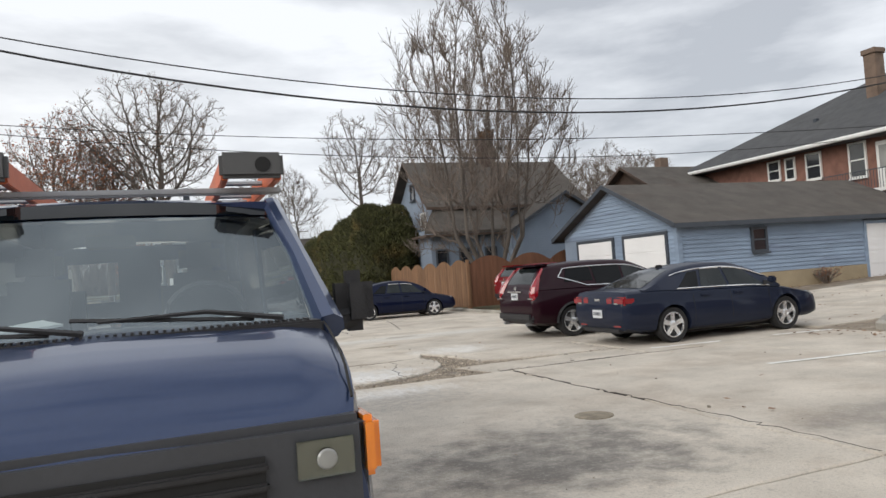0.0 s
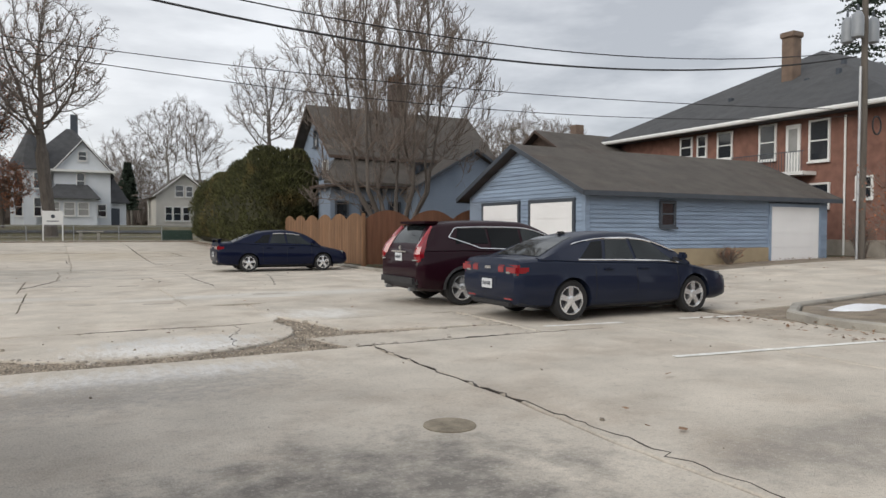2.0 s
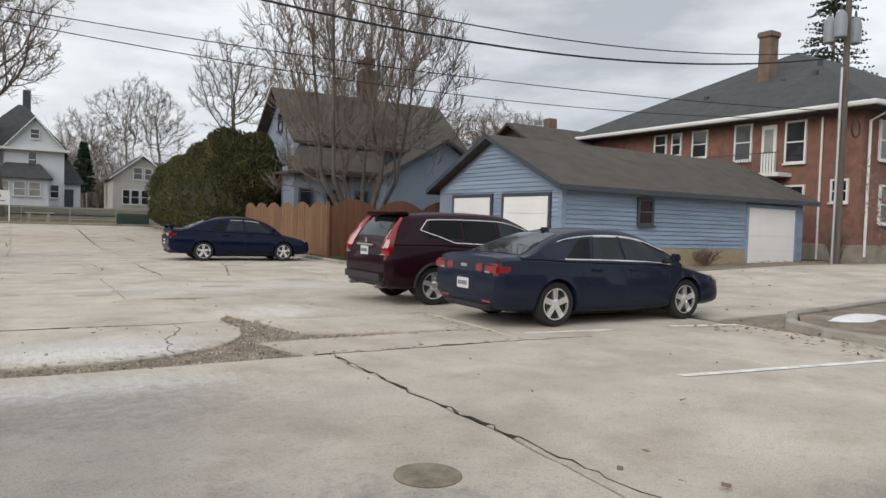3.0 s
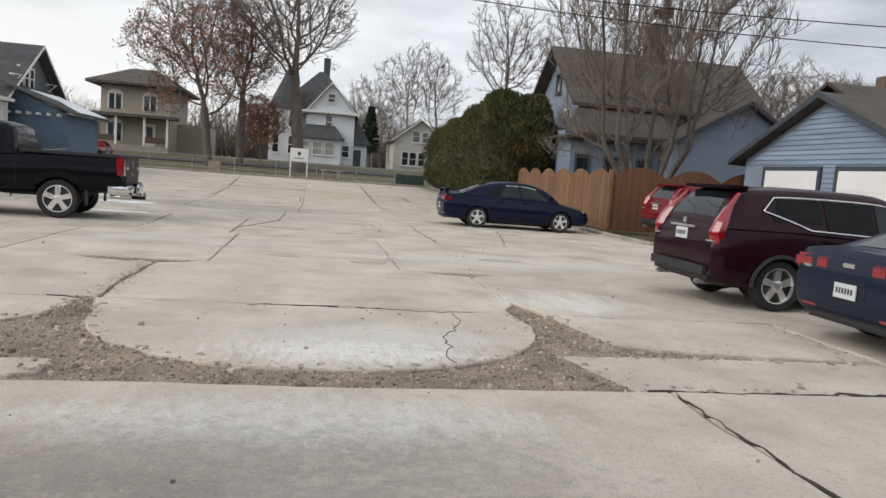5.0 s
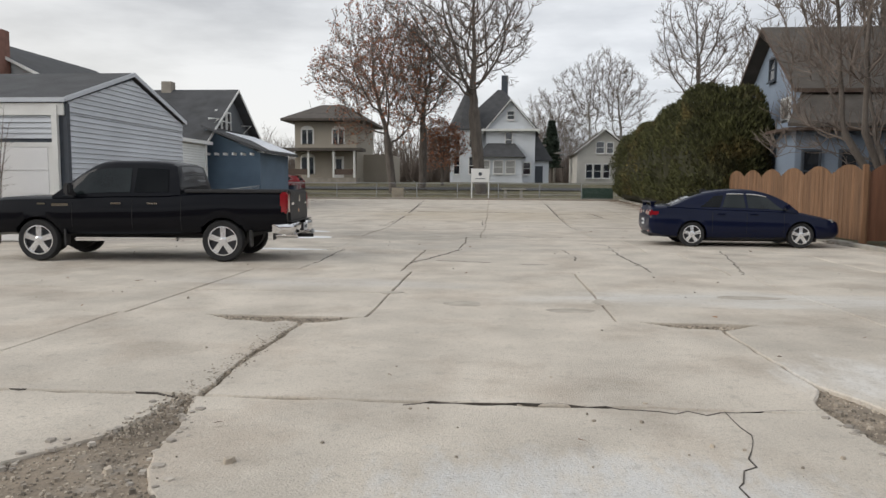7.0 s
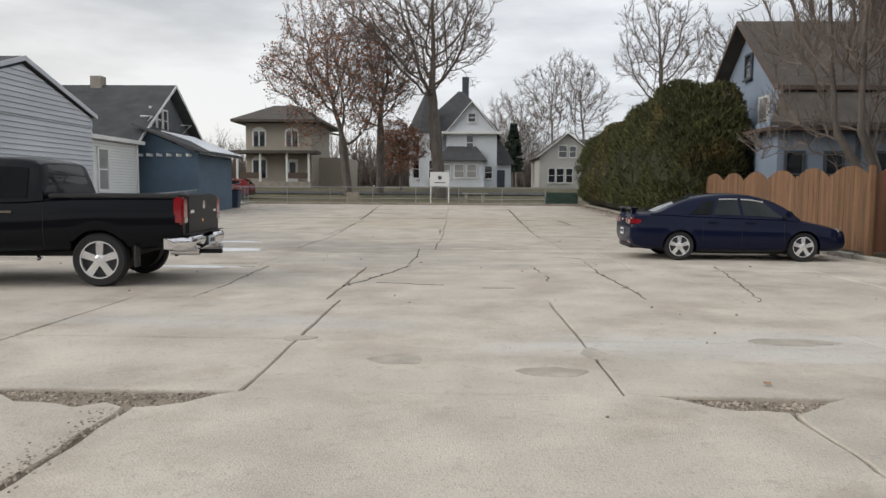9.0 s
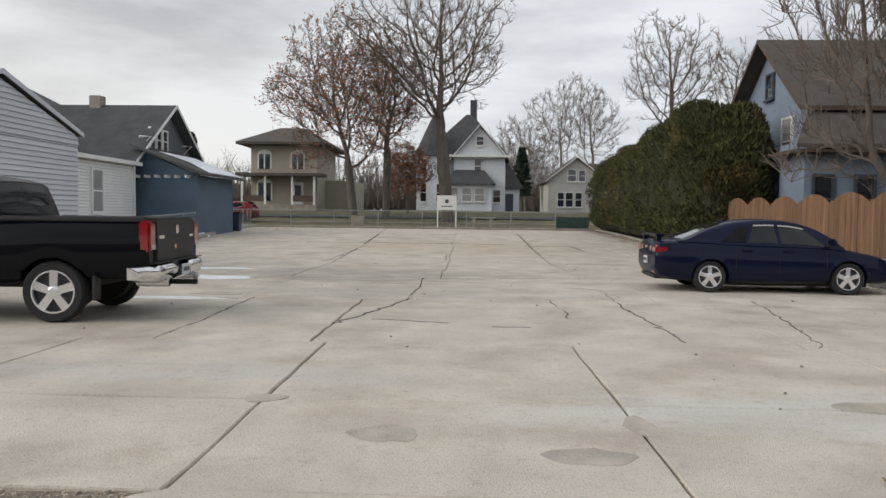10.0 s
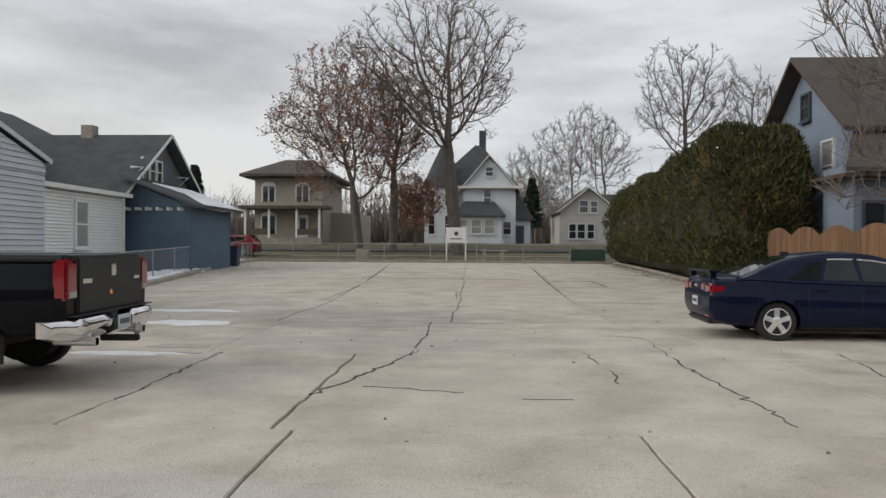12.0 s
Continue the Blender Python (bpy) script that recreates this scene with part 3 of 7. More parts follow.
def line_mark(ax, ay, bx, by, w=0.1):
    a, b = Vector((ax, ay, 0)), Vector((bx, by, 0))
    s = (b - a).cross(Vector((0, 0, 1))).normalized() * w / 2
    pts = [(p.x, p.y, ground_z(p.x, p.y) + 0.005) for p in (a - s, b - s, b + s, a + s)]
    tagged(part("parking_line", Geo().prism(pts, (0, 0, 0.003)), M_PAINT_LINE), "worn white painted parking line on concrete", "road marking", "parking lines")


line_mark(7.7, 7.62, 11.1, 7.18)
line_mark(7.9, 10.42, 9.3, 10.25)
line_mark(10.5, 10.2, 11.75, 9.95)
line_mark(7.55, 4.93, 11.2, 4.5)
g = Geo().lathe([(0.2, -0.02), (0.2, 0.004), (0.18, 0.008), (0.03, 0.008)], "z", 32, (4.0, 6.31, 0))
manhole = part("manhole_cover", g, material("rusty_iron", (0.3, 0.255, 0.19), 0.8, metal=0.3, var=0.4, scale=8, bump=0.6, bump_scale=60))
tagged(manhole, "round rusty iron manhole cover set in concrete", "manhole cover")


def kerb(name, pts, w, h, label, mat=None):
    g = Geo()
    rings = []
    for i, p in enumerate(pts):
        a, b = Vector(pts[max(i - 1, 0)]), Vector(pts[min(i + 1, len(pts) - 1)])
        d = (b - a).normalized()
        s = Vector((-d.y, d.x))
        z = ground_z(p[0], p[1])
        rings.append([(p[0] + s.x * o, p[1] + s.y * o, z + dz) for o, dz in ((-w / 2, -0.2), (-w / 2, h * 0.8), (-w / 2 + 0.03, h), (w / 2 - 0.03, h), (w / 2, h * 0.8), (w / 2, -0.2))])
    g.loft(rings)
    return tagged(part(name, g, mat or M_CURB), label, "kerb", kind="structure")


def dense(pts, step=0.5, jit=0.015):
    out = []
    for (a, b), (c, d) in zip(pts, pts[1:]):
        n = max(1, int(math.hypot(c - a, d - b) / step))
        out += [(a + (c - a) * i / n + random.uniform(-jit, jit), b + (d - b) * i / n + random.uniform(-jit, jit)) for i in range(n)]
    return out + [pts[-1]]


kerb("kerb_1", dense([(12.0, -6), (11.95, 6.5), (11.9, 8.6), (12.3, 9.4), (13.4, 10.1), (18.5, 10.5), (30, 10.5)]), 0.17, 0.13, "worn concrete kerb around the planted island")
kerb("kerb_2", dense([(-8.6, 33), (-11.3, 50), (-12.6, 60.6)]), 0.3, 0.16, "snow-dusted concrete kerb along the wire fence")
kerb("kerb_3", dense([(11.3, 27.0), (11.2, 33), (10.9, 45), (10.9, 60)]), 0.16, 0.12, "low concrete kerb below the cedar fence")
kerb("kerb_4", dense([(11.3, 27.0), (11.35, 23.4), (16, 23.2)]), 0.16, 0.1, "low concrete kerb before the stained fence")
kerb("kerb_5", dense([(-12.6, 60.8), (11, 60.8)]), 0.2, 0.14, "concrete kerb with dead leaves below the back fence", M_STONEBASE)


def mound(name, x0, x1, y0, y1, h, mat, label, category, n=24, ragged=0.35, seed=1):
    """A low uneven heap with a ragged outline."""
    cx, cy = (x0 + x1) / 2, (y0 + y1) / 2
    rings = []
    for s in (1.0, 0.85, 0.6, 0.3, 0.05):
        ring = []
        for k in range(n):
            a = 2 * math.pi * k / n
            q = 1 + ragged * noise.noise((math.cos(a) * 1.7, math.sin(a) * 1.7, seed * 3.7))
            x, y = cx + (x1 - x0) / 2 * s * q * math.cos(a), cy + (y1 - y0) / 2 * s * q * math.sin(a)
            ring.append((x, y, ground_z(x, y) - 0.04 + (h + 0.04) * (1 - s ** 2.5) ** 0.7 * (1 + 0.3 * noise.noise((x * 2, y * 2, seed)))))
        rings.append(ring)
    ob = part(name, Geo().loft(rings), mat, smooth=True)
    return tagged(ob, label, category)


island = Geo()
isl = dense([(12.08, -6), (12.02, 6.5), (12.0, 8.55), (12.4, 9.3), (13.45, 10.0), (18.5, 10.4), (30, 10.4), (30, -6)], 0.5, 0)
island.prism([(x, y, ground_z(x, y) + 0.07) for x, y in isl], (0, 0, -0.3))
tagged(part("island_bed", island, M_DIRT), "raised bed of bare earth and leaf litter", "planting bed", kind="structure")
for i, (a, b, c, d) in enumerate(((12.9, 15.2, 8.9, 9.7), (14.6, 17.0, 8.2, 8.9))):
    s = mound("snow_patch", a, b, c, d, 0.13, M_SNOW, "melting patch of old snow on the bed", "snow", seed=i)
for i, (a, b, c, d) in enumerate(((-11.4, -9.3, 34, 41), (-12.6, -10.9, 40, 50), (-14, -12.2, 49, 59), (-10.2, -8.8, 32, 37), (-4.4, -2.5, 27.5, 28.5), (-5.9, -2.9, 30.1, 30.9), (-3.7, -1.6, 23.9, 24.3))):
    low_snow = i > 3
    mound("snow_patch", a, b, c, d, 0.03 if low_snow else 0.2, M_SNOW if not low_snow else material("packed_slush", (0.78, 0.79, 0.79), 0.6, var=0.15, bump=0.2), "thin melting snow beside the kerb" if not low_snow else "thin packed slush on concrete", "snow", ragged=0.7, seed=i + 5)


# ---- buildings ----
def roof_plane(parent, pts, mat, thick=0.14, label=""):
    return part("roof", Geo().prism(pts, (0, 0, -thick)), mat, parent, label)


def window(parent, c, w, h, face, pane=None, frame_mat=None, bars=True, name="window", sill=True, fr=0.09):
    """A sash window on a wall: c is the middle of its foot; face is '-y', '+x' or '-x'."""
    pane, frame_mat = pane or M_WINDOW, frame_mat or M_WHITE
    m = {"-y": pose(*c), "+x": pose(*c, 0, 0, 90), "-x": pose(*c, 0, 0, -90)}[face]
    p = part(name, Geo().box(-w / 2, w / 2, -0.03, 0.05, 0, h), pane, parent)
    p.matrix_basis = m
    f = Geo()
    f.box(-w / 2 - fr, -w / 2, -0.07, 0.05, -fr, h + fr).box(w / 2, w / 2 + fr, -0.07, 0.05, -fr, h + fr)
    f.box(-w / 2, w / 2, -0.07, 0.05, h, h + fr).box(-w / 2, w / 2, -0.07, 0.05, -fr, 0)
    if bars:
        f.box(-w / 2, w / 2, -0.055, 0.02, h / 2 - 0.03, h / 2 + 0.03)
    part("frame", f, frame_mat, p)
    if sill:
        part("sill", Geo().box(-w / 2 - fr - 0.04, w / 2 + fr + 0.04, -0.13, -0.072, -fr - 0.06, -fr + 0.01), frame_mat, p)
    return p


def boards(parent, face, at, outline, step, mat, name="board", lap=0.03, gap=0.0):
    """Lap boards over a convex wall outline [(u, z)...]; at: the wall's plane; face '-y', '+x' or '-x'."""
    zs = [p[1] for p in outline]
    z = min(zs)

    def span(h):
        us = []
        for (u0, z0), (u1, z1) in zip(outline, outline[1:] + outline[:1]):
            if (z0 - h) * (z1 - h) <= 0 and z0 != z1:
                us.append(u0 + (u1 - u0) * (h - z0) / (z1 - z0))
            elif z0 == h and z1 == h:
                us += [u0, u1]
        return (min(us), max(us)) if us else None

    def place(u, o, h):
        return (u, at - o, h) if face == "-y" else (at + o, u, h) if face == "+x" else (at - o, u, h)

    while z < max(zs) - 0.03:
        top = min(z + step - gap, max(zs) - 0.002)
        a, b = span(z + 0.002), span(top - 0.002)
        if a and b:
            v = [place(a[0], lap + 0.012, z), place(a[1], lap + 0.012, z), place(b[1], 0.008, top), place(b[0], 0.008, top),
                 place(a[0], -0.01, z), place(a[1], -0.01, z), place(b[1], -0.01, top), place(b[0], -0.01, top)]
            part(name, Geo().add(v, [(0, 1, 2, 3), (7, 6, 5, 4), (4, 5, 1, 0), (5, 6, 2, 1), (6, 7, 3, 2), (7, 4, 0, 3)]), mat, parent)
        z += step


def gable_solid(axis, a0, a1, b0, b1, z0, ze, zr, ridge=None):
    """A gabled wall body: axis 'x' has its ridge along x; a: along the ridge, b: across it."""
    r = (b0 + b1) / 2 if ridge is None else ridge
    out = [(b0, z0), (b1, z0), (b1, ze), (r, zr), (b0, ze)]
    if axis == "x":
        return Geo().prism([(a0, b, z) for b, z in out], (a1 - a0, 0, 0))
    return Geo().prism([(b, a0, z) for b, z in out], (0, a1 - a0, 0))


def gable_roof(parent, axis, a0, a1, b0, b1, ze, zr, mat, over=0.35, ridge=None, thick=0.13, fascia=None):
    r = (b0 + b1) / 2 if ridge is None else ridge
    for b in (b0, b1):
        d = -1 if b < r else 1
        slope = (zr - ze) / abs(r - b)
        eb, ez = b + d * over, ze - slope * over
        q = [(a0 - over, eb, ez + thick), (a1 + over, eb, ez + thick), (a1 + over, r, zr + thick), (a0 - over, r, zr + thick)]
        if axis == "y":
            q = [(y, x, z) for x, y, z in q]
        roof_plane(parent, q, mat, thick)
        if fascia:
            for e in (a0 - over - 0.03, a1 + over):
                w = [(e, eb, ez + thick + 0.01), (e, r, zr + thick + 0.01), (e, r, zr - 0.03), (e, eb, ez - 0.03)]
                if axis == "y":
                    w = [(y, x, z) for x, y, z in w]
                part("rake_board", Geo().prism(w, (0.03, 0, 0) if axis == "x" else (0, 0.03, 0)), fascia, parent)
            w = Geo()
            if axis == "x":
                w.box(a0 - over, a1 + over, min(eb, eb - d * 0.03), max(eb, eb - d * 0.03), ez - 0.04, ez + thick - 0.01) if d > 0 else w.box(a0 - over, a1 + over, eb - 0.03, eb, ez - 0.04, ez + thick - 0.01)
                part("fascia", w, fascia, parent)


def garage_door(parent, face, at, u0, u1, z0, z1, trim):
    m = {"-y": pose((u0 + u1) / 2, at, z0), "-x": pose(at, (u0 + u1) / 2, z0, 0, 0, -90)}[face]
    w, h = u1 - u0, z1 - z0
    d = part("door", Geo().box(-w / 2, w / 2, -0.04, 0.03, 0, h), M_DOORWHITE, parent)
    d.matrix_basis = m
    for i in range(4):
        part("door_panel", Geo().bevel_box(-w / 2 + 0.02, w / 2 - 0.02, -0.06, -0.03, i * h / 4 + 0.012, (i + 1) * h / 4 - 0.012, 0.008), M_DOORWHITE, d)
    f = Geo().box(-w / 2 - 0.12, -w / 2, -0.06, 0.03, 0, h + 0.12).box(w / 2, w / 2 + 0.12, -0.06, 0.03, 0, h + 0.12).box(-w / 2, w / 2, -0.06, 0.03, h, h + 0.12)
    part("door_frame", f, trim, d)
    return d


# blue garage
blue_garage = thing("garage", "weathered blue clapboard garage with brown shingle roof", "garage")
part("wall", gable_solid("x", 16.18, 28.55, 19.5, 26.8, 0.0, 2.78, 4.42), M_BLUE_LAP, blue_garage)
gable_roof(blue_garage, "x", 16.18, 28.55, 19.5, 26.8, 2.8, 4.46, M_SHINGLE_BROWN, 0.4, fascia=M_DARKTRIM_LAPSHADE)
part("masonry_base", Geo().box(16.3, 25.0, 19.44, 19.52, -0.2, 0.85), M_TANBASE, blue_garage)
boards(blue_garage, "-y", 19.49, [(16.3, 0.86), (24.98, 0.86), (24.98, 2.6), (16.3, 2.6)], 0.145, M_BLUE_SIDING)
boards(blue_garage, "-y", 19.49, [(28.1, 0.3), (28.53, 0.3), (28.53, 2.6), (28.1, 2.6)], 0.145, M_BLUE_SIDING)
boards(blue_garage, "-x", 16.19, [(19.6, 2.6), (26.7, 2.6), (23.15, 4.3)], 0.145, M_BLUE_SIDING)
boards(blue_garage, "-x", 16.19, [(22.6, 0.2), (23.1, 0.2), (23.1, 2.6), (22.6, 2.6)], 0.145, M_BLUE_SIDING)
boards(blue_garage, "-x", 16.19, [(19.62, 0.2), (19.95, 0.2), (19.95, 2.6), (19.62, 2.6)], 0.145, M_BLUE_SIDING)
garage_door(blue_garage, "-x", 16.17, 20.08, 22.45, 0.15, 2.42, M_DARKTRIM_LAPSHADE)
garage_door(blue_garage, "-x", 16.17, 23.25, 25.65, 0.15, 2.42, M_DARKTRIM_LAPSHADE)
garage_door(blue_garage, "-y", 19.47, 25.1, 27.95, 0.3, 2.4, M_BLUE_SIDING)
window(blue_garage, (19.72, 19.46, 1.68), 0.56, 0.72, "-y", frame_mat=M_DARKTRIM_LAPSHADE)
part("corner_board", Geo().box(16.12, 16.3, 19.43, 19.6, 0.0, 2.75), M_BLUE_SIDING, blue_garage)

# brick apartment building
brick = thing("brick_building", "two-storey red brick building with grey hip roof", "building")
BX0, BX1, BY0, BY1, BE = 32.0, 52.0, 19.2, 36.0, 6.75
part("wall", Geo().box(BX0, BX1, BY0, BY1, -0.2, BE), M_BRICK, brick)
part("stone_base", Geo().box(BX0 - 0.07, BX1, BY0 - 0.07, BY1, -0.3, 1.1), M_STONEBASE, brick)
O = 0.95
e = [(BX0 - O, BY0 - O), (BX1 + O, BY0 - O), (BX1 + O, BY1 + O), (BX0 - O, BY1 + O)]
RZ, R0, R1, RY = 11.9, (40.2, 27.6), (44.5, 27.6), 27.6
roof = Geo().add([(x, y, BE + 0.2) for x, y in e] + [(*R0, RZ), (*R1, RZ)] + [(x, y, BE) for x, y in e],
                 [(0, 1, 5, 4), (1, 2, 5), (2, 3, 4, 5), (3, 0, 4), (0, 6, 7, 1), (1, 7, 8, 2), (2, 8, 9, 3), (3, 9, 6, 0), (9, 8, 7, 6)])
roof_ob = part("roof", roof, M_SHINGLE_GREY, brick)
gut = Geo().tube([(e[3][0], e[3][1], BE + 0.1), (e[0][0] - 0.02, e[0][1] - 0.02, BE + 0.1), (e[1][0], e[1][1], BE + 0.1)], 0.11, 6)
part("gutter", gut, M_WHITE, brick, "white metal gutter")
ch = part("chimney", Geo().bevel_box(35.8, 36.5, 26.3, 27.0, 8.0, 11.85, 0.03), M_TANBRICK, brick)
part("chimney_cap", Geo().bevel_box(35.72, 36.58, 26.22, 27.08, 11.85, 12.15, 0.04), M_TANBRICK, ch)
for y, z, h, w in ((30.0, 5.6, 0.95, 0.7), (25.0 - 0.15, 5.0, 1.6, 0.8), (27.4, 5.3, 1.25, 0.8), (22.15, 4.75, 1.75, 0.85), (28.9, 5.5, 1.05, 0.5)):
    window(brick, (BX0 - 0.02, y, z), w, h, "-x")
dr = part("balcony_door", Geo().box(BX0 - 0.06, BX0 + 0.02, 23.1, 23.85, 4.25, 6.5), M_WHITE, brick)
part("glazing", Geo().box(BX0 - 0.075, BX0 - 0.061, 23.25, 23.7, 5.2, 6.3), M_CURTAIN, dr)
bal = part("balcony", Geo().box(BX0 - 1.0, BX0, 22.3, 26.2, 4.05, 4.22), M_WHITE, brick, "white balcony slab with iron railing")
rail = Geo()
for i in range(27):
    y = 22.35 + i * 0.147
    rail.box(BX0 - 0.98, BX0 - 0.96, y, y + 0.018, 4.22, 5.1)
rail.box(BX0 - 0.99, BX0 - 0.95, 22.3, 26.2, 5.1, 5.14)
part("railing", rail, M_DARKTRIM_LAPSHADE, bal)
window(brick, (BX0 - 0.02, 20.05, 2.95), 0.6, 0.85, "-x")
window(brick, (BX0 - 0.02, 22.1, 2.6), 0.8, 1.0, "-x")
for x, z, w, h in ((33.7, 4.8, 0.85, 1.55), (35.2, 4.8, 0.8, 1.55), (37.3, 4.95, 0.7, 1.5), (34.6, 2.1, 2.2, 1.5), (39.5, 4.9, 0.8, 1.5), (39.0, 2.1, 1.2, 1.5)):
    window(brick, (x, BY0 - 0.02, z), w, h, "-y")
part("downspout", Geo().tube([(32.5, 18.3, 6.75), (32.35, 19.1, 6.3), (32.35, 19.1, 0.6)], 0.06, 6), M_WHITE, brick)
part("downspout", Geo().tube([(31.9, 20.9, 6.6), (31.9, 20.9, 0.4)], 0.05, 6), M_WHITE, brick)
dm = part("dormer", gable_solid("y", 21.5, 27, 44.6, 49.4, 7.6, 10.0, 10.2), M_WHITE_LAP, brick)
part("dormer_roof", Geo().box(44.2, 49.8, 21.1, 27, 10.15, 10.4), M_WHITE, dm)
part("dormer_window", Geo().box(47.6, 48.9, 21.44, 21.52, 8.7, 9.8), M_WINDOW, dm)
for x, y, z in ((35.4, 23.5, 9.2), (35.4, 25.2, 9.0), (34.3, 29.0, 8.5), (36.9, 24.2, 10.0)):
    part("roof_vent", Geo().box(x - 0.1, x + 0.1, y - 0.1, y + 0.1, z - 0.6, z + 0.35), M_DARKTRIM_LAPSHADE, brick)

# low house behind the garage
back_house = thing("house", "low house with brown shingle roof behind the garage", "house")
part("wall", gable_solid("x", 27.2, 35.8, 33, 41, 0, 5.2, 7.4), M_BROWNTRIM, back_house)
gable_roof(back_house, "x", 27.2, 35.8, 33, 41, 5.2, 7.4, M_SHINGLE_BROWN, 0.5, fascia=M_BROWNTRIM)
part("chimney", Geo().box(30.2, 30.8, 37.4, 38.0, 6.8, 8.2), M_TANBRICK, back_house)

# blue two-storey house behind the cedar fence
bh = thing("house", "blue clapboard two-storey house with brown shingle roof", "house")
part("wall", gable_solid("x", 14.6, 24.2, 38.5, 45.3, 0, 5.75, 8.5), M_BLUE_LAP, bh)
gable_roof(bh, "x", 14.6, 24.2, 38.5, 45.3, 5.85, 8.62, M_SHINGLE_BROWN, 0.6, fascia=M_BROWNTRIM)
part("wing_wall", gable_solid("y", 35.6, 38.5, 18.1, 25.1, 0, 3.75, 5.75), M_BLUE_LAP, bh)
gable_roof(bh, "y", 35.6, 38.3, 18.1, 25.1, 3.8, 5.82, M_SHINGLE_BROWN, 0.35, fascia=M_DARKTRIM_LAPSHADE)
part("bay_wall", Geo().box(13.6, 18.0, 36.6, 38.5, 0, 4.1), M_BLUE_LAP, bh)
roof_plane(bh, [(13.05, 36.0, 3.95), (18.6, 36.0, 3.95), (18.6, 38.5, 5.6), (14.6, 38.5, 5.6)], M_SHINGLE_BROWN, 0.14)
part("soffit", Geo().box(13.1, 18.5, 36.05, 38.4, 3.68, 3.79), M_BROWNTRIM, bh)
for y, z, w, h in ((40.2, 3.6, 0.75, 1.7), (43.4, 3.6, 0.75, 1.7), (40.0, 0.9, 0.8, 1.6), (42.9, 0.9, 0.8, 1.6)):
    window(bh, (14.58, y, z), w, h, "-x", pane=M_CURTAIN if z > 3 else None)
window(bh, (14.58, 41.9, 6.4), 0.6, 0.9, "-x", frame_mat=M_DARKTRIM_LAPSHADE)
for x in (14.2, 15.6, 17.2):
    window(bh, (x, 36.58, 1.4), 0.55, 1.5, "-y", frame_mat=M_DARKTRIM_LAPSHADE)
part("corner_board", Geo().box(16.35, 16.5, 36.54, 36.6, 0, 3.7), M_DARKTRIM_LAPSHADE, bh)
part("chimney", Geo().box(19.3, 20.2, 41.4, 42.3, 7.5, 10.4), M_BROWNTRIM, bh)
part("wall_lamp", Geo().bevel_box(21.5, 21.7, 35.4, 35.58, 3.2, 3.4, 0.03), M_DARKTRIM_LAPSHADE, bh)
part("deck", Geo().box(22.2, 24.6, 33.8, 35.5, 0.2, 1.2), M_WHITE, bh)

# grey garage
gg = thing("garage", "pale grey lap-sided garage with white door", "garage")
# wall body coloured dark so the board gaps show as lap shadows
part("wall", gable_solid("x", -19, -8.72, 25.2, 31.84, 0, 3.55, 4.62), M_DARKTRIM_LAPSHADE, gg)
gable_roof(gg, "x", -19, -8.72, 25.2, 31.84, 3.6, 4.68, M_SHINGLE_GREY, 0.12, fascia=M_GREY_SIDING, thick=0.08)
boards(gg, "+x", -8.71, [(25.22, 0.0), (31.82, 0.0), (31.82, 3.3), (25.22, 3.3)], 0.135, M_GREY_SIDING, gap=0.008)
boards(gg, "+x", -8.69, [(25.22, 3.3), (31.82, 3.3), (31.82, 3.52), (28.52, 4.55), (25.22, 3.52)], 0.135, M_GREY_SIDING, gap=0.008)
boards(gg, "-y", 25.19, [(-18.9, 2.62), (-8.9, 2.62), (-8.9, 3.2), (-18.9, 3.2)], 0.135, M_GREY_SIDING, gap=0.008)
boards(gg, "-y", 25.19, [(-18.9, 0), (-12.8, 0), (-12.8, 2.62), (-18.9, 2.62)], 0.135, M_GREY_SIDING, gap=0.008)
part("fascia_board", Geo().box(-19, -8.68, 25.12, 25.18, 3.2, 3.5), M_WHITE, gg)
part("downspout", Geo().box(-8.98, -8.84, 25.08, 25.18, 0, 3.45), M_WHITE, gg)
part("corner_board", Geo().box(-8.72, -8.62, 25.17, 25.3, 0, 3.5), M_DARKTRIM_LAPSHADE, gg)
garage_door(gg, "-y", 25.16, -12.5, -9.1, 0.02, 2.4, M_WHITE)

# house behind the grey garage
fh = thing("house", "house with grey roof and red brick chimney", "house")
part("wall", gable_solid("y", 44, 56, -33, -19.5, 0, 6.0, 9.2), M_WHITE_LAP, fh)
gable_roof(fh, "y", 44, 56, -33, -19.5, 6.0, 9.3, M_SHINGLE_GREY, 0.5, fascia=M_WHITE)
part("chimney", Geo().bevel_box(-24.6, -23.4, 42.6, 43.9, 0, 9.4, 0.04), M_BRICK, fh)
part("flue", Geo().lathe([(0.22, 9.4), (0.2, 10.1)], "z", 12, (-24, 43.2, 0)), M_STONEBASE, fh)

# bungalow with its white and blue additions
bg = thing("house", "dark shingled bungalow with white rake boards", "house")
part("wall", gable_solid("x", -30, -14.2, 46.2, 54.6, 0, 4.1, 7.0, 50.4), M_DARKSHAKE, bg)
gable_roof(bg, "x", -30, -14.2, 46.2, 54.6, 4.15, 7.1, M_SHINGLE_GREY, 0.6, ridge=50.4, fascia=M_WHITE)
for y in (48.6, 49.35, 50.1):
    window(bg, (-14.18, y, 4.7), 0.5, 1.05, "+x", sill=False)
for y in (52.4, 47.2):
    part("bracket", Geo().tube([(-14.2, y, 5.2), (-13.6, y, 5.2), (-14.2, y, 4.6)], 0.06, 4), M_WHITE, bg)
part("chimney", Geo().box(-18.3, -17.7, 50.1, 50.7, 6.5, 7.7), M_STONEBASE, bg)
wa = thing("house_addition", "white lap-sided flat-roofed house addition", "house")
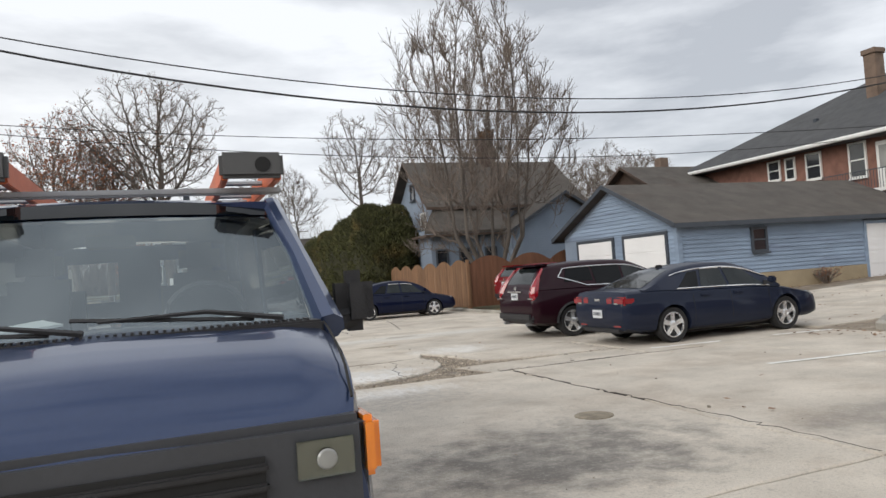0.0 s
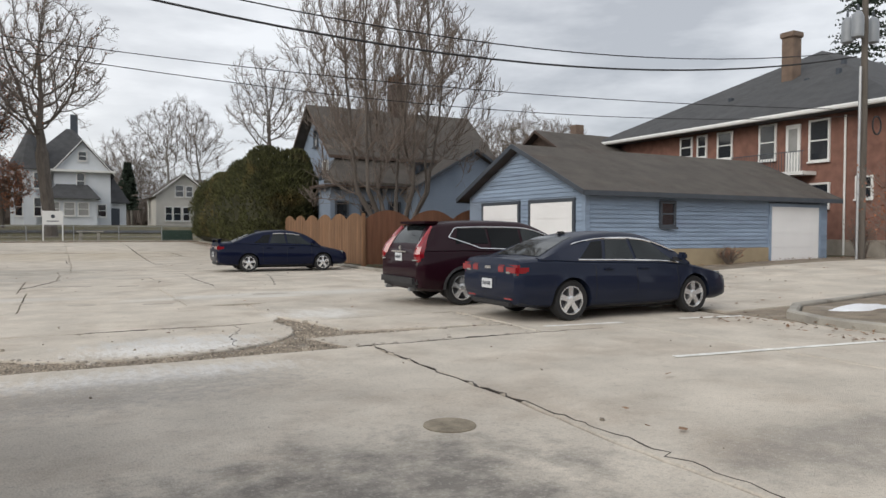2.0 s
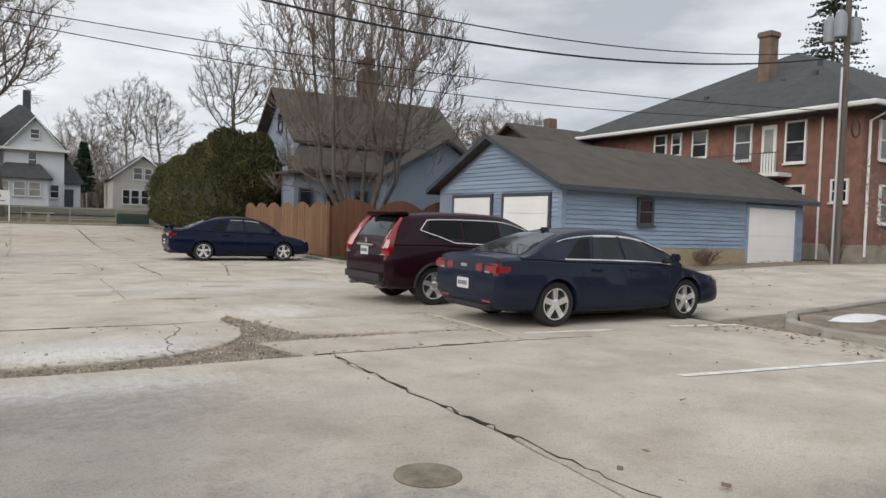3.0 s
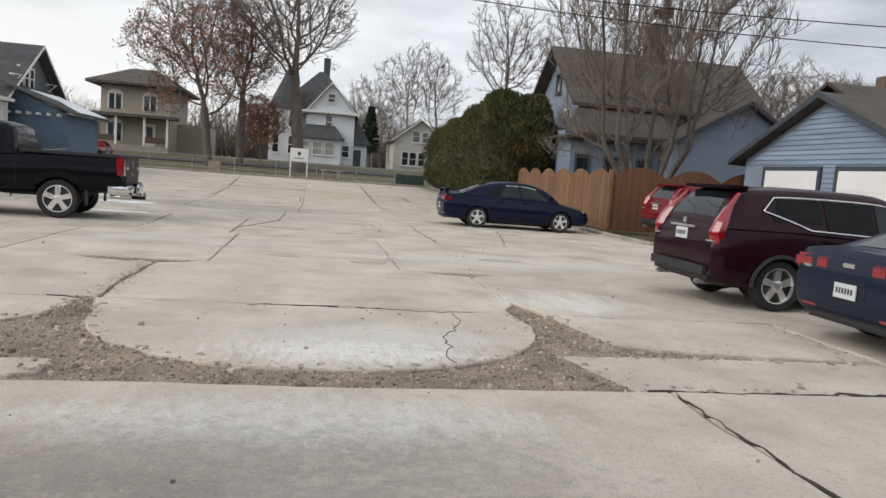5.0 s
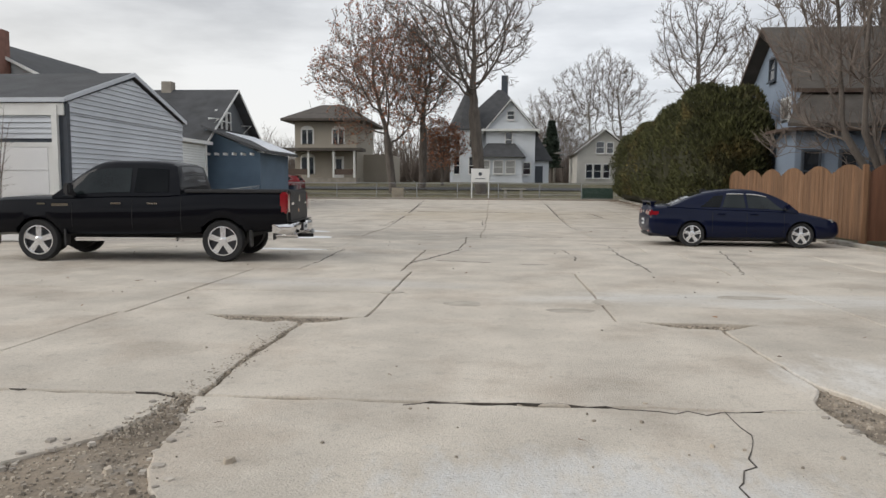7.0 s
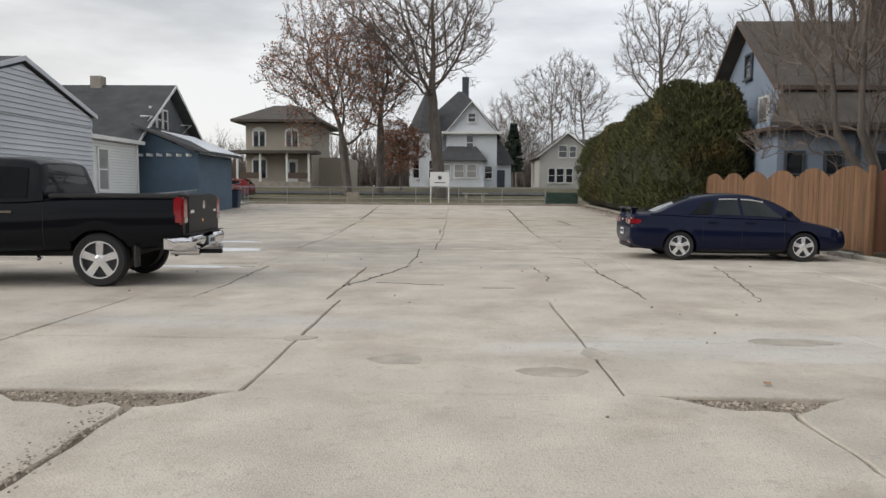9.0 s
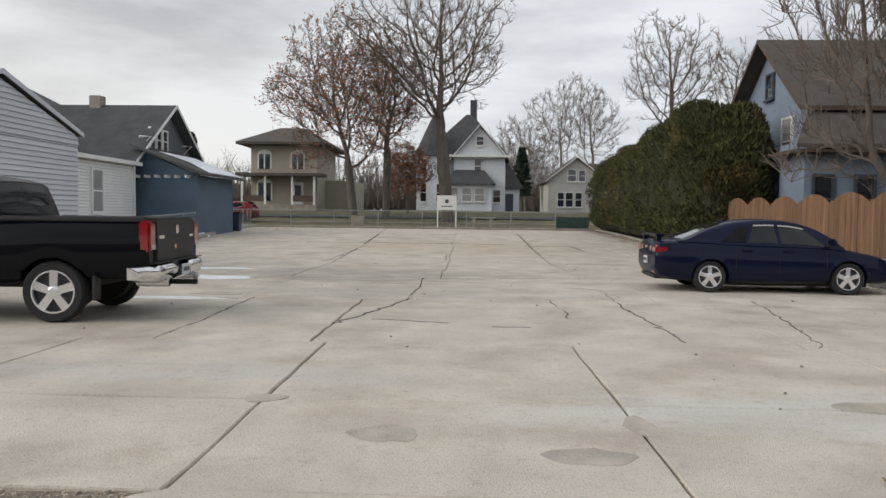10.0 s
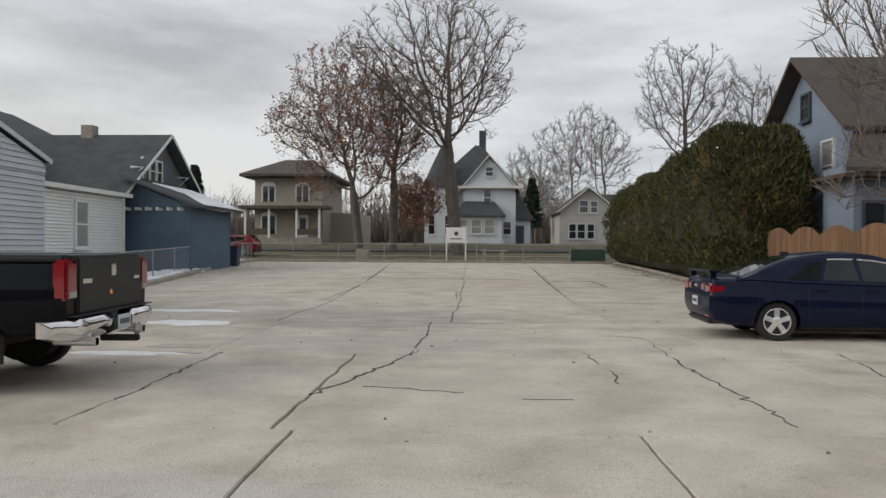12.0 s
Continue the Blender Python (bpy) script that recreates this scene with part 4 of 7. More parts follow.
# stone-grey body: bare at the foot, painted shadow lines in the board gaps
part("wall", Geo().box(-19, -13.68, 33.5, 45.45, 0, 3.62), M_STONEBASE, wa)
boards(wa, "+x", -13.67, [(33.6, 0.2), (45.4, 0.2), (45.4, 3.6), (33.6, 3.6)], 0.13, M_WHITE_SIDING, gap=0.01)
part("roof", Geo().box(-19.2, -13.35, 33.3, 45.75, 3.63, 3.8), M_WHITE, wa)
window(wa, (-13.63, 42.05, 1.45), 0.8, 1.75, "+x", pane=M_CURTAIN)
part("downspout", Geo().box(-13.64, -13.55, 45.3, 45.42, 0.2, 3.6), M_WHITE, wa)
ba = thing("house_addition", "slate blue shed addition with snow on its roof", "house")
part("wall", Geo().box(-14.15, -11.0, 46.5, 51.7, 0, 3.28), M_SLATE, ba)
roof_plane(ba, [(-14.1, 45.9, 4.75), (-14.1, 52.2, 4.75), (-10.5, 52.2, 3.35), (-10.5, 45.9, 3.35)], M_SHINGLE_GREY, 0.12)
part("gable_infill", Geo().prism([(-14.1, 46.5, 3.25), (-11.0, 46.5, 3.25), (-14.1, 46.5, 4.55)], (0, 0.1, 0)), M_SLATE, ba)
for i in range(6):
    part("rafter_tail", Geo().box(-13.9 + i * 0.5, -13.82 + i * 0.5, 45.95, 46.5, 3.1, 3.24), M_WHITE, ba)
part("snow_cover", Geo().prism([(-13.3, 47.5, 4.46), (-13.3, 52.1, 4.46), (-10.6, 52.1, 3.41), (-10.6, 47.0, 3.41), (-12.2, 48.6, 4.03)], (0, 0, 0.04)), M_SNOW, ba)

# cream Italianate house
it = thing("house", "grey-cream Italianate house with low hip roof and porch", "house")
part("wall", Geo().box(-20.0, -13.2, 84, 94, 1.5, 8.3), M_CREAM, it)
ex = [(-21.2, 82.8), (-12.0, 82.8), (-12.0, 95.2), (-21.2, 95.2)]
tx = [(-17.9, 87.5), (-15.3, 87.5), (-15.3, 90.5), (-17.9, 90.5)]
part("roof", Geo().add([(x, y, 8.35) for x, y in ex] + [(x, y, 8.6) for x, y in ex] + [(x, y, 10.5) for x, y in tx],
     [(3, 2, 1, 0), (0, 1, 5, 4), (1, 2, 6, 5), (2, 3, 7, 6), (3, 0, 4, 7), (4, 5, 9, 8), (5, 6, 10, 9), (6, 7, 11, 10), (7, 4, 8, 11), (8, 9, 10, 11)]), M_SHINGLE_BROWN, it)
part("porch_roof", Geo().box(-20.8, -12.2, 81.4, 84, 5.1, 5.4), M_SHINGLE_BROWN, it)
part("porch_floor", Geo().box(-20.4, -12.8, 81.6, 84, 1.4, 2.3), M_STONEBASE, it)
for x in (-20.2, -17.9, -15.2, -13.0):
    part("porch_post", Geo().box(x - 0.1, x + 0.1, 81.65, 81.85, 2.3, 5.1), M_WHITE, it)
part("porch_railing", Geo().box(-15.1, -13.1, 81.7, 81.8, 2.6, 3.2), M_BROWNTRIM, it)
part("porch_railing", Geo().box(-20.1, -18.0, 81.7, 81.8, 2.6, 3.2), M_BROWNTRIM, it)


def arched(parent, x, y, z, w, h):
    p = part("window", Geo().box(x - w / 2, x + w / 2, y - 0.04, y + 0.02, z, z + h), M_WINDOW, parent)
    outer = [(x - w / 2 - 0.15, z), (x - w / 2 - 0.15, z + h)] + [(x - (w / 2 + 0.15) * math.cos(a * math.pi / 6), z + h + 0.45 * math.sin(a * math.pi / 6)) for a in range(1, 6)] + [(x + w / 2 + 0.15, z + h), (x + w / 2 + 0.15, z)]
    part("surround", Geo().prism([(a, y - 0.03, b) for a, b in outer], (0, 0.04, 0)), M_WHITE, p)
    part("mullion", Geo().box(x - 0.06, x + 0.06, y - 0.08, y - 0.045, z, z + h), M_WHITE, p)


for x in (-18.6, -15.2):
    arched(it, x, 83.98, 5.95, 1.15, 1.5)
arched(it, -18.6, 83.98, 2.7, 1.3, 1.8)
dr = part("door", Geo().box(-15.7, -14.6, 83.9, 83.98, 2.3, 4.6), M_WHITE, it)
part("glazing", Geo().box(-15.45, -14.85, 83.87, 83.9, 2.9, 4.3), M_WINDOW, dr)
part("rear_wing", Geo().box(-13.2, -10.2, 88, 96, 1.5, 5.0), M_CREAM, it)

# white Queen Anne house
wh = thing("house", "white two-storey Queen Anne house with round turret", "house")
part("wall", Geo().box(-2.6, 5.9, 90.6, 101, 1.4, 8.0), M_WHITE_LAP, wh)
part("front_gable_wall", gable_solid("y", 89.9, 95, 0.6, 6.2, 1.4, 7.9, 11.1), M_WHITE_LAP, wh)
gable_roof(wh, "y", 90.0, 97, 0.6, 6.2, 7.95, 11.25, M_SHINGLE_GREY, 0.45, fascia=M_WHITE)
part("pediment_sill", Geo().box(0.1, 6.7, 89.3, 89.95, 7.75, 8.0), M_WHITE, wh)
hip = Geo().add([(-3.0, 90.2, 8.0), (6.6, 90.2, 8.0), (6.6, 101.5, 8.0), (-3.0, 101.5, 8.0), (1.9, 95.5, 13.2), (2.6, 96.5, 13.2)], [(0, 1, 4), (1, 2, 5, 4), (2, 3, 5), (3, 0, 4, 5), (3, 2, 1, 0)])
part("roof", hip, M_SHINGLE_GREY, wh)
part("turret_wall", Geo().lathe([(1.9, 1.4), (1.9, 8.0)], "z", 10, (-1.7, 91.2, 0)), M_WHITE_LAP, wh)
part("turret_roof", Geo().lathe([(2.25, 7.9), (2.2, 8.05), (0.05, 12.6)], "z", 10, (-1.7, 91.2, 0)), M_SHINGLE_GREY, wh)
part("chimney", Geo().box(2.3, 3.1, 97, 97.8, 11, 15.1), M_DARKTRIM_LAPSHADE, wh)
for x, y, z, w, h in ((-2.7, 89.42, 5.9, 0.6, 1.6), (-0.95, 89.38, 5.9, 0.6, 1.6), (-2.7, 89.42, 2.9, 0.6, 1.9), (-0.95, 89.38, 2.9, 0.6, 1.9), (3.2, 89.88, 6.0, 0.7, 1.6), (3.4, 89.88, 9.1, 0.75, 0.9), (5.3, 89.88, 2.9, 0.75, 1.3)):
    window(wh, (x, y, z), w, h, "-y")
part("porch_wall", Geo().box(-0.1, 4.7, 87.6, 89.9, 1.4, 4.75), M_WHITE_LAP, wh)
part("porch_roof", Geo().add([(-0.5, 87.1, 4.75), (5.1, 87.1, 4.75), (5.1, 89.95, 4.75), (-0.5, 89.95, 4.75), (0.8, 89.9, 6.4), (3.9, 89.9, 6.4)], [(0, 1, 5, 4), (1, 2, 5), (3, 0, 4), (2, 3, 4, 5), (3, 2, 1, 0)]), M_SHINGLE_GREY, wh)
for x in (0.6, 2.05, 3.4):
    window(wh, (x, 87.58, 2.95), 0.95, 1.35, "-y", pane=M_CURTAIN)
part("side_wing", Geo().box(5.9, 8.0, 93, 98, 1.4, 4.6), M_WHITE_LAP, wh)
part("side_door", Geo().box(6.4, 7.3, 92.9, 93, 1.9, 3.9), M_DARKTRIM_LAPSHADE, wh)
roof_plane(wh, [(5.9, 92.6, 4.6), (8.4, 92.6, 4.6), (6.6, 95.4, 7.9), (5.9, 95.4, 7.9)], M_SHINGLE_GREY)

# small white house
sh = thing("house", "small white gabled house with grey roof", "house")
part("wall", gable_solid("y", 105, 116, 12.6, 19.8, 1.4, 6.2, 9.0), M_GREIGE, sh)
gable_roof(sh, "y", 105, 116, 12.6, 19.8, 6.25, 9.1, M_SHINGLE_BROWN, 0.5, fascia=M_WHITE)
part("side_wall", gable_solid("x", 17, 28, 108, 116, 1.4, 5.5, 8.6), M_GREIGE, sh)
gable_roof(sh, "x", 17, 28, 108, 116, 5.6, 8.7, M_SHINGLE_BROWN, 0.4)
for x, z, w, h in ((15.6, 6.0, 1.0, 1.5), (16.9, 6.0, 0.8, 1.4), (14.2, 2.7, 0.8, 1.8), (15.3, 2.7, 0.9, 1.8), (16.5, 2.7, 0.8, 1.8)):
    window(sh, (x, 104.98, z), w, h, "-y")


# plain masonry added on the side never faced; unseen, it darkens the cars' reflections
for i, (x0, x1, y0, y1, h) in enumerate(((-34, 44, -26, -25.4, 7.5), (46, 46.6, -25.4, 8, 6.5), (-34.6, -34, -25.4, 22, 6.5))):
    tagged(part("wall_%d" % (i + 1), Geo().box(x0, x1, y0, y1, -0.3, h), M_BRICK), "unseen plain brick wall added to darken reflections", "wall", kind="structure")


# ---- street behind the lot ----
def strip(name, y0, y1, lift, mat, label, category):
    g = Geo()
    xs = [-160 + 8 * i for i in range(41)]
    g.v = [(x, y, ground_z(0, y) + lift) for y in (y0, (y0 + y1) / 2, y1) for x in xs]
    n = len(xs)
    g.f = [(j * n + i, j * n + i + 1, (j + 1) * n + i + 1, (j + 1) * n + i) for j in range(2) for i in range(n - 1)]
    return tagged(part(name, g, mat, fix=False), label, category, kind="structure")


strip("road", 74.6, 77.2, 0.07, material("asphalt_street", (0.07, 0.07, 0.07), 0.9, var=0.25, scale=0.6, bump=0.4), "grey asphalt street behind the lot", "road")
strip("pavement_far", 70.4, 71.0, 0.03, M_STONEBASE, "worn concrete footpath beside the street", "pavement")


# ---- cracks filled with dirt, tar and salt on the slabs ----
M_CRACK = material("dirt_filled_crack", (0.075, 0.065, 0.055), 0.95, var=0.4, bump=0.3)
M_REPAIR = material("grey_patched_concrete", (0.42, 0.378, 0.32), 0.9, var=0.3, scale=4, bump=0.5)


def crack(pts, w, seed):
    """A jagged dirt-filled crack that wanders between its knots."""
    rnd = random.Random(seed)
    line = []
    for (x0, y0), (x1, y1) in zip(pts, pts[1:]):
        n = max(3, int(math.hypot(x1 - x0, y1 - y0) / 0.11))
        for i in range(n):
            f = i / n
            line.append((x0 + (x1 - x0) * f + rnd.gauss(0, 0.022), y0 + (y1 - y0) * f + rnd.gauss(0, 0.022)))
    line.append(pts[-1])
    g = Geo()
    a, c = [], []
    for i, (x, y) in enumerate(line):
        q, r_ = line[max(i - 1, 0)], line[min(i + 1, len(line) - 1)]
        d = Vector((r_[0] - q[0], r_[1] - q[1], 0)).normalized()
        s = Vector((-d.y, d.x, 0)) * (w * rnd.uniform(0.25, 1.0) * (0.3 + 0.7 * math.sin(math.pi * min(0.95, max(0.05, i / len(line))))))
        z = ground_z(x, y) + 0.0025
        a.append((x + s.x, y + s.y, z))
        c.append((x - s.x, y - s.y, z))
    g.loft([[p, q, (q[0], q[1], q[2] - 0.02), (p[0], p[1], p[2] - 0.02)] for p, q in zip(a, c)])
    part("crack", g, M_CRACK, pavement)


CRACKS = (
    ([(0.03, 20.25), (0.35, 21.1), (0.71, 22.16), (1.1, 23.6), (1.35, 24.75), (1.83, 25.1)], 0.03), ([(-1.28, 20.48), (-1.29, 21.5), (-1.38, 23.28), (-1.36, 26.0)], 0.026),
    ([(-0.13, 26.88), (0.6, 26.7), (1.39, 26.63)], 0.045), ([(4.96, 26.37), (4.83, 23.2), (4.91, 21.6), (4.9, 20.6)], 0.024), ([(3.71, 24.8), (3.77, 23.7)], 0.018), ([(3.84, 23.3), (3.77, 22.4)], 0.02),
    ([(0.97, 22.08), (2.07, 21.8)], 0.012), ([(2.66, 21.53), (3.16, 21.55)], 0.012), ([(-5.76, 30.65), (-3.0, 30.4)], 0.05), ([(-3.23, 24.07), (-1.61, 24.2)], 0.04), ([(-1.5, 25.75), (-0.4, 25.9)], 0.06),
    ([(-5.05, 32.95), (-3.4, 33.6), (-1.87, 34.39)], 0.04), ([(-1.87, 34.39), (-2.4, 46), (-3.2, 60)], 0.06), ([(4.8, 33.24), (5.0, 45), (5.25, 60)], 0.05), ([(4.8, 33.24), (6.0, 32.8), (7.32, 32.3)], 0.05),
    ([(1.51, 38.2), (1.61, 34.8)], 0.03), ([(4.47, 26.7), (4.96, 26.4)], 0.05), ([(4.57, 42.9), (6.75, 43.3), (6.9, 40.5), (4.9, 40.2)], 0.06),
    ([(3.72, 12.72), (3.78, 12.3), (3.42, 11.5), (3.36, 10.5)], 0.009), ([(1.6, 12.72), (2.6, 12.8), (3.6, 12.7), (4.4, 12.85)], 0.009), ([(-1.6, 12.75), (-0.6, 12.9), (0.0, 12.7)], 0.03),
    ([(4.9, 9.95), (4.86, 8.0), (4.95, 6.0), (4.92, 3.85)], 0.016), ([(4.7, 10.02), (6.8, 10.0), (8.6, 9.9)], 0.016), ([(-9, 37), (-4, 36.6), (0.5, 36.8)], 0.04), ([(-8, 44), (-2, 44.4), (4, 44)], 0.05),
    ([(6.4, 20.4), (6.9, 22.5), (7.4, 25.0)], 0.018), ([(0.3, 28.6), (2.2, 28.4), (4.1, 28.9)], 0.04), ([(-2.9, 52), (1.0, 52.3), (6.0, 51.8)], 0.06))
for i, (pts, w) in enumerate(CRACKS):
    crack(pts, w * 0.75, i)
for i, (x, y, rx, ry) in enumerate(((1.8, 16.9, 0.26, 0.17), (3.1, 16.55, 0.28, 0.14), (5.65, 17.8, 0.5, 0.16), (1.5, 24.8, 0.6, 0.14), (0.72, 17.75, 0.16, 0.13), (-2.2, 24.9, 0.5, 0.2), (7.4, 24.2, 0.4, 0.15), (3.55, 17.2, 0.12, 0.2))):
    ring = []
    for k in range(18):
        q = 1 + 0.4 * noise.noise((math.cos(k * 0.349) * 1.5, math.sin(k * 0.349) * 1.5, i * 2.7))
        ring.append((x + rx * q * math.cos(k * 0.349), y + ry * q * math.sin(k * 0.349), ground_z(x, y) - 0.01))
    part("concrete_patch", Geo().prism(ring, (0, 0, 0.012)), M_REPAIR, pavement)
for i in range(9):
    y = 35 + i * 3.0
    x = -8.75 - 0.155 * (y - 33.5) - 0.35
    mound("snow_patch", x - 0.5, x + 0.45, y - 1.5, y + 1.3, 0.22, M_SNOW, "thin melting snow beside the kerb", "snow", ragged=0.6, seed=i + 30)


# ---- vehicles ----
def curve_through(table, n=56):
    """Smooth values through rows of (x, a, b, ...)."""
    t = np.array(sorted(table), float)
    xs = np.linspace(t[0, 0], t[-1, 0], n)
    cols = [xs]
    for c in range(1, t.shape[1]):
        m = np.gradient(t[:, c], t[:, 0])
        out = []
        for x in xs:
            i = min(len(t) - 2, max(0, int(np.searchsorted(t[:, 0], x)) - 1))
            h = t[i + 1, 0] - t[i, 0]
            u = (x - t[i, 0]) / h
            d = (t[i + 1, c] - t[i, c]) / h
            m0 = float(np.clip(m[i], min(0, 3 * d), max(0, 3 * d)))
            m1 = float(np.clip(m[i + 1], min(0, 3 * d), max(0, 3 * d)))
            out.append(t[i, c] * (2 * u ** 3 - 3 * u ** 2 + 1) + h * m0 * (u ** 3 - 2 * u ** 2 + u) + t[i + 1, c] * (3 * u ** 2 - 2 * u ** 3) + h * m1 * (u ** 3 - u ** 2))
        cols.append(np.array(out))
    return np.stack(cols, 1)


def half_ring(zb, zt, w):
    h = zt - zb
    return [(0, zb), (0.78 * w, zb), (0.93 * w, zb + 0.05), (0.985 * w, zb + 0.2 * h), (w, zb + 0.42 * h), (0.99 * w, zb + 0.62 * h), (0.975 * w, zb + 0.74 * h), (0.945 * w, zt - 0.07 * min(1, h)), (0.88 * w, zt - 0.012), (0.72 * w, zt + 0.008), (0, zt + 0.025)]


def mirror_ring(x, half):
    return [(x, y, z) for y, z in half] + [(x, -y, z) for y, z in half[-2:0:-1]]


def body_rings(c, axles, r):
    """The body's sections, with the wheel openings arched up into the flanks."""
    xs = set(np.linspace(c[0, 0], c[-1, 0], 56))
    for a in axles:
        xs |= {a + r * math.sin(k * math.pi / 24) for k in range(-12, 13)} | {a - r - 0.001, a + r + 0.001}
    rings = []
    for x in sorted(xs):
        zb, zt, w = (float(np.interp(x, c[:, 0], c[:, k])) for k in (1, 2, 3))
        half = half_ring(zb, zt, w)
        for a in axles:
            if abs(x - a) < r + 0.0005:
                up = r * 0.86 + math.sqrt(max(0, r * r - (x - a) ** 2))
                half = [(y, max(z, min(up, zt - 0.12))) for y, z in half]
        rings.append(mirror_ring(x, half))
    return rings


def wheel_meshes(r, rim_r, width, spokes, mat_rim):
    tyre = Geo().lathe([(rim_r, -width / 2 + 0.01), (r * 0.93, -width / 2), (r * 0.985, -width / 2 + 0.03), (r, -width / 4), (r, width / 4), (r * 0.985, width / 2 - 0.03), (r * 0.93, width / 2), (rim_r, width / 2 - 0.01)], "y", 32, cap=False).mesh("tyre")
    hub = Geo().lathe([(rim_r, -0.02), (rim_r, 0.02), (0.02, 0.02)], "y", 24).mesh("wheel")
    rim = Geo().lathe([(rim_r, -0.07), (rim_r * 1.0, -0.098), (rim_r * 0.93, -0.1), (rim_r * 0.91, -0.06)], "y", 32, cap=False)
    rim.lathe([(0.075, -0.03), (0.075, -0.085), (0.05, -0.095), (0.01, -0.095)], "y", 14)
    for k in range(spokes):
        a = 2 * math.pi * k / spokes + 0.3
        d, s = Vector((math.cos(a), 0, math.sin(a))), Vector((-math.sin(a), 0, math.cos(a)))
        wi, wo = rim_r * 0.17, rim_r * 0.2
        p = [d * 0.05 - s * wi, d * 0.05 + s * wi, d * rim_r * 0.95 + s * wo, d * rim_r * 0.95 - s * wo]
        rim.add([q + Vector((0, -0.03, 0)) for q in p] + [p[0] + Vector((0, -0.085, 0)), p[1] + Vector((0, -0.085, 0)), p[2] + Vector((0, -0.075, 0)), p[3] + Vector((0, -0.075, 0))],
                [(3, 2, 1, 0), (4, 5, 6, 7), (0, 1, 5, 4), (1, 2, 6, 5), (2, 3, 7, 6), (3, 0, 4, 7)])
    out = [tyre, hub, rim.mesh("rim")]
    for me, mt in zip(out, (M_TYRE, M_BRAKE, mat_rim)):
        me.materials.append(mt)
    out[0].shade_smooth()
    out[0].set_sharp_from_angle(angle=radians(40))
    return out


class Car:
    def __init__(self, name, label, category, m, paint, body, cabin, axles, r, rim_r, track, spokes=5, rim_mat=None, hollow=False):
        self.e = thing(name, label, category, m=m)
        self.paint = paint
        self.b = curve_through(body)
        g = Geo().loft(body_rings(self.b, axles, r * 1.14))
        self.body = part("body", g, paint, self.e, smooth=True)
        wmax = max(row[3] for row in self.b)
        part("underbody", Geo().box(self.b[0][0] + 0.85, self.b[-1][0] - 0.5, -wmax * 0.7, wmax * 0.7, float(self.b[:, 1].min()) - 0.04, r * 1.7), M_CARBLACK, self.e)
        for x in axles:
            for s in (-1, 1):
                part("wheel_housing", Geo().lathe([(r * 1.02, s * (wmax - 0.5)), (r * 1.02, s * (wmax - 0.28))], "y", 24, (x, 0, r * 1.3)), M_CARBLACK, self.e)
        tyre, hub, rim = wheel_meshes(r, rim_r, 0.21, spokes, rim_mat or M_RIM)
        for x in axles:
            for s in (-1, 1):
                wh_ = part("wheel", hub, None, self.e)
                wh_.matrix_basis = pose(x, s * (track - 0.1), r, 0, 0, 0 if s < 0 else 180)
                part("tyre", tyre, None, wh_)
                part("rim", rim, None, wh_)
        if not hollow:
            self.c = curve_through(cabin, 48)
            rings = []
            for x, z, wt in self.c:
                zb, wb = self.top(x) - 0.03, self.wide(x) * 0.93
                hgt = max(z - zb, 0.035)
                q = min(1.0, hgt / 0.4)
                wu = wb + (wt - wb) * q
                half = [(0, zb), (wb, zb), (wu + (wb - wu) * 0.12, zb + hgt * 0.8), (wu * 0.95, zb + hgt * 0.93), (wu * 0.8, zb + hgt * 0.985), (0, zb + hgt + 0.012)]
                rings.append(mirror_ring(x, half))
            self.cab = part("cabin_shell", Geo().loft(rings), paint, self.e, smooth=True)

    def col(self, x, k):
        return float(np.interp(x, self.b[:, 0], self.b[:, k]))

    def top(self, x):
        return self.col(x, 2)

    def wide(self, x):
        return self.col(x, 3)

    def flank(self, x, z):
        half = half_ring(self.col(x, 1), self.top(x), self.wide(x))[1:9]
        return float(np.interp(z, [q[1] for q in half], [q[0] for q in half]))

    def cabin_at(self, x, s):
        """A point of the cabin's side: s 0 at the belt, 1 at the roof's edge."""
        z, wt = float(np.interp(x, self.c[:, 0], self.c[:, 1])), float(np.interp(x, self.c[:, 0], self.c[:, 2]))
        zb, wb = self.top(x) - 0.03, self.wide(x) * 0.93
        hgt = max(z - zb, 0.035)
        wu = wb + (wt - wb) * min(1.0, hgt / 0.4)
        return wb + (wu + (wb - wu) * 0.12 - wb) * s, zb + hgt * 0.8 * s

    def side_glass(self, x0, x1, x2, x3, s0=0.14, s1=0.97, mat=None, trim=None):
        """A side window on both flanks: lower edge x0-x1, upper edge x3-x2."""
        for sg in (-1, 1):
            g = Geo()
            n, mth = 6, 4
            grid = []
            for j in range(mth + 1):
                f = j / mth
                a, b = x0 + (x3 - x0) * f, x1 + (x2 - x1) * f
                row = []
                for i in range(n + 1):
                    x = a + (b - a) * i / n
                    y, z = self.cabin_at(x, s0 + (s1 - s0) * f)
                    row.append((x, sg * (y + 0.009), z))
                grid.append(row)
            g.loft(grid, cap=False, closed=False)
            w = part("side_window", g, mat or M_CARGLASS, self.e, smooth=True)
            if trim:
                edge = [(q[0], q[1] + sg * 0.004, q[2]) for q in grid[-1]] if trim == "top" else [(q[0], q[1] + sg * 0.004, q[2]) for q in grid[0]]
                part("trim", Geo().tube(edge, 0.012, 5), M_CHROME, w)

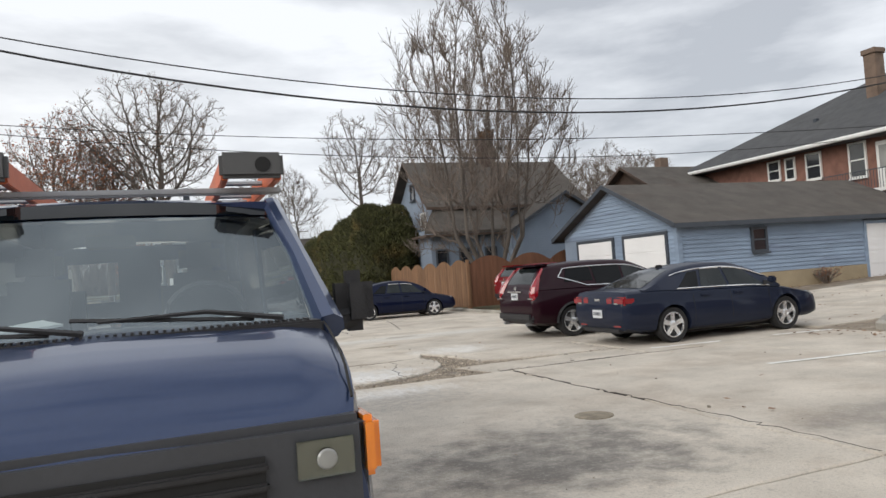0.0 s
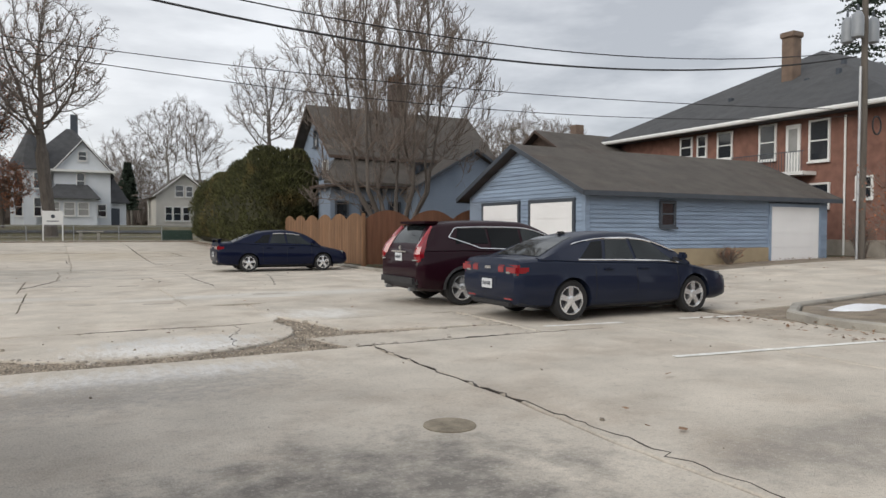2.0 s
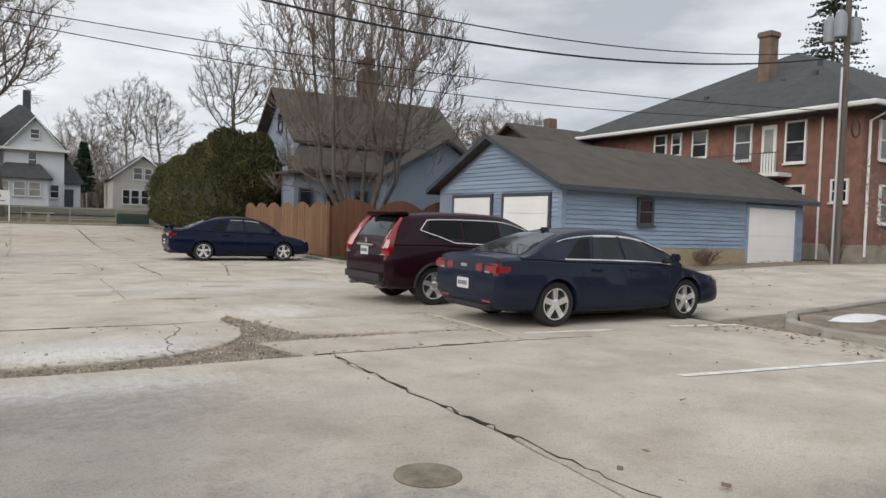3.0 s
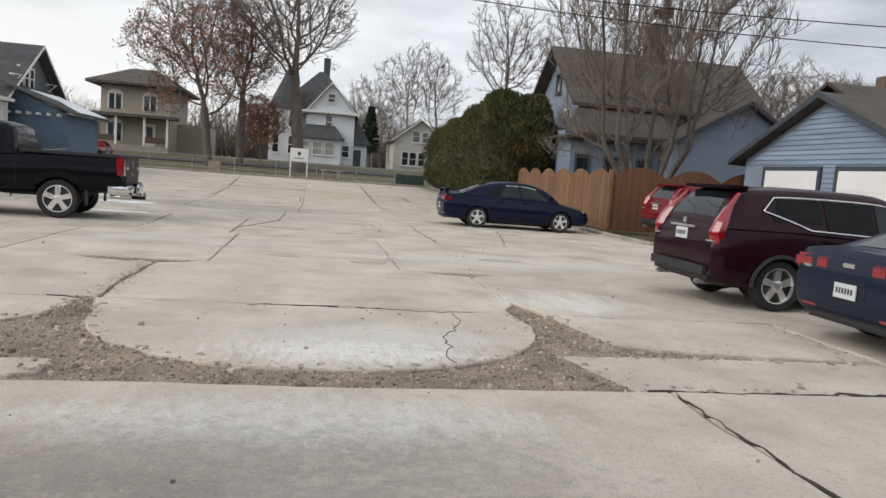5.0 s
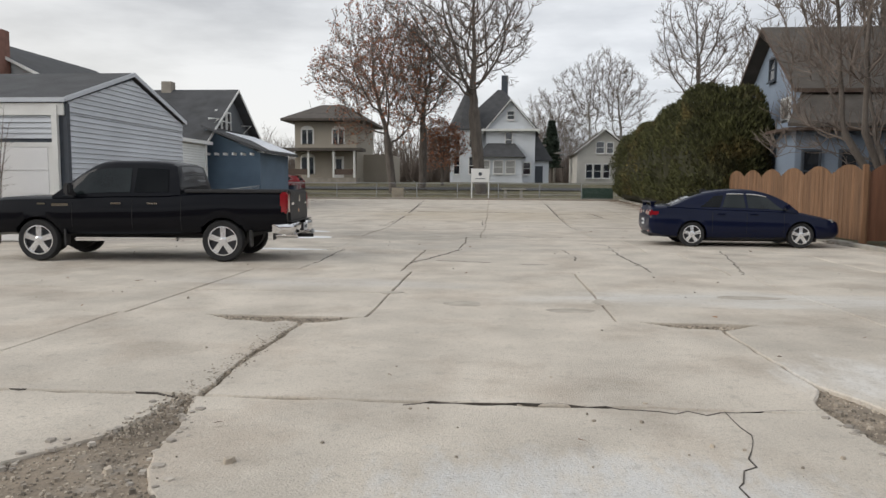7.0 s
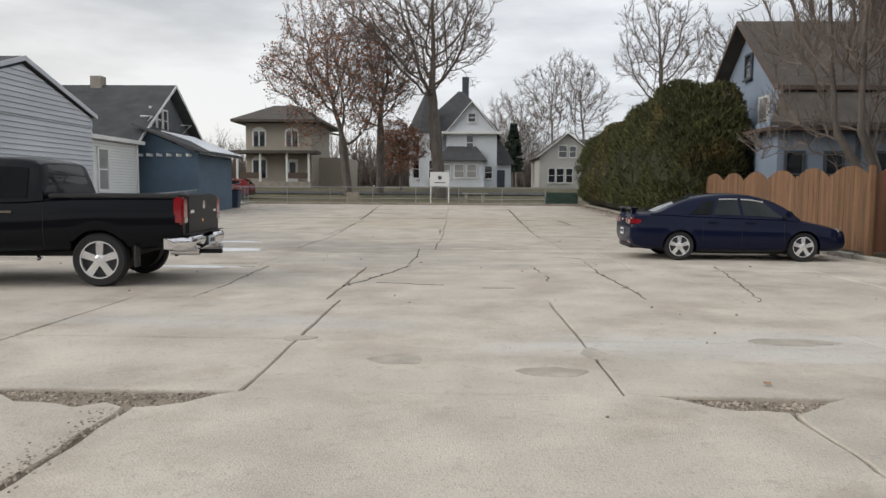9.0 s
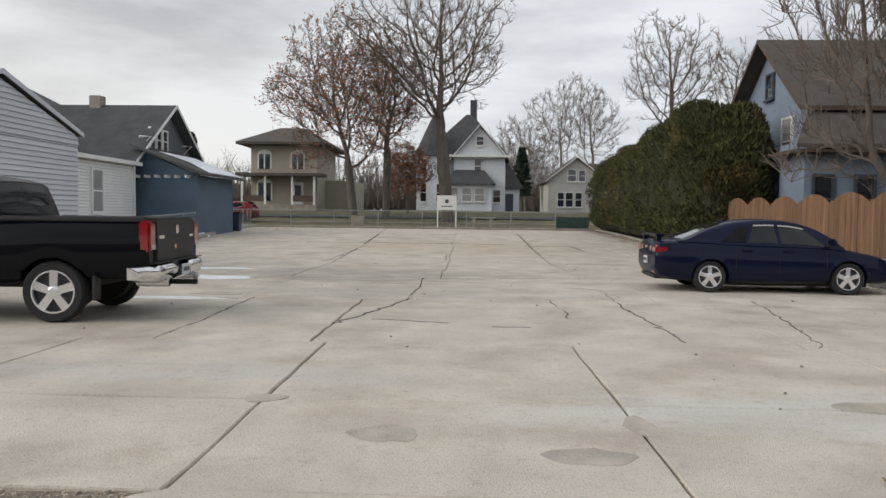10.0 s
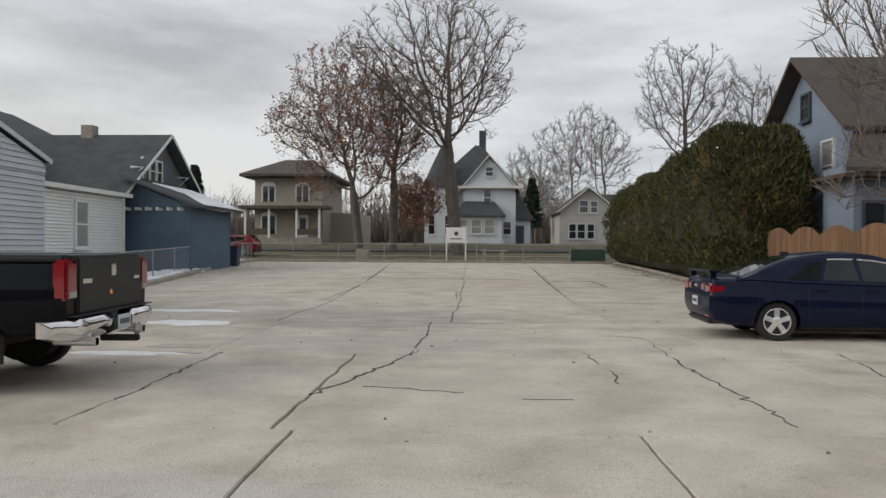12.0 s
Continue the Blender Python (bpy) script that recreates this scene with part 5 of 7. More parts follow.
    def end_glass(self, xa, xb, k=0.74, mat=None, name="windscreen"):
        """Front or rear screen lying on the cabin's slope."""
        rows = []
        for i in range(8):
            x = xa + (xb - xa) * i / 7
            z, wt = float(np.interp(x, self.c[:, 0], self.c[:, 1])), float(np.interp(x, self.c[:, 0], self.c[:, 2]))
            zb, wb = self.top(x) - 0.03, self.wide(x) * 0.93
            hgt = max(z - zb, 0.035)
            wu = wb + (wt - wb) * min(1.0, hgt / 0.4)
            row = []
            for q in np.linspace(-1, 1, 9):
                y = q * k * wu
                zz = zb + hgt * (0.985 + 0.015 * (1 - abs(y) / (0.8 * wu))) + 0.012 * (1 - abs(y) / (0.8 * wu)) + 0.008
                row.append((x, y, zz))
            rows.append(row)
        return part(name, Geo().loft(rows, cap=False, closed=False), mat or M_CARGLASS_PALE, self.e, smooth=True)

    def block(self, name, x0, x1, y0, y1, z0, z1, r, mat, both=True, parent=None):
        for s in ((-1, 1) if both else (1,)):
            part(name, Geo().bevel_box(x0, x1, min(s * y0, s * y1), max(s * y0, s * y1), z0, z1, r), mat, parent or self.e, smooth=True)

    def seam(self, xs, z0, z1):
        for x0 in xs:
            for s in (-1, 1):
                pts = [(x0, s * (self.flank(x0, z0 + (z1 - z0) * i / 8) + 0.0005), z0 + (z1 - z0) * i / 8) for i in range(9)]
                part("door_seam", Geo().tube(pts, 0.005, 4), M_CARBLACK, self.e)

    def handle(self, xs, z, mat):
        for x in xs:
            for s in (-1, 1):
                y = self.flank(x, z)
                part("door_handle", Geo().bevel_box(x - 0.1, x + 0.1, min(s * y - 0.01, s * y + s * 0.03), max(s * y + 0.01, s * y + s * 0.03), z - 0.016, z + 0.016, 0.008), mat, self.e)

    def mirrors(self, x, z, mat, w=0.17, h=0.13, out=0.14):
        y = self.wide(x) * 0.93
        for s in (-1, 1):
            a, b = sorted((s * (y + out - 0.06), s * (y + out + w - 0.06)))
            mr = part("mirror", Geo().bevel_box(x - 0.06, x + 0.06, a, b, z, z + h, 0.03), mat, self.e, smooth=True)
            a, b = sorted((s * (y - 0.03), s * (y + out)))
            part("mirror_arm", Geo().box(x - 0.03, x + 0.03, a, b, z - 0.02, z + 0.05), M_BLACKPLASTIC, mr)

    def plate(self, x, z, text_mat=None):
        p = part("licence_plate", Geo().bevel_box(x - 0.012, x + 0.004, -0.155, 0.155, z, z + 0.155, 0.004), M_PLATE, self.e)
        for i in range(6):
            part("character_bar", Geo().box(x - 0.0155, x - 0.0125, -0.115 + i * 0.042, -0.09 + i * 0.042, z + 0.05, z + 0.11), M_DARKTRIM_LAPSHADE, p)

    def sill(self, mat, x0, x1, h=0.16, k=1.008, name="cladding"):
        rows = []
        for i in range(13):
            x = x0 + (x1 - x0) * i / 12
            zb = self.col(x, 1)
            rows.append([(x, self.flank(x, zb + h * f) * k + 0.003, zb + h * f) for f in (0.02, 0.5, 1.0)])
        for s in (-1, 1):
            part(name, Geo().loft([[(a, s * b, c) for a, b, c in r_] for r_ in rows], cap=False, closed=False), mat, self.e)


def sedan(label, m, paint, wb, axle_r, rim_mat=None, trim=None, spoiler=False, mirror=None):
    h = wb / 2
    L0, L1 = -h - 1.06, h + 0.95
    body = [(L0, 0.42, 0.86, 0.79), (L0 + 0.04, 0.33, 0.97, 0.845), (L0 + 0.16, 0.27, 1.01, 0.88), (-h - 0.4, 0.22, 1.02, 0.9), (-h + 0.3, 0.19, 0.985, 0.915), (0, 0.18, 0.955, 0.915), (h - 0.55, 0.19, 0.93, 0.91), (h - 0.15, 0.21, 0.9, 0.905), (h + 0.35, 0.22, 0.8, 0.88), (h + 0.72, 0.22, 0.71, 0.84), (L1 - 0.05, 0.25, 0.64, 0.76), (L1, 0.32, 0.56, 0.68)]
    cabin = [(-h - 0.62, 0.985, 0.72), (-h - 0.45, 1.06, 0.68), (-h + 0.2, 1.33, 0.6), (-h + 0.65, 1.42, 0.585), (-0.25, 1.45, 0.59), (0.3, 1.42, 0.6), (0.62, 1.33, 0.62), (1.0, 1.13, 0.7), (h - 0.08, 0.92, 0.78)]
    c = Car("sedan", label, "car", m, paint, body, cabin, (-h, h), axle_r, axle_r * 0.7, 0.865, 5, rim_mat)
    c.side_glass(-h + 0.72, -0.02, -0.05, -h + 0.86, mat=M_CARGLASS_PALE, trim="top")
    c.side_glass(0.04, 0.92, 0.5, 0.02, mat=M_CARGLASS_PALE, trim="top")
    c.side_glass(-h + 0.18, -h + 0.66, -h + 0.78, -h + 0.55, 0.14, 0.9, mat=M_CARGLASS)
    if trim:
        for s in (-1, 1):
            pts = []
            for i in range(21):
                x = -h + 0.15 + (1.0 + h - 0.15) * i / 20
                y, z = c.cabin_at(x, 0.1)
                pts.append((x, s * (y + 0.008), z))
            part("belt_trim", Geo().tube(pts, 0.011, 5), M_CHROME, c.e)
            pts = []
            for i in range(19):
                x = -h + 0.12 + (0.95 + h - 0.12) * i / 18
                y, z = c.cabin_at(x, 1.0)
                pts.append((x, s * (y + 0.01), z))
            part("roof_trim", Geo().tube(pts, 0.011, 5), M_CHROME, c.e)
    c.end_glass(0.62, h - 0.14, 0.76)
    c.end_glass(-h - 0.5, -h + 0.3, 0.76, name="rear_window")
    c.block("tail_lamp", L0 - 0.004, L0 + 0.26, 0.52, 0.862, 0.76, 0.92, 0.035, M_TAIL)
    c.block("boot_lamp", L0 - 0.004, L0 + 0.1, 0.3, 0.5, 0.78, 0.91, 0.02, M_TAIL)
    c.block("reverse_lens", L0 - 0.012, L0 + 0.1, 0.55, 0.68, 0.78, 0.82, 0.01, M_LENS)
    c.block("headlight", h + 0.42, h + 0.8, 0.52, 0.8, 0.6, 0.72, 0.04, M_LENS)
    part("boot_seam", Geo().tube([(L0 + 0.01, y, 0.66) for y in (-0.55, 0, 0.55)], 0.006, 4), M_CARBLACK, c.e)
    part("number_recess", Geo().bevel_box(L0 - 0.004, L0 + 0.1, -0.28, 0.28, 0.52, 0.73, 0.02), paint, c.e)
    part("badge", Geo().bevel_box(L0 - 0.012, L0 + 0.06, -0.09, 0.09, 0.84, 0.885, 0.01), M_CHROME, c.e)
    c.plate(L0 - 0.012, 0.52)
    c.block("bumper_vent", L0 + 0.02, L0 + 0.12, 0.45, 0.68, 0.36, 0.4, 0.01, M_TAIL)
    part("bumper_lip", Geo().bevel_box(L0 + 0.03, L0 + 0.5, -0.62, 0.62, 0.24, 0.34, 0.03), M_BLACKPLASTIC, c.e)
    part("grille", Geo().bevel_box(L1 - 0.1, L1 + 0.005, -0.45, 0.45, 0.34, 0.5, 0.02), M_BLACKPLASTIC, c.e)
    c.seam((-h + 0.48, 0.0, h - 0.42), 0.3, 0.93)
    c.handle((-0.62, 0.42 - 0.25), 0.83, paint)
    c.mirrors(0.92, 0.96, mirror or paint)
    part("antenna_fin", Geo().bevel_box(-h + 0.35, -h + 0.5, -0.03, 0.03, 1.38, 1.45, 0.015), M_BLACKPLASTIC, c.e)
    if spoiler:
        sp = part("spoiler", Geo().bevel_box(L0 + 0.02, L0 + 0.2, -0.7, 0.7, 1.1, 1.135, 0.014), paint, c.e)
        for s in (-0.6, 0.6):
            part("spoiler_foot", Geo().box(L0 + 0.06, L0 + 0.16, s - 0.03, s + 0.03, 0.99, 1.11), paint, sp)
    c.sill(M_BLACKPLASTIC, -h + 0.4, h - 0.4, 0.07)
    return c


sedan("slate blue four-door sedan parked on concrete", pose(10.06, 11.6, 0.0, 0, 0, -0.5), M_SLATEBLUE, 2.74, 0.335, trim=True)
sedan("navy blue four-door sedan with small boot spoiler", pose(8.42, 27.1, 0.0, 0, 0, -2), M_NAVY, 2.62, 0.315, spoiler=True)
sedan("silver sedan parked across from the van", pose(9.8, 3.25, 0.0, 0, 0, 178), M_SILVER, 2.7, 0.32)


def suv(label, m, paint, wb=2.62):
    h = wb / 2
    L0, L1 = -h - 0.98, h + 0.92
    body = [(L0, 0.45, 0.95, 0.8), (L0 + 0.04, 0.36, 1.04, 0.86), (L0 + 0.16, 0.3, 1.1, 0.9), (-h + 0.1, 0.26, 1.1, 0.91), (0, 0.24, 1.06, 0.91), (h - 0.4, 0.25, 1.04, 0.905), (h, 0.27, 1.02, 0.9), (h + 0.5, 0.28, 0.93, 0.86), (h + 0.8, 0.3, 0.82, 0.76), (L1, 0.4, 0.66, 0.62)]
    cabin = [(L0 + 0.08, 1.08, 0.78), (L0 + 0.2, 1.3, 0.7), (L0 + 0.42, 1.56, 0.64), (-h, 1.635, 0.63), (-0.2, 1.66, 0.63), (0.35, 1.62, 0.64), (0.7, 1.5, 0.66), (1.15, 1.24, 0.74), (h + 0.1, 1.03, 0.8)]
    c = Car("suv", label, "car", m, paint, body, cabin, (-h, h), 0.345, 0.345 * 0.7, 0.87, 5)
    c.side_glass(-h - 0.12, -h + 0.62, -h + 0.6, -h - 0.02, 0.3, 0.95, mat=M_CARGLASS)
    c.side_glass(-h + 0.68, 0.1, 0.08, -h + 0.66, mat=M_CARGLASS)
    c.side_glass(0.16, 1.08, 0.62, 0.14, mat=M_CARGLASS_PALE)
    for s in (-1, 1):
        up, lo = [], []
        for i in range(17):
            x = -h - 0.25 + (1.1 + h + 0.25) * i / 16
            y, z = c.cabin_at(x, 0.98 if i else 0.6)
            up.append((x, s * (y + 0.013), z))
            y, z = c.cabin_at(x, 0.1 if i > 3 else 0.1 + 0.12 * (4 - i))
            lo.append((x, s * (y + 0.013), z))
        part("window_trim", Geo().tube(lo[::-1] + up, 0.013, 5), M_CHROME, c.e)
    c.end_glass(0.72, h + 0.02, 0.76)
    c.end_glass(L0 + 0.14, L0 + 0.4, 0.72, name="rear_window", mat=M_CARGLASS_PALE)
    for s in (-1, 1):
        pts = [(L0 + 0.1, s * 0.75, 0.86), (L0 + 0.09, s * 0.76, 1.0), (L0 + 0.14, s * 0.75, 1.14), (L0 + 0.27, s * 0.685, 1.36), (L0 + 0.4, s * 0.645, 1.53)]
        part("tail_lamp", Geo().tube(pts, [0.1, 0.115, 0.1, 0.05, 0.03], 8), M_TAIL, c.e, smooth=True)
        part("reverse_lens", Geo().bevel_box(L0 - 0.005, L0 + 0.2, min(s * 0.62, s * 0.82), max(s * 0.62, s * 0.82), 0.86, 0.92, 0.02), M_LENS, c.e)
    c.plate(L0 + 0.002, 0.86)
    part("chrome_bar", Geo().bevel_box(L0 - 0.012, L0 + 0.06, -0.34, 0.34, 1.03, 1.06, 0.01), M_CHROME, c.e)
    part("badge", Geo().bevel_box(L0 + 0.02, L0 + 0.1, -0.05, 0.05, 1.08, 1.16, 0.01), M_CHROME, c.e)
    part("bumper", Geo().bevel_box(L0 - 0.06, L0 + 0.4, -0.8, 0.8, 0.36, 0.62, 0.07), M_BLACKPLASTIC, c.e, smooth=True)
    c.block("exhaust", L0 - 0.05, L0 + 0.3, 0.5, 0.58, 0.29, 0.36, 0.02, M_GALV)
    part("rear_wiper", Geo().box(L0 + 0.16, L0 + 0.2, -0.3, 0.1, 1.2, 1.225), M_BLACKPLASTIC, c.e)
    part("roof_spoiler", Geo().bevel_box(L0 + 0.28, L0 + 0.6, -0.58, 0.58, 1.59, 1.64, 0.02), paint, c.e, smooth=True)
    c.block("headlight", h + 0.45, h + 0.82, 0.5, 0.76, 0.72, 0.86, 0.05, M_LENS)
    part("grille", Geo().bevel_box(L1 - 0.12, L1 + 0.01, -0.45, 0.45, 0.45, 0.68, 0.03), M_BLACKPLASTIC, c.e)
    c.sill(M_BLACKPLASTIC, -h + 0.4, h - 0.4, 0.17)
    for x in (-h, h):
        for s in (-1, 1):
            arc = [(x + 0.425 * math.cos(a * math.pi / 14), s * (c.flank(min(max(x + 0.425 * math.cos(a * math.pi / 14), L0 + 0.1), L1 - 0.1), 0.6) + 0.004), 0.32 + 0.425 * math.sin(a * math.pi / 14)) for a in range(15)]
            part("arch_cladding", Geo().tube(arc, 0.03, 5), M_BLACKPLASTIC, c.e)
    c.seam((-h + 0.5, 0.12, h - 0.45), 0.45, 1.02)
    c.handle((-0.6, 0.32), 0.96, paint)
    c.mirrors(1.0, 1.08, paint)
    return c


suv("maroon compact SUV with chrome window trim", pose(9.62, 14.5, 0.0, 0, 0, 0), M_MAROON)
suv("red crossover SUV parked before the stained fence", pose(14.6, 25.3, 0.1, 0, 0, 2), M_RED)

suv("red SUV parked beside the street beyond the fence", pose(-17.5, 70, ground_z(-17.5, 70), 0, 0, 180), M_RED)


def pickup(label, m, paint):
    h = 1.785
    L0, L1 = -h - 1.25, h + 1.0
    body = [(L0, 0.62, 1.34, 0.965), (L0 + 0.03, 0.6, 1.36, 0.98), (-h - 0.5, 0.56, 1.36, 0.99), (-h + 0.55, 0.52, 1.34, 1.0), (-0.75, 0.5, 1.3, 1.0), (0.4, 0.48, 1.28, 1.0), (h - 0.55, 0.48, 1.25, 0.995), (h, 0.5, 1.24, 0.99), (h + 0.6, 0.5, 1.225, 0.975), (L1 - 0.1, 0.48, 1.18, 0.93), (L1, 0.55, 1.08, 0.87)]
    cabin = [(-0.98, 1.3, 0.86), (-0.95, 1.55, 0.83), (-0.88, 1.86, 0.77), (-0.4, 1.95, 0.73), (0.35, 1.955, 0.7), (0.7, 1.9, 0.71), (1.0, 1.72, 0.74), (h - 0.28, 1.27, 0.84)]
    c = Car("pickup_truck", label, "truck", m, paint, body, cabin, (-h, h), 0.405, 0.285, 0.96, 5, M_RIM)
    c.side_glass(-0.74, -0.08, -0.1, -0.72, mat=M_CARGLASS)
    c.side_glass(0.0, 1.32, 0.84, 0.0, mat=M_CARGLASS_PALE)
    c.end_glass(0.8, h - 0.33, 0.78)
    c.end_glass(-0.972, -0.885, 0.74, name="rear_window", mat=M_CARGLASS)
    bed = Geo().box(L0 + 0.1, -1.05, -0.72, 0.72, 1.352, 1.388)
    part("bed_cover", bed, M_BLACKPLASTIC, c.e)
    c.block("bed_rail", L0 + 0.05, -1.05, 0.74, 0.93, 1.33, 1.395, 0.02, M_BLACKPLASTIC)
    tg = part("tailgate", Geo().bevel_box(L0 - 0.03, L0 + 0.06, -0.78, 0.78, 0.78, 1.385, 0.025), M_BLACKPLASTIC, c.e, "dark grey weathered tailgate")
    part("emblem", Geo().bevel_box(L0 - 0.04, L0 - 0.028, -0.06, 0.06, 1.16, 1.29, 0.01), M_CHROME, tg)
    part("sticker", Geo().lathe([(0.032, L0 - 0.034), (0.032, L0 - 0.03)], "x", 10, (0, 0.05, 0.98)), M_AMBER, tg)
    part("model_badge", Geo().bevel_box(L0 - 0.036, L0 - 0.028, 0.5, 0.7, 1.1, 1.15, 0.004), M_CHROME, tg)
    part("model_badge", Geo().bevel_box(L0 - 0.036, L0 - 0.028, -0.7, -0.55, 1.1, 1.14, 0.004), M_CHROME, tg)
    c.block("tail_lamp", L0 - 0.025, L0 + 0.13, 0.785, 1.0, 0.94, 1.35, 0.03, M_TAIL)
    c.block("reverse_lens", L0 - 0.032, L0 + 0.1, 0.81, 0.97, 0.965, 1.045, 0.01, M_LENS)
    prof = ((0.12, 0.53), (-0.04, 0.525), (-0.1, 0.56), (-0.135, 0.64), (-0.14, 0.7), (-0.11, 0.755), (-0.03, 0.775), (0.12, 0.775))
    rows = []
    for y in np.linspace(-1.0, 1.0, 25):
        turn = max(0, (abs(y) - 0.82) / 0.18)
        pinch = 1 - 0.35 * smooth01((abs(y) - 0.9) / 0.1)
        rows.append([(L0 + dx * pinch + 0.2 * turn ** 2, y, 0.65 + (z - 0.65) * pinch - (0.07 * smooth01((0.34 - abs(y)) / 0.1) if z > 0.7 else 0)) for dx, z in prof])
    bp = part("rear_bumper", Geo().loft(rows), M_CHROME, c.e, smooth=True)
    part("step_pad", Geo().bevel_box(L0 - 0.1, L0 + 0.0, -0.95, 0.95, 0.778, 0.792, 0.005), M_BLACKPLASTIC, bp)
    part("plate_recess", Geo().bevel_box(L0 - 0.148, L0 - 0.08, -0.25, 0.25, 0.57, 0.72, 0.02), M_BLACKPLASTIC, bp)
    c.plate(L0 - 0.152, 0.575)
    for s in (-1, 1):
        ex_ = part("exhaust", Geo().lathe([(0.045, L0 + 0.3), (0.05, L0 - 0.13), (0.042, L0 - 0.135), (0.04, L0 + 0.1)], "x", 16, (0, s * 0.6, 0.5), cap=False), M_CHROME, c.e, smooth=True)
        part("bore", Geo().lathe([(0.041, L0 - 0.08), (0.01, L0 - 0.08)], "x", 14, (0, s * 0.6, 0.5)), M_CARBLACK, ex_)
    hi = part("tow_hitch", Geo().bevel_box(L0 - 0.32, L0 + 0.1, -0.04, 0.04, 0.43, 0.5, 0.01), M_CARBLACK, c.e)
    part("hitch_ball", Geo().lathe([(0.02, 0.5), (0.045, 0.55), (0.02, 0.6)], "z", 12, (L0 - 0.3, 0, 0)), M_GALV, hi)
    part("front_bumper", Geo().bevel_box(L1 - 0.25, L1 + 0.12, -0.96, 0.96, 0.5, 0.76, 0.06), M_CHROME, c.e, smooth=True)
    c.block("headlight", L1 - 0.3, L1 + 0.02, 0.6, 0.92, 0.86, 1.06, 0.05, M_LENS)
    part("grille", Geo().bevel_box(L1 - 0.1, L1 + 0.03, -0.55, 0.55, 0.78, 1.1, 0.03), M_BLACKPLASTIC, c.e)
    c.block("running_board", -0.95, 1.05, 0.9, 1.06, 0.4, 0.47, 0.03, M_CHROME)
    for x in (-h, h):
        for s in (-1, 1):
            part("mud_flap", Geo().box(x - 0.56, x - 0.53, min(s * 0.82, s * 1.0), max(s * 0.82, s * 1.0), 0.3, 0.62), M_BLACKPLASTIC, c.e)
    c.seam((-1.0, -0.06, 1.1), 0.6, 1.24)
    c.handle((-0.45, 0.25), 1.12, M_CHROME)
    c.mirrors(1.08, 1.28, M_BLACKPLASTIC, 0.2, 0.22)
    for s in (-1, 1):
        y = c.flank(1.45, 1.1) + 0.003
        part("door_badge", Geo().box(1.18, 1.5, min(s * y, s * (y + 0.006)), max(s * y, s * (y + 0.006)), 1.06, 1.11), M_CHROME, c.e)
        part("door_badge", Geo().box(1.62, 1.78, min(s * y, s * (y + 0.006)), max(s * y, s * (y + 0.006)), 1.09, 1.12), M_CHROME, c.e)
    return c


pickup("black crew-cab pickup truck with chrome bumpers", pose(-4.93, 22.05, 0.0, 0, 0, 184), M_BLACK)


def screen_glass():
    m = bpy.data.materials.new("windscreen_glass")
    m.use_nodes = True
    n, l = m.node_tree.nodes, m.node_tree.links
    n.remove(n["Principled BSDF"])
    tr, gl, mx = n.new("ShaderNodeBsdfTransparent"), n.new("ShaderNodeBsdfGlossy"), n.new("ShaderNodeMixShader")
    tr.inputs[0].default_value = (0.62, 0.7, 0.7, 1)
    gl.inputs["Color"].default_value, gl.inputs["Roughness"].default_value = (0.8, 0.9, 0.95, 1), 0.05
    mx.inputs[0].default_value = 0.21
    l.new(tr.outputs[0], mx.inputs[1])
    l.new(gl.outputs[0], mx.inputs[2])
    l.new(mx.outputs[0], n["Material Output"].inputs[0])
    return m


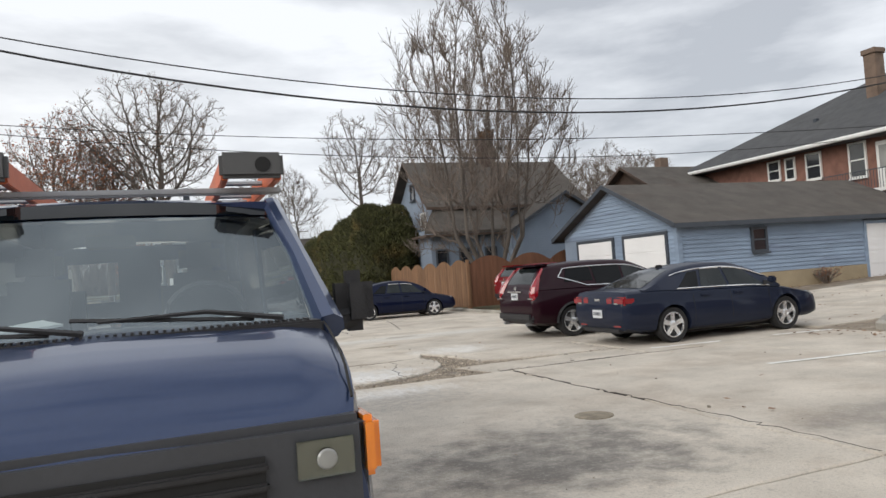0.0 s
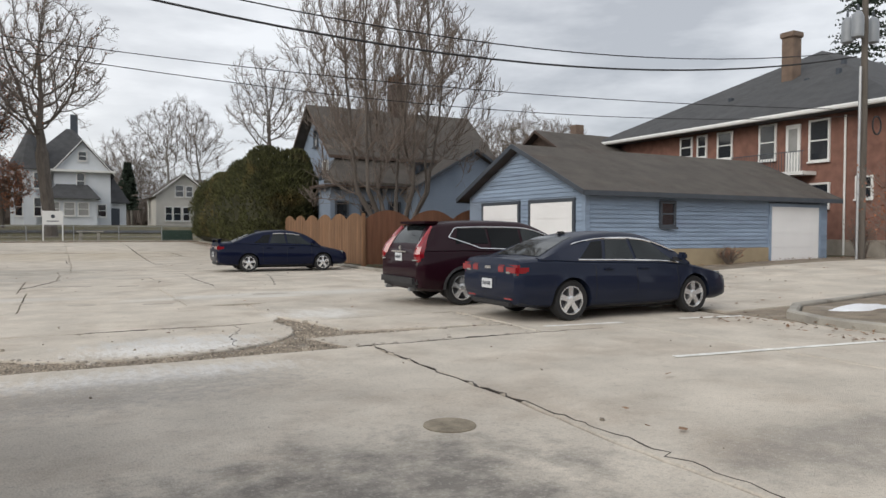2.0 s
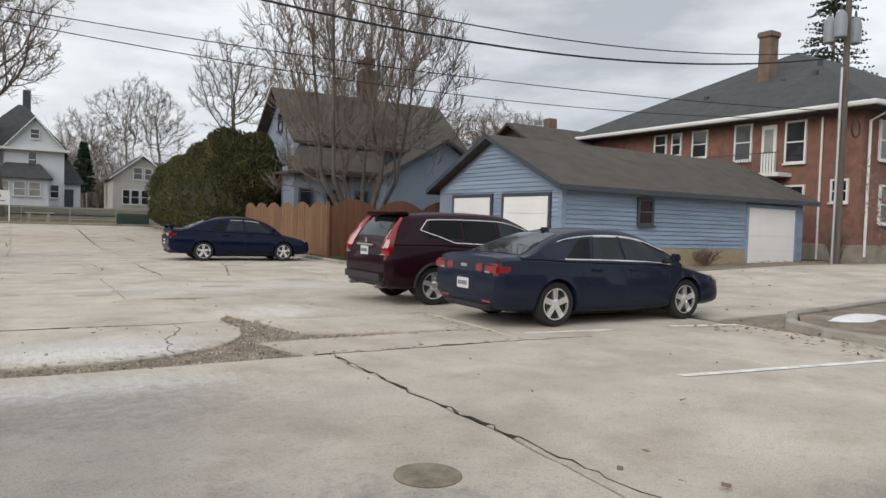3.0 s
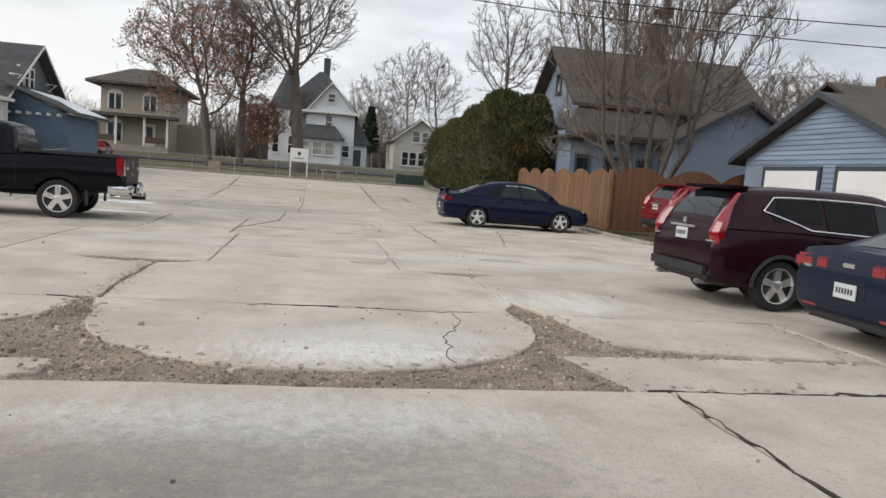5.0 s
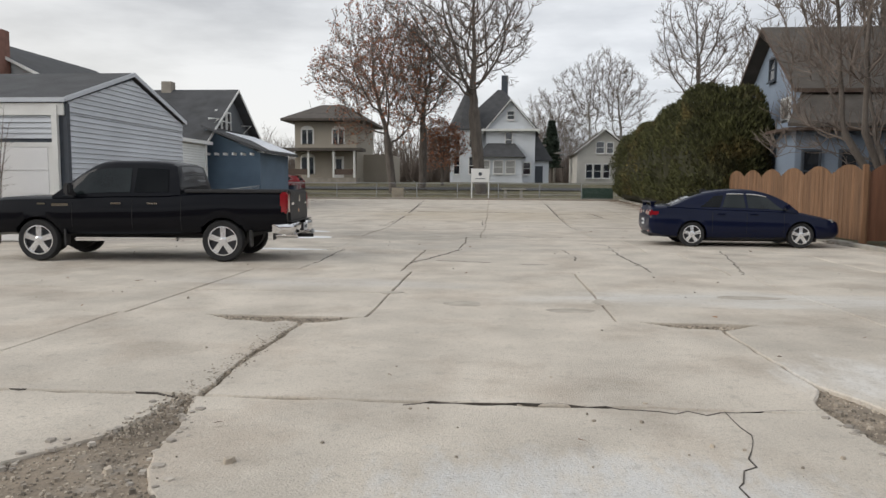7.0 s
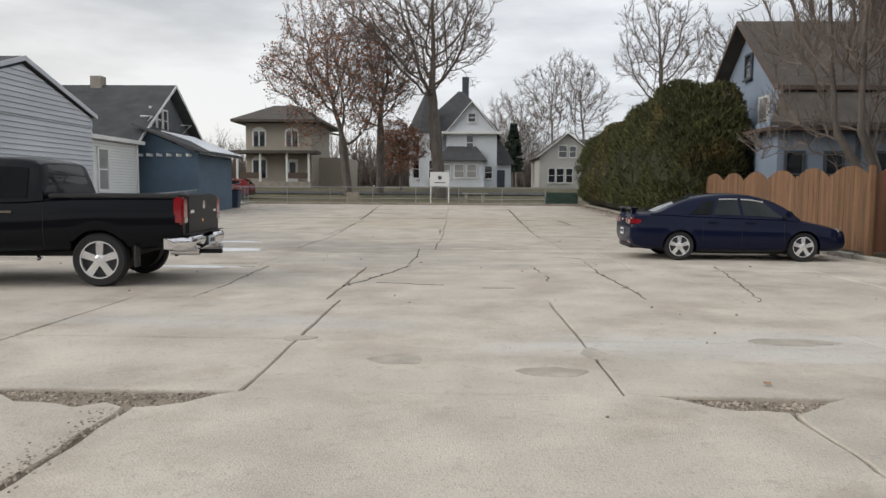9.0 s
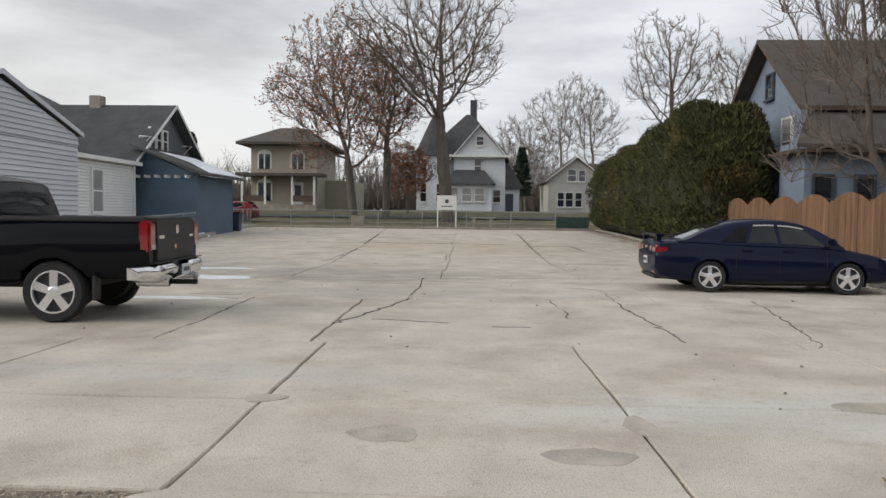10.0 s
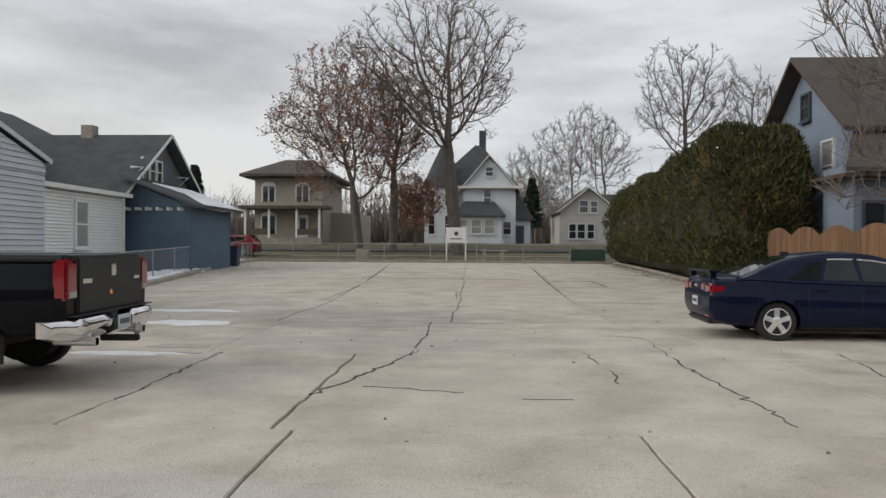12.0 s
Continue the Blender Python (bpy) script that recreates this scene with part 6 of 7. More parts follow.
def van(label, m, paint):
    h = 1.75
    L1, L0 = 2.52, -3.0
    body = [(L0, 0.4, 1.36, 0.96), (-2.4, 0.36, 1.37, 0.99), (0.0, 0.34, 1.36, 1.0), (1.5, 0.36, 1.4, 1.0), (1.84, 0.38, 1.39, 0.985), (2.15, 0.4, 1.32, 0.97), (2.4, 0.42, 1.205, 0.94), (2.48, 0.44, 1.12, 0.92), (L1, 0.5, 1.0, 0.9)]
    c = Car("cargo_van", label, "van", m, paint, body, None, (-h, h), 0.37, 0.24, 0.93, 8, M_GALV, hollow=True)
    e = c.e
    # cabin shell: roof, pillars, flanks and rear doors with openings
    roof_rows = []
    for x, z, w in ((0.8, 2.03, 0.86), (0.62, 2.09, 0.87), (0.2, 2.13, 0.88), (-2.9, 2.13, 0.88)):
        roof_rows.append([(x, y * w, z - 0.05 * abs(y) ** 3) for y in np.linspace(-1, 1, 11)])
    g = Geo().loft(roof_rows, cap=False, closed=False)
    g.loft([[(a, b, d - 0.05) for a, b, d in r_] for r_ in roof_rows], cap=False, closed=False)
    part("roof", g, paint, e, smooth=True)
    part("roof_header", Geo().bevel_box(0.7, 0.87, -0.85, 0.85, 1.96, 2.04, 0.02), paint, e, smooth=True)
    for s in (-1, 1):
        part("pillar", Geo().tube([(1.86, s * 0.93, 1.35), (1.3, s * 0.9, 1.7), (0.8, s * 0.845, 2.02)], [0.07, 0.05, 0.055], 8), paint, e, smooth=True)
        part("side_panel", Geo().prism([(-0.25, s * 0.93, 1.34), (-2.95, s * 0.93, 1.34), (-2.95, s * 0.87, 2.08), (-0.25, s * 0.87, 2.08)], (0, -s * 0.03, 0)), paint, e)
        part("door_top", Geo().prism([(0.75, s * 0.862, 2.0), (-0.25, s * 0.87, 2.06), (-0.25, s * 0.878, 1.96), (0.85, s * 0.872, 1.92)], (0, -s * 0.03, 0)), paint, e)
        part("door_glass", Geo().prism([(1.45, s * 0.92, 1.36), (-0.25, s * 0.92, 1.36), (-0.25, s * 0.88, 1.96), (0.85, s * 0.875, 1.93)], (0, -s * 0.006, 0)), M_CARGLASS_PALE, e)
        a, b = sorted((0, s * 0.87))
        rear = part("rear_door", Geo().box(-2.96, -2.92, a, b, 1.34, 1.5).box(-2.96, -2.92, a, b, 1.9, 2.06).box(-2.96, -2.92, min(0, s * 0.2), max(0, s * 0.2), 1.5, 1.9).box(-2.96, -2.92, min(s * 0.66, s * 0.87), max(s * 0.66, s * 0.87), 1.5, 1.9), paint, e)
        seat = part("seat", Geo().bevel_box(-0.1, 0.15, min(s * 0.22, s * 0.72), max(s * 0.22, s * 0.72), 1.3, 1.68, 0.08).bevel_box(-0.08, 0.06, min(s * 0.34, s * 0.6), max(s * 0.34, s * 0.6), 1.66, 1.88, 0.05), plain("grey_seat_cloth", (0.07, 0.075, 0.085), 0.9), e, smooth=True)
    scr = []
    for i in range(9):
        f = i / 8
        x, z, w = 1.84 - 1.04 * f, 1.385 + 0.64 * f, 0.9 - 0.07 * f
        scr.append([(x + 0.06 * (1 - q * q), q * w, z + 0.015 * (1 - q * q)) for q in np.linspace(-1, 1, 13)])
    ws = part("windscreen", Geo().loft(scr, cap=False, closed=False), screen_glass(), e, smooth=True)
    ws.visible_shadow = False
    part("sun_band", Geo().loft([[(x + 0.004, y, z + 0.006) for x, y, z in r_] for r_ in scr[7:]], cap=False, closed=False), M_CARGLASS, ws)
    part("dashboard", Geo().bevel_box(1.2, 1.74, -0.88, 0.88, 1.36, 1.41, 0.02), plain("grey_dash", (0.11, 0.12, 0.13), 0.7), e)
    part("steering_wheel", Geo().tube([(1.02 + 0.06 * math.sin(a / 3), 0.45 + 0.2 * math.cos(a / 3), 1.42 + 0.17 * math.sin(a / 3)) for a in range(20)], 0.018, 6), M_BLACKPLASTIC, e)
    part("interior_mirror", Geo().bevel_box(0.9, 0.93, -0.12, 0.12, 1.8, 1.87, 0.01), M_BLACKPLASTIC, e)
    paper = part("paper", Geo().prism([(1.55, -0.55, 1.42), (1.72, -0.4, 1.42), (1.65, -0.15, 1.44), (1.5, -0.25, 1.46)], (0, 0, 0.01)), M_WHITE, e)
    part("paper", Geo().prism([(1.6, 0.5, 1.415), (1.68, 0.5, 1.415), (1.68, 0.75, 1.415), (1.6, 0.75, 1.415)], (0, 0, 0.01)), M_WHITE, e)
    # cowl with louvres and wipers
    cowl = part("cowl", Geo().bevel_box(1.8, 1.98, -0.88, 0.88, 1.33, 1.392, 0.01), M_BLACKPLASTIC, e)
    cowl.matrix_basis = pose(0, 0, 0.0)
    for i in range(56):
        y = -0.84 + i * 0.03
        part("louvre", Geo().box(1.86, 1.96, y, y + 0.012, 1.391, 1.402), M_BLACKPLASTIC, cowl)
    for y0, y1, z1 in ((0.72, -0.1, 1.36), (-0.05, -0.85, 1.36)):
        wp = part("wiper", Geo().tube([(1.92, y0, 1.41), (1.9, (y0 + y1) / 2 + 0.1, 1.46), (1.9, y1 + 0.1, 1.45)], [0.014, 0.01, 0.007], 5), M_BLACKPLASTIC, e)
        part("wiper_blade", Geo().tube([(1.9, y0 - 0.12, 1.415), (1.88, y1, 1.465)], 0.009, 4), M_BLACKPLASTIC, wp)
    # front: grille frame, lamps, badge
    lamp_glass = glass("headlamp_glass")
    gr = part("grille_frame", Geo().bevel_box(2.38, 2.535, -0.9, 0.9, 0.74, 1.075, 0.03), material("dark_grey_plastic", (0.05, 0.053, 0.06), 0.5, var=0.15, bump=0.1), e, smooth=True)
    # solid black panel on the frame, coloured as the shaded depth behind the bars
    part("grille_shade_panel", Geo().bevel_box(2.5, 2.545, -0.56, 0.56, 0.76, 1.0, 0.02), M_CARBLACK, gr)
    for z in (0.80, 0.865, 0.93):
        part("grille_bar", Geo().bevel_box(2.52, 2.56, -0.55, 0.55, z, z + 0.03, 0.008), M_BLACKPLASTIC, gr)
    part("badge", Geo().lathe([(0.085, 2.54), (0.085, 2.575), (0.06, 2.58)], "x", 20, (0, 0, 0.86)), M_CHROME, gr)
    for s in (-1, 1):
        a, b = sorted((s * 0.625, s * 0.86))
        hl = part("headlight", Geo().bevel_box(2.44, 2.55, a, b, 0.865, 1.03, 0.02), plain("lamp_reflector", (0.2, 0.2, 0.17), 0.2, 0.8), e, smooth=True)
        part("lens", Geo().bevel_box(2.545, 2.562, a + 0.012, b - 0.012, 0.877, 1.018, 0.008), lamp_glass, hl)
        part("bulb_housing", Geo().lathe([(0.036, 2.563), (0.03, 2.568), (0.012, 2.57)], "x", 16, (0, s * 0.745, 0.945)), M_LENS, hl)
        a, b = sorted((s * 0.868, s * 0.95))
        part("marker_lamp", Geo().bevel_box(2.3, 2.53, a, b, 0.85, 1.065, 0.025), M_AMBER, e, smooth=True)
        a, b = sorted((s * 1.03, s * 1.22))
        mr = part("mirror", Geo().bevel_box(1.44, 1.62, a, b, 1.3, 1.6, 0.06), M_BLACKPLASTIC, e, smooth=True)
        part("mirror_arm", Geo().tube([(1.54, s * 0.9, 1.33), (1.54, s * 1.12, 1.37)], 0.055, 8), M_BLACKPLASTIC, mr)
        hood = [(1.85 + 0.6 * i / 6, s * (0.9 - 0.03 * i / 6), c.top(1.85 + 0.6 * i / 6) - 0.006) for i in range(7)]
        part("hood_seam", Geo().tube(hood, 0.006, 4), M_CARBLACK, e)
    part("bumper", Geo().bevel_box(2.4, 2.66, -0.96, 0.96, 0.42, 0.66, 0.05), paint, e, smooth=True)
    # roof rack with ladders
    for x in (0.55, -0.9, -2.4):
        part("rack_bar", Geo().bevel_box(x - 0.03, x + 0.03, -0.95, 0.95, 2.12, 2.16, 0.01), M_GALV, e)
    orange = material("orange_fibreglass", (0.55, 0.13, 0.05), 0.5, var=0.2, bump=0.1)
    for y0, y1 in ((0.6, 0.9), (-0.86, -0.5)):
        ld = thing("ladder", "orange fibreglass extension ladder on the van roof", "ladder", "ladders on the van", m=m)
        for y in (y0, y1):
            part("rail", Geo().bevel_box(-3.0, 0.8, y - 0.02, y + 0.02, 2.17, 2.3, 0.006), orange, ld)
        part("ladder_foot", Geo().bevel_box(0.78, 0.85, y0 - 0.03, y1 + 0.03, 2.18, 2.33, 0.02), plain("dark_grey_casting", (0.09, 0.09, 0.09), 0.6), ld)
        # black disc on the foot's face paints the shade of its hole
        part("hole_shade_disc", Geo().lathe([(0.045, 0.845), (0.045, 0.856)], "x", 14, (0, (y0 + y1) / 2 + 0.06, 2.255)), M_CARBLACK, ld)
        for i in range(11):
            part("rung", Geo().tube([(-2.75 + i * 0.33, y0, 2.235), (-2.75 + i * 0.33, y1, 2.235)], 0.017, 6), M_GALV, ld)
    return c


van("dark blue work van with ladders on its roof rack", pose(-0.27, 5.0, 0.0, 0, 0, -90), M_VANBLUE)


# ---- wooden fence ----
def scallop(u, panel):
    s = (u % panel) / panel
    return 0.3 * math.sin(math.pi * s) ** 0.75


def picket(parent, x, y, w, along, z0, z1, z2, mat):
    """One board; its top follows the arc from z1 to z2."""
    if along == "y":
        pts = [(x, y, z0), (x, y + w, z0), (x, y + w, z2), (x, y, z1)]
        return part("picket", Geo().prism(pts, (-0.02, 0, 0)), mat, parent)
    pts = [(x, y, z0), (x + w, y, z0), (x + w, y, z2), (x, y, z1)]
    return part("picket", Geo().prism(pts, (0, 0.02, 0)), mat, parent)


cedar = thing("wooden_fence", "weathered cedar picket fence with scalloped top", "fence")
y, w, P = 27.3, 0.138, 1.83
while y < 38.6:
    z = ground_z(11.7, y) + 0.12
    picket(cedar, 11.7 + random.uniform(-0.006, 0.006), y, w - 0.007, "y", z, z + 1.72 + scallop(y - 27.3, P), z + 1.72 + scallop(y - 27.3 + w - 0.008, P), M_CEDARWOOD)
    y += w
for i in range(7):
    part("post", Geo().box(11.71, 11.8, 27.3 + i * P - 0.045, 27.3 + i * P + 0.045, 0, 1.95), M_CEDARWOOD, cedar)
for z in (0.5, 1.5):
    part("rail", Geo().box(11.705, 11.745, 27.3, 38.6, z, z + 0.09), M_CEDARWOOD, cedar)
part("corner_post", Geo().bevel_box(11.62, 11.74, 27.2, 27.32, 0, 2.12, 0.01), M_CEDARWOOD, cedar)
stained = thing("wooden_fence", "red-brown stained picket fence with scalloped top", "fence")
x = 11.76
while x < 19.5:
    z = ground_z(x, 27.3) + 0.12
    picket(stained, x, 27.3 + random.uniform(-0.003, 0.003), 0.128, "x", z, z + 1.72 + 1.35 * scallop(x - 11.76, 1.95), z + 1.72 + 1.35 * scallop(x - 11.76 + 0.128, 1.95), M_REDWOOD)
    x += 0.131
for z in (0.55, 1.5):
    part("rail", Geo().box(11.8, 19.4, 27.325, 27.36, z, z + 0.09), M_REDWOOD, stained)


# ---- chain-link fences ----
def chain_link(pts, height, post_step, label):
    th = thing("chain_link_fence", label, "fence")
    wires = Geo()
    top = []
    for (ax, ay), (bx, by) in zip(pts, pts[1:]):
        L = math.hypot(bx - ax, by - ay)
        n = max(1, round(L / post_step))
        for i in range(n + 1):
            px, py = ax + (bx - ax) * i / n, ay + (by - ay) * i / n
            z = ground_z(px, py)
            part("post", Geo().tube([(px, py, z - 0.1), (px, py, z + height + 0.03)], 0.03, 6), M_GALV, th)
            top.append((px, py, z + height))
        m = int(L / 0.13)
        for i in range(-int(height / 0.13), m):
            for d in (1, -1):
                u0, u1 = i * 0.13, i * 0.13 + height
                z0, z1 = (0.05, height) if d > 0 else (height, 0.05)
                q = []
                for u, zz in ((u0, z0), (u1, z1)):
                    k = min(1, max(0, u / L))
                    if u < 0 or u > L:
                        zz = z0 + (z1 - z0) * ((k * L - u0) / (u1 - u0))
                    px, py = ax + (bx - ax) * k, ay + (by - ay) * k
                    q.append((px, py, ground_z(px, py) + zz))
                if (Vector(q[0]) - Vector(q[1])).length > 0.05:
                    wires.tube(q, 0.0022, 3, cap=False)
    part("top_rail", Geo().tube(top, 0.024, 6), M_GALV, th)
    part("wire_mesh", wires, M_GALV, th, fix=False)


chain_link([(-13.3, 61.6), (11.4, 61.6)], 1.22, 3.05, "galvanised chain-link fence along the back of the lot")
chain_link([(-8.9, 32.2), (-11.6, 50), (-13.0, 61.4)], 1.22, 3.05, "galvanised chain-link fence beside the grey garage")

sign = thing("notice_board", "white notice board on two posts by the fence", "sign")
sz = ground_z(0.8, 61.2)
part("panel", Geo().bevel_box(0.1, 1.45, 61.15, 61.2, 1.78, 2.8, 0.01), M_WHITE, sign)
for x in (0.14, 1.41):
    part("post", Geo().box(x - 0.045, x + 0.045, 61.2, 61.28, sz - 0.1, 2.82), M_WHITE, sign)
part("emblem", Geo().lathe([(0.14, 61.135), (0.14, 61.15)], "y", 16, (0.78, 0, 2.4)), M_DARKTRIM_LAPSHADE, sign)
part("text_bar", Geo().box(0.4, 1.16, 61.14, 61.15, 2.02, 2.08), M_DARKTRIM_LAPSHADE, sign)
cab = tagged(part("utility_box", Geo().bevel_box(-6.0, -5.1, 61.75, 62.3, 0.4, 1.35, 0.03), material("beige_cabinet", (0.36, 0.31, 0.24), 0.6)), "small beige utility cabinet behind the fence", "utility box")
bench = thing("bench", "low pale concrete bench on the grass", "bench")
part("seat", Geo().bevel_box(2.4, 4.4, 66.5, 66.95, 1.2, 1.32, 0.02), M_CURB, bench)
for x in (2.7, 4.0):
    part("leg", Geo().box(x - 0.12, x + 0.12, 66.55, 66.9, 0.5, 1.2), M_CURB, bench)
for x, y in ((-11.9, 53.2), (-11.2, 52.8)):
    b = thing("trash_bin", "dark blue wheeled trash bin by the addition", "bin", "trash bins")
    z = ground_z(x, y)
    part("body", Geo().loft([[(x - a, y - a, z + h), (x + a, y - a, z + h), (x + a, y + a, z + h), (x - a, y + a, z + h)] for a, h in ((0.24, 0.0), (0.31, 1.0))]), plain("bin_blue", (0.03, 0.045, 0.08), 0.5), b)
    part("lid", Geo().bevel_box(x - 0.34, x + 0.34, y - 0.36, y + 0.34, z + 1.0, z + 1.1, 0.03), M_BLACKPLASTIC, b)
b = thing("hedge_planter", "dark green box planter behind the fence", "planter")
part("box", Geo().bevel_box(8.6, 10.9, 63.2, 64.2, 0.4, 1.4, 0.05), plain("bottle_green", (0.02, 0.05, 0.035), 0.6), b)

# ---- utility pole and wires ----
pole = thing("utility_pole", "weathered wooden utility pole with transformers", "utility pole")
PX, PY = 28.9, 18.3
part("pole", Geo().tube([(PX, PY, 0), (PX + 0.03, PY, 6), (PX, PY, 12.5)], [0.14, 0.125, 0.1], 10), M_POLE, pole, smooth=True)
for dx, dy in ((-0.62, -0.1), (0.7, 0.1), (-0.15, 0.6)):
    t = part("transformer", Geo().lathe([(0.1, 8.85), (0.22, 8.9), (0.22, 9.65), (0.16, 9.8), (0.05, 9.9)], "z", 14, (PX + dx, PY + dy, 0)), M_TRANSFORMER, pole, smooth=True)
    part("bushing", Geo().lathe([(0.04, 9.88), (0.05, 10.0), (0.03, 10.15)], "z", 8, (PX + dx, PY + dy, 0)), M_DARKTRIM_LAPSHADE, t)
part("crossarm", Geo().box(PX - 1.1, PX + 1.1, PY - 0.06, PY + 0.06, 11.2, 11.32), M_POLE, pole)
part("conduit", Geo().tube([(PX - 0.45, PY - 0.1, 0.2), (PX - 0.4, PY - 0.1, 7.8)], 0.05, 6), M_GALV, pole)
part("cable_loop", Geo().tube([(PX + 0.55 + 0.28 * math.cos(a / 3), PY - 0.2, 5.6 + 0.35 * math.sin(a / 3)) for a in range(20)], 0.035, 5), M_CABLE, pole)


def wire(name, angle, a, b, c, length, r, label):
    d = (math.cos(radians(angle)), math.sin(radians(angle)))
    pts = []
    for i in range(41):
        s = length * i / 40
        pts.append((PX + d[0] * s, 18.6 + d[1] * s, a + b * s + c * s * s))
    tagged(part(name, Geo().tube(pts, r, 5), M_CABLE, fix=False), label, "cable", "overhead wires")


wire("overhead_wire", 178.0, 8.31, -0.2159, 0.006134, 60, 0.03, "thick black overhead cable from the utility pole")
wire("overhead_wire", 179.0, 8.53, -0.1959, 0.005466, 60, 0.018, "thin black overhead wire from the utility pole")
wire("overhead_wire", 162.5, 6.25, -0.01906, 0.0019457, 60, 0.015, "thin black overhead wire over the fence")
wire("overhead_wire", 174.0, 6.0, -0.1042, 0.003319, 60, 0.012, "thin black overhead wire from the utility pole")


# ---- trees ----
def colony(rnd, starts, crown, count, step, near, kill, lift=0.0):
    """Branches that grow from the starts towards points strewn through the crown; returns nodes and parents."""
    gen = np.random.default_rng(rnd.randrange(10 ** 6))
    (cx, cy, cz), (rx, ry, rz), taper = crown
    q = gen.normal(size=(count, 3))
    q /= np.linalg.norm(q, axis=1)[:, None]
    q *= (gen.random(count) ** 0.42)[:, None]
    lump = np.array([1 + 0.6 * noise.noise((a * 1.6 + cx, b * 1.6, c * 1.6 + cz)) for a, b, c in q])
    q *= lump[:, None]
    wide = 1 + taper * q[:, 2]
    goal = np.stack([cx + rx * q[:, 0] * wide, cy + ry * q[:, 1] * wide, cz + rz * q[:, 2]], 1)
    nodes, parent = [], []
    for line in starts:
        for i, p in enumerate(line):
            nodes.append(np.array(p, float))
            parent.append(-1 if i == 0 else len(nodes) - 2)
    best, who = np.full(len(goal), 1e9), np.zeros(len(goal), int)

    def take(lo):
        for k in range(lo, len(nodes)):
            d = np.linalg.norm(goal - nodes[k], axis=1)
            m = d < best
            best[m], who[m] = d[m], k

    take(0)
    live = np.ones(len(goal), bool)
    for _ in range(130):
        m = live & (best < near)
        if not m.any():
            break
        lo = len(nodes)
        for k in np.unique(who[m]):
            v = goal[m & (who == k)] - nodes[k]
            v = (v / np.linalg.norm(v, axis=1)[:, None]).sum(0)
            if parent[k] >= 0:
                v = v / max(np.linalg.norm(v), 1e-6) + 0.5 * (nodes[k] - nodes[parent[k]]) / step
            v = v + gen.normal(size=3) * (0.16 - 0.1 * lift) + np.array((0, 0, lift))
            new_p = nodes[k] + v / max(np.linalg.norm(v), 1e-6) * step
            if lo > 6 and min(np.linalg.norm(new_p - nodes[c]) for c in range(max(0, len(nodes) - 6), len(nodes))) < step * 0.2:
                continue
            nodes.append(new_p)
            parent.append(k)
        if len(nodes) == lo:
            break
        take(lo)
        live &= best > kill
    return nodes, parent


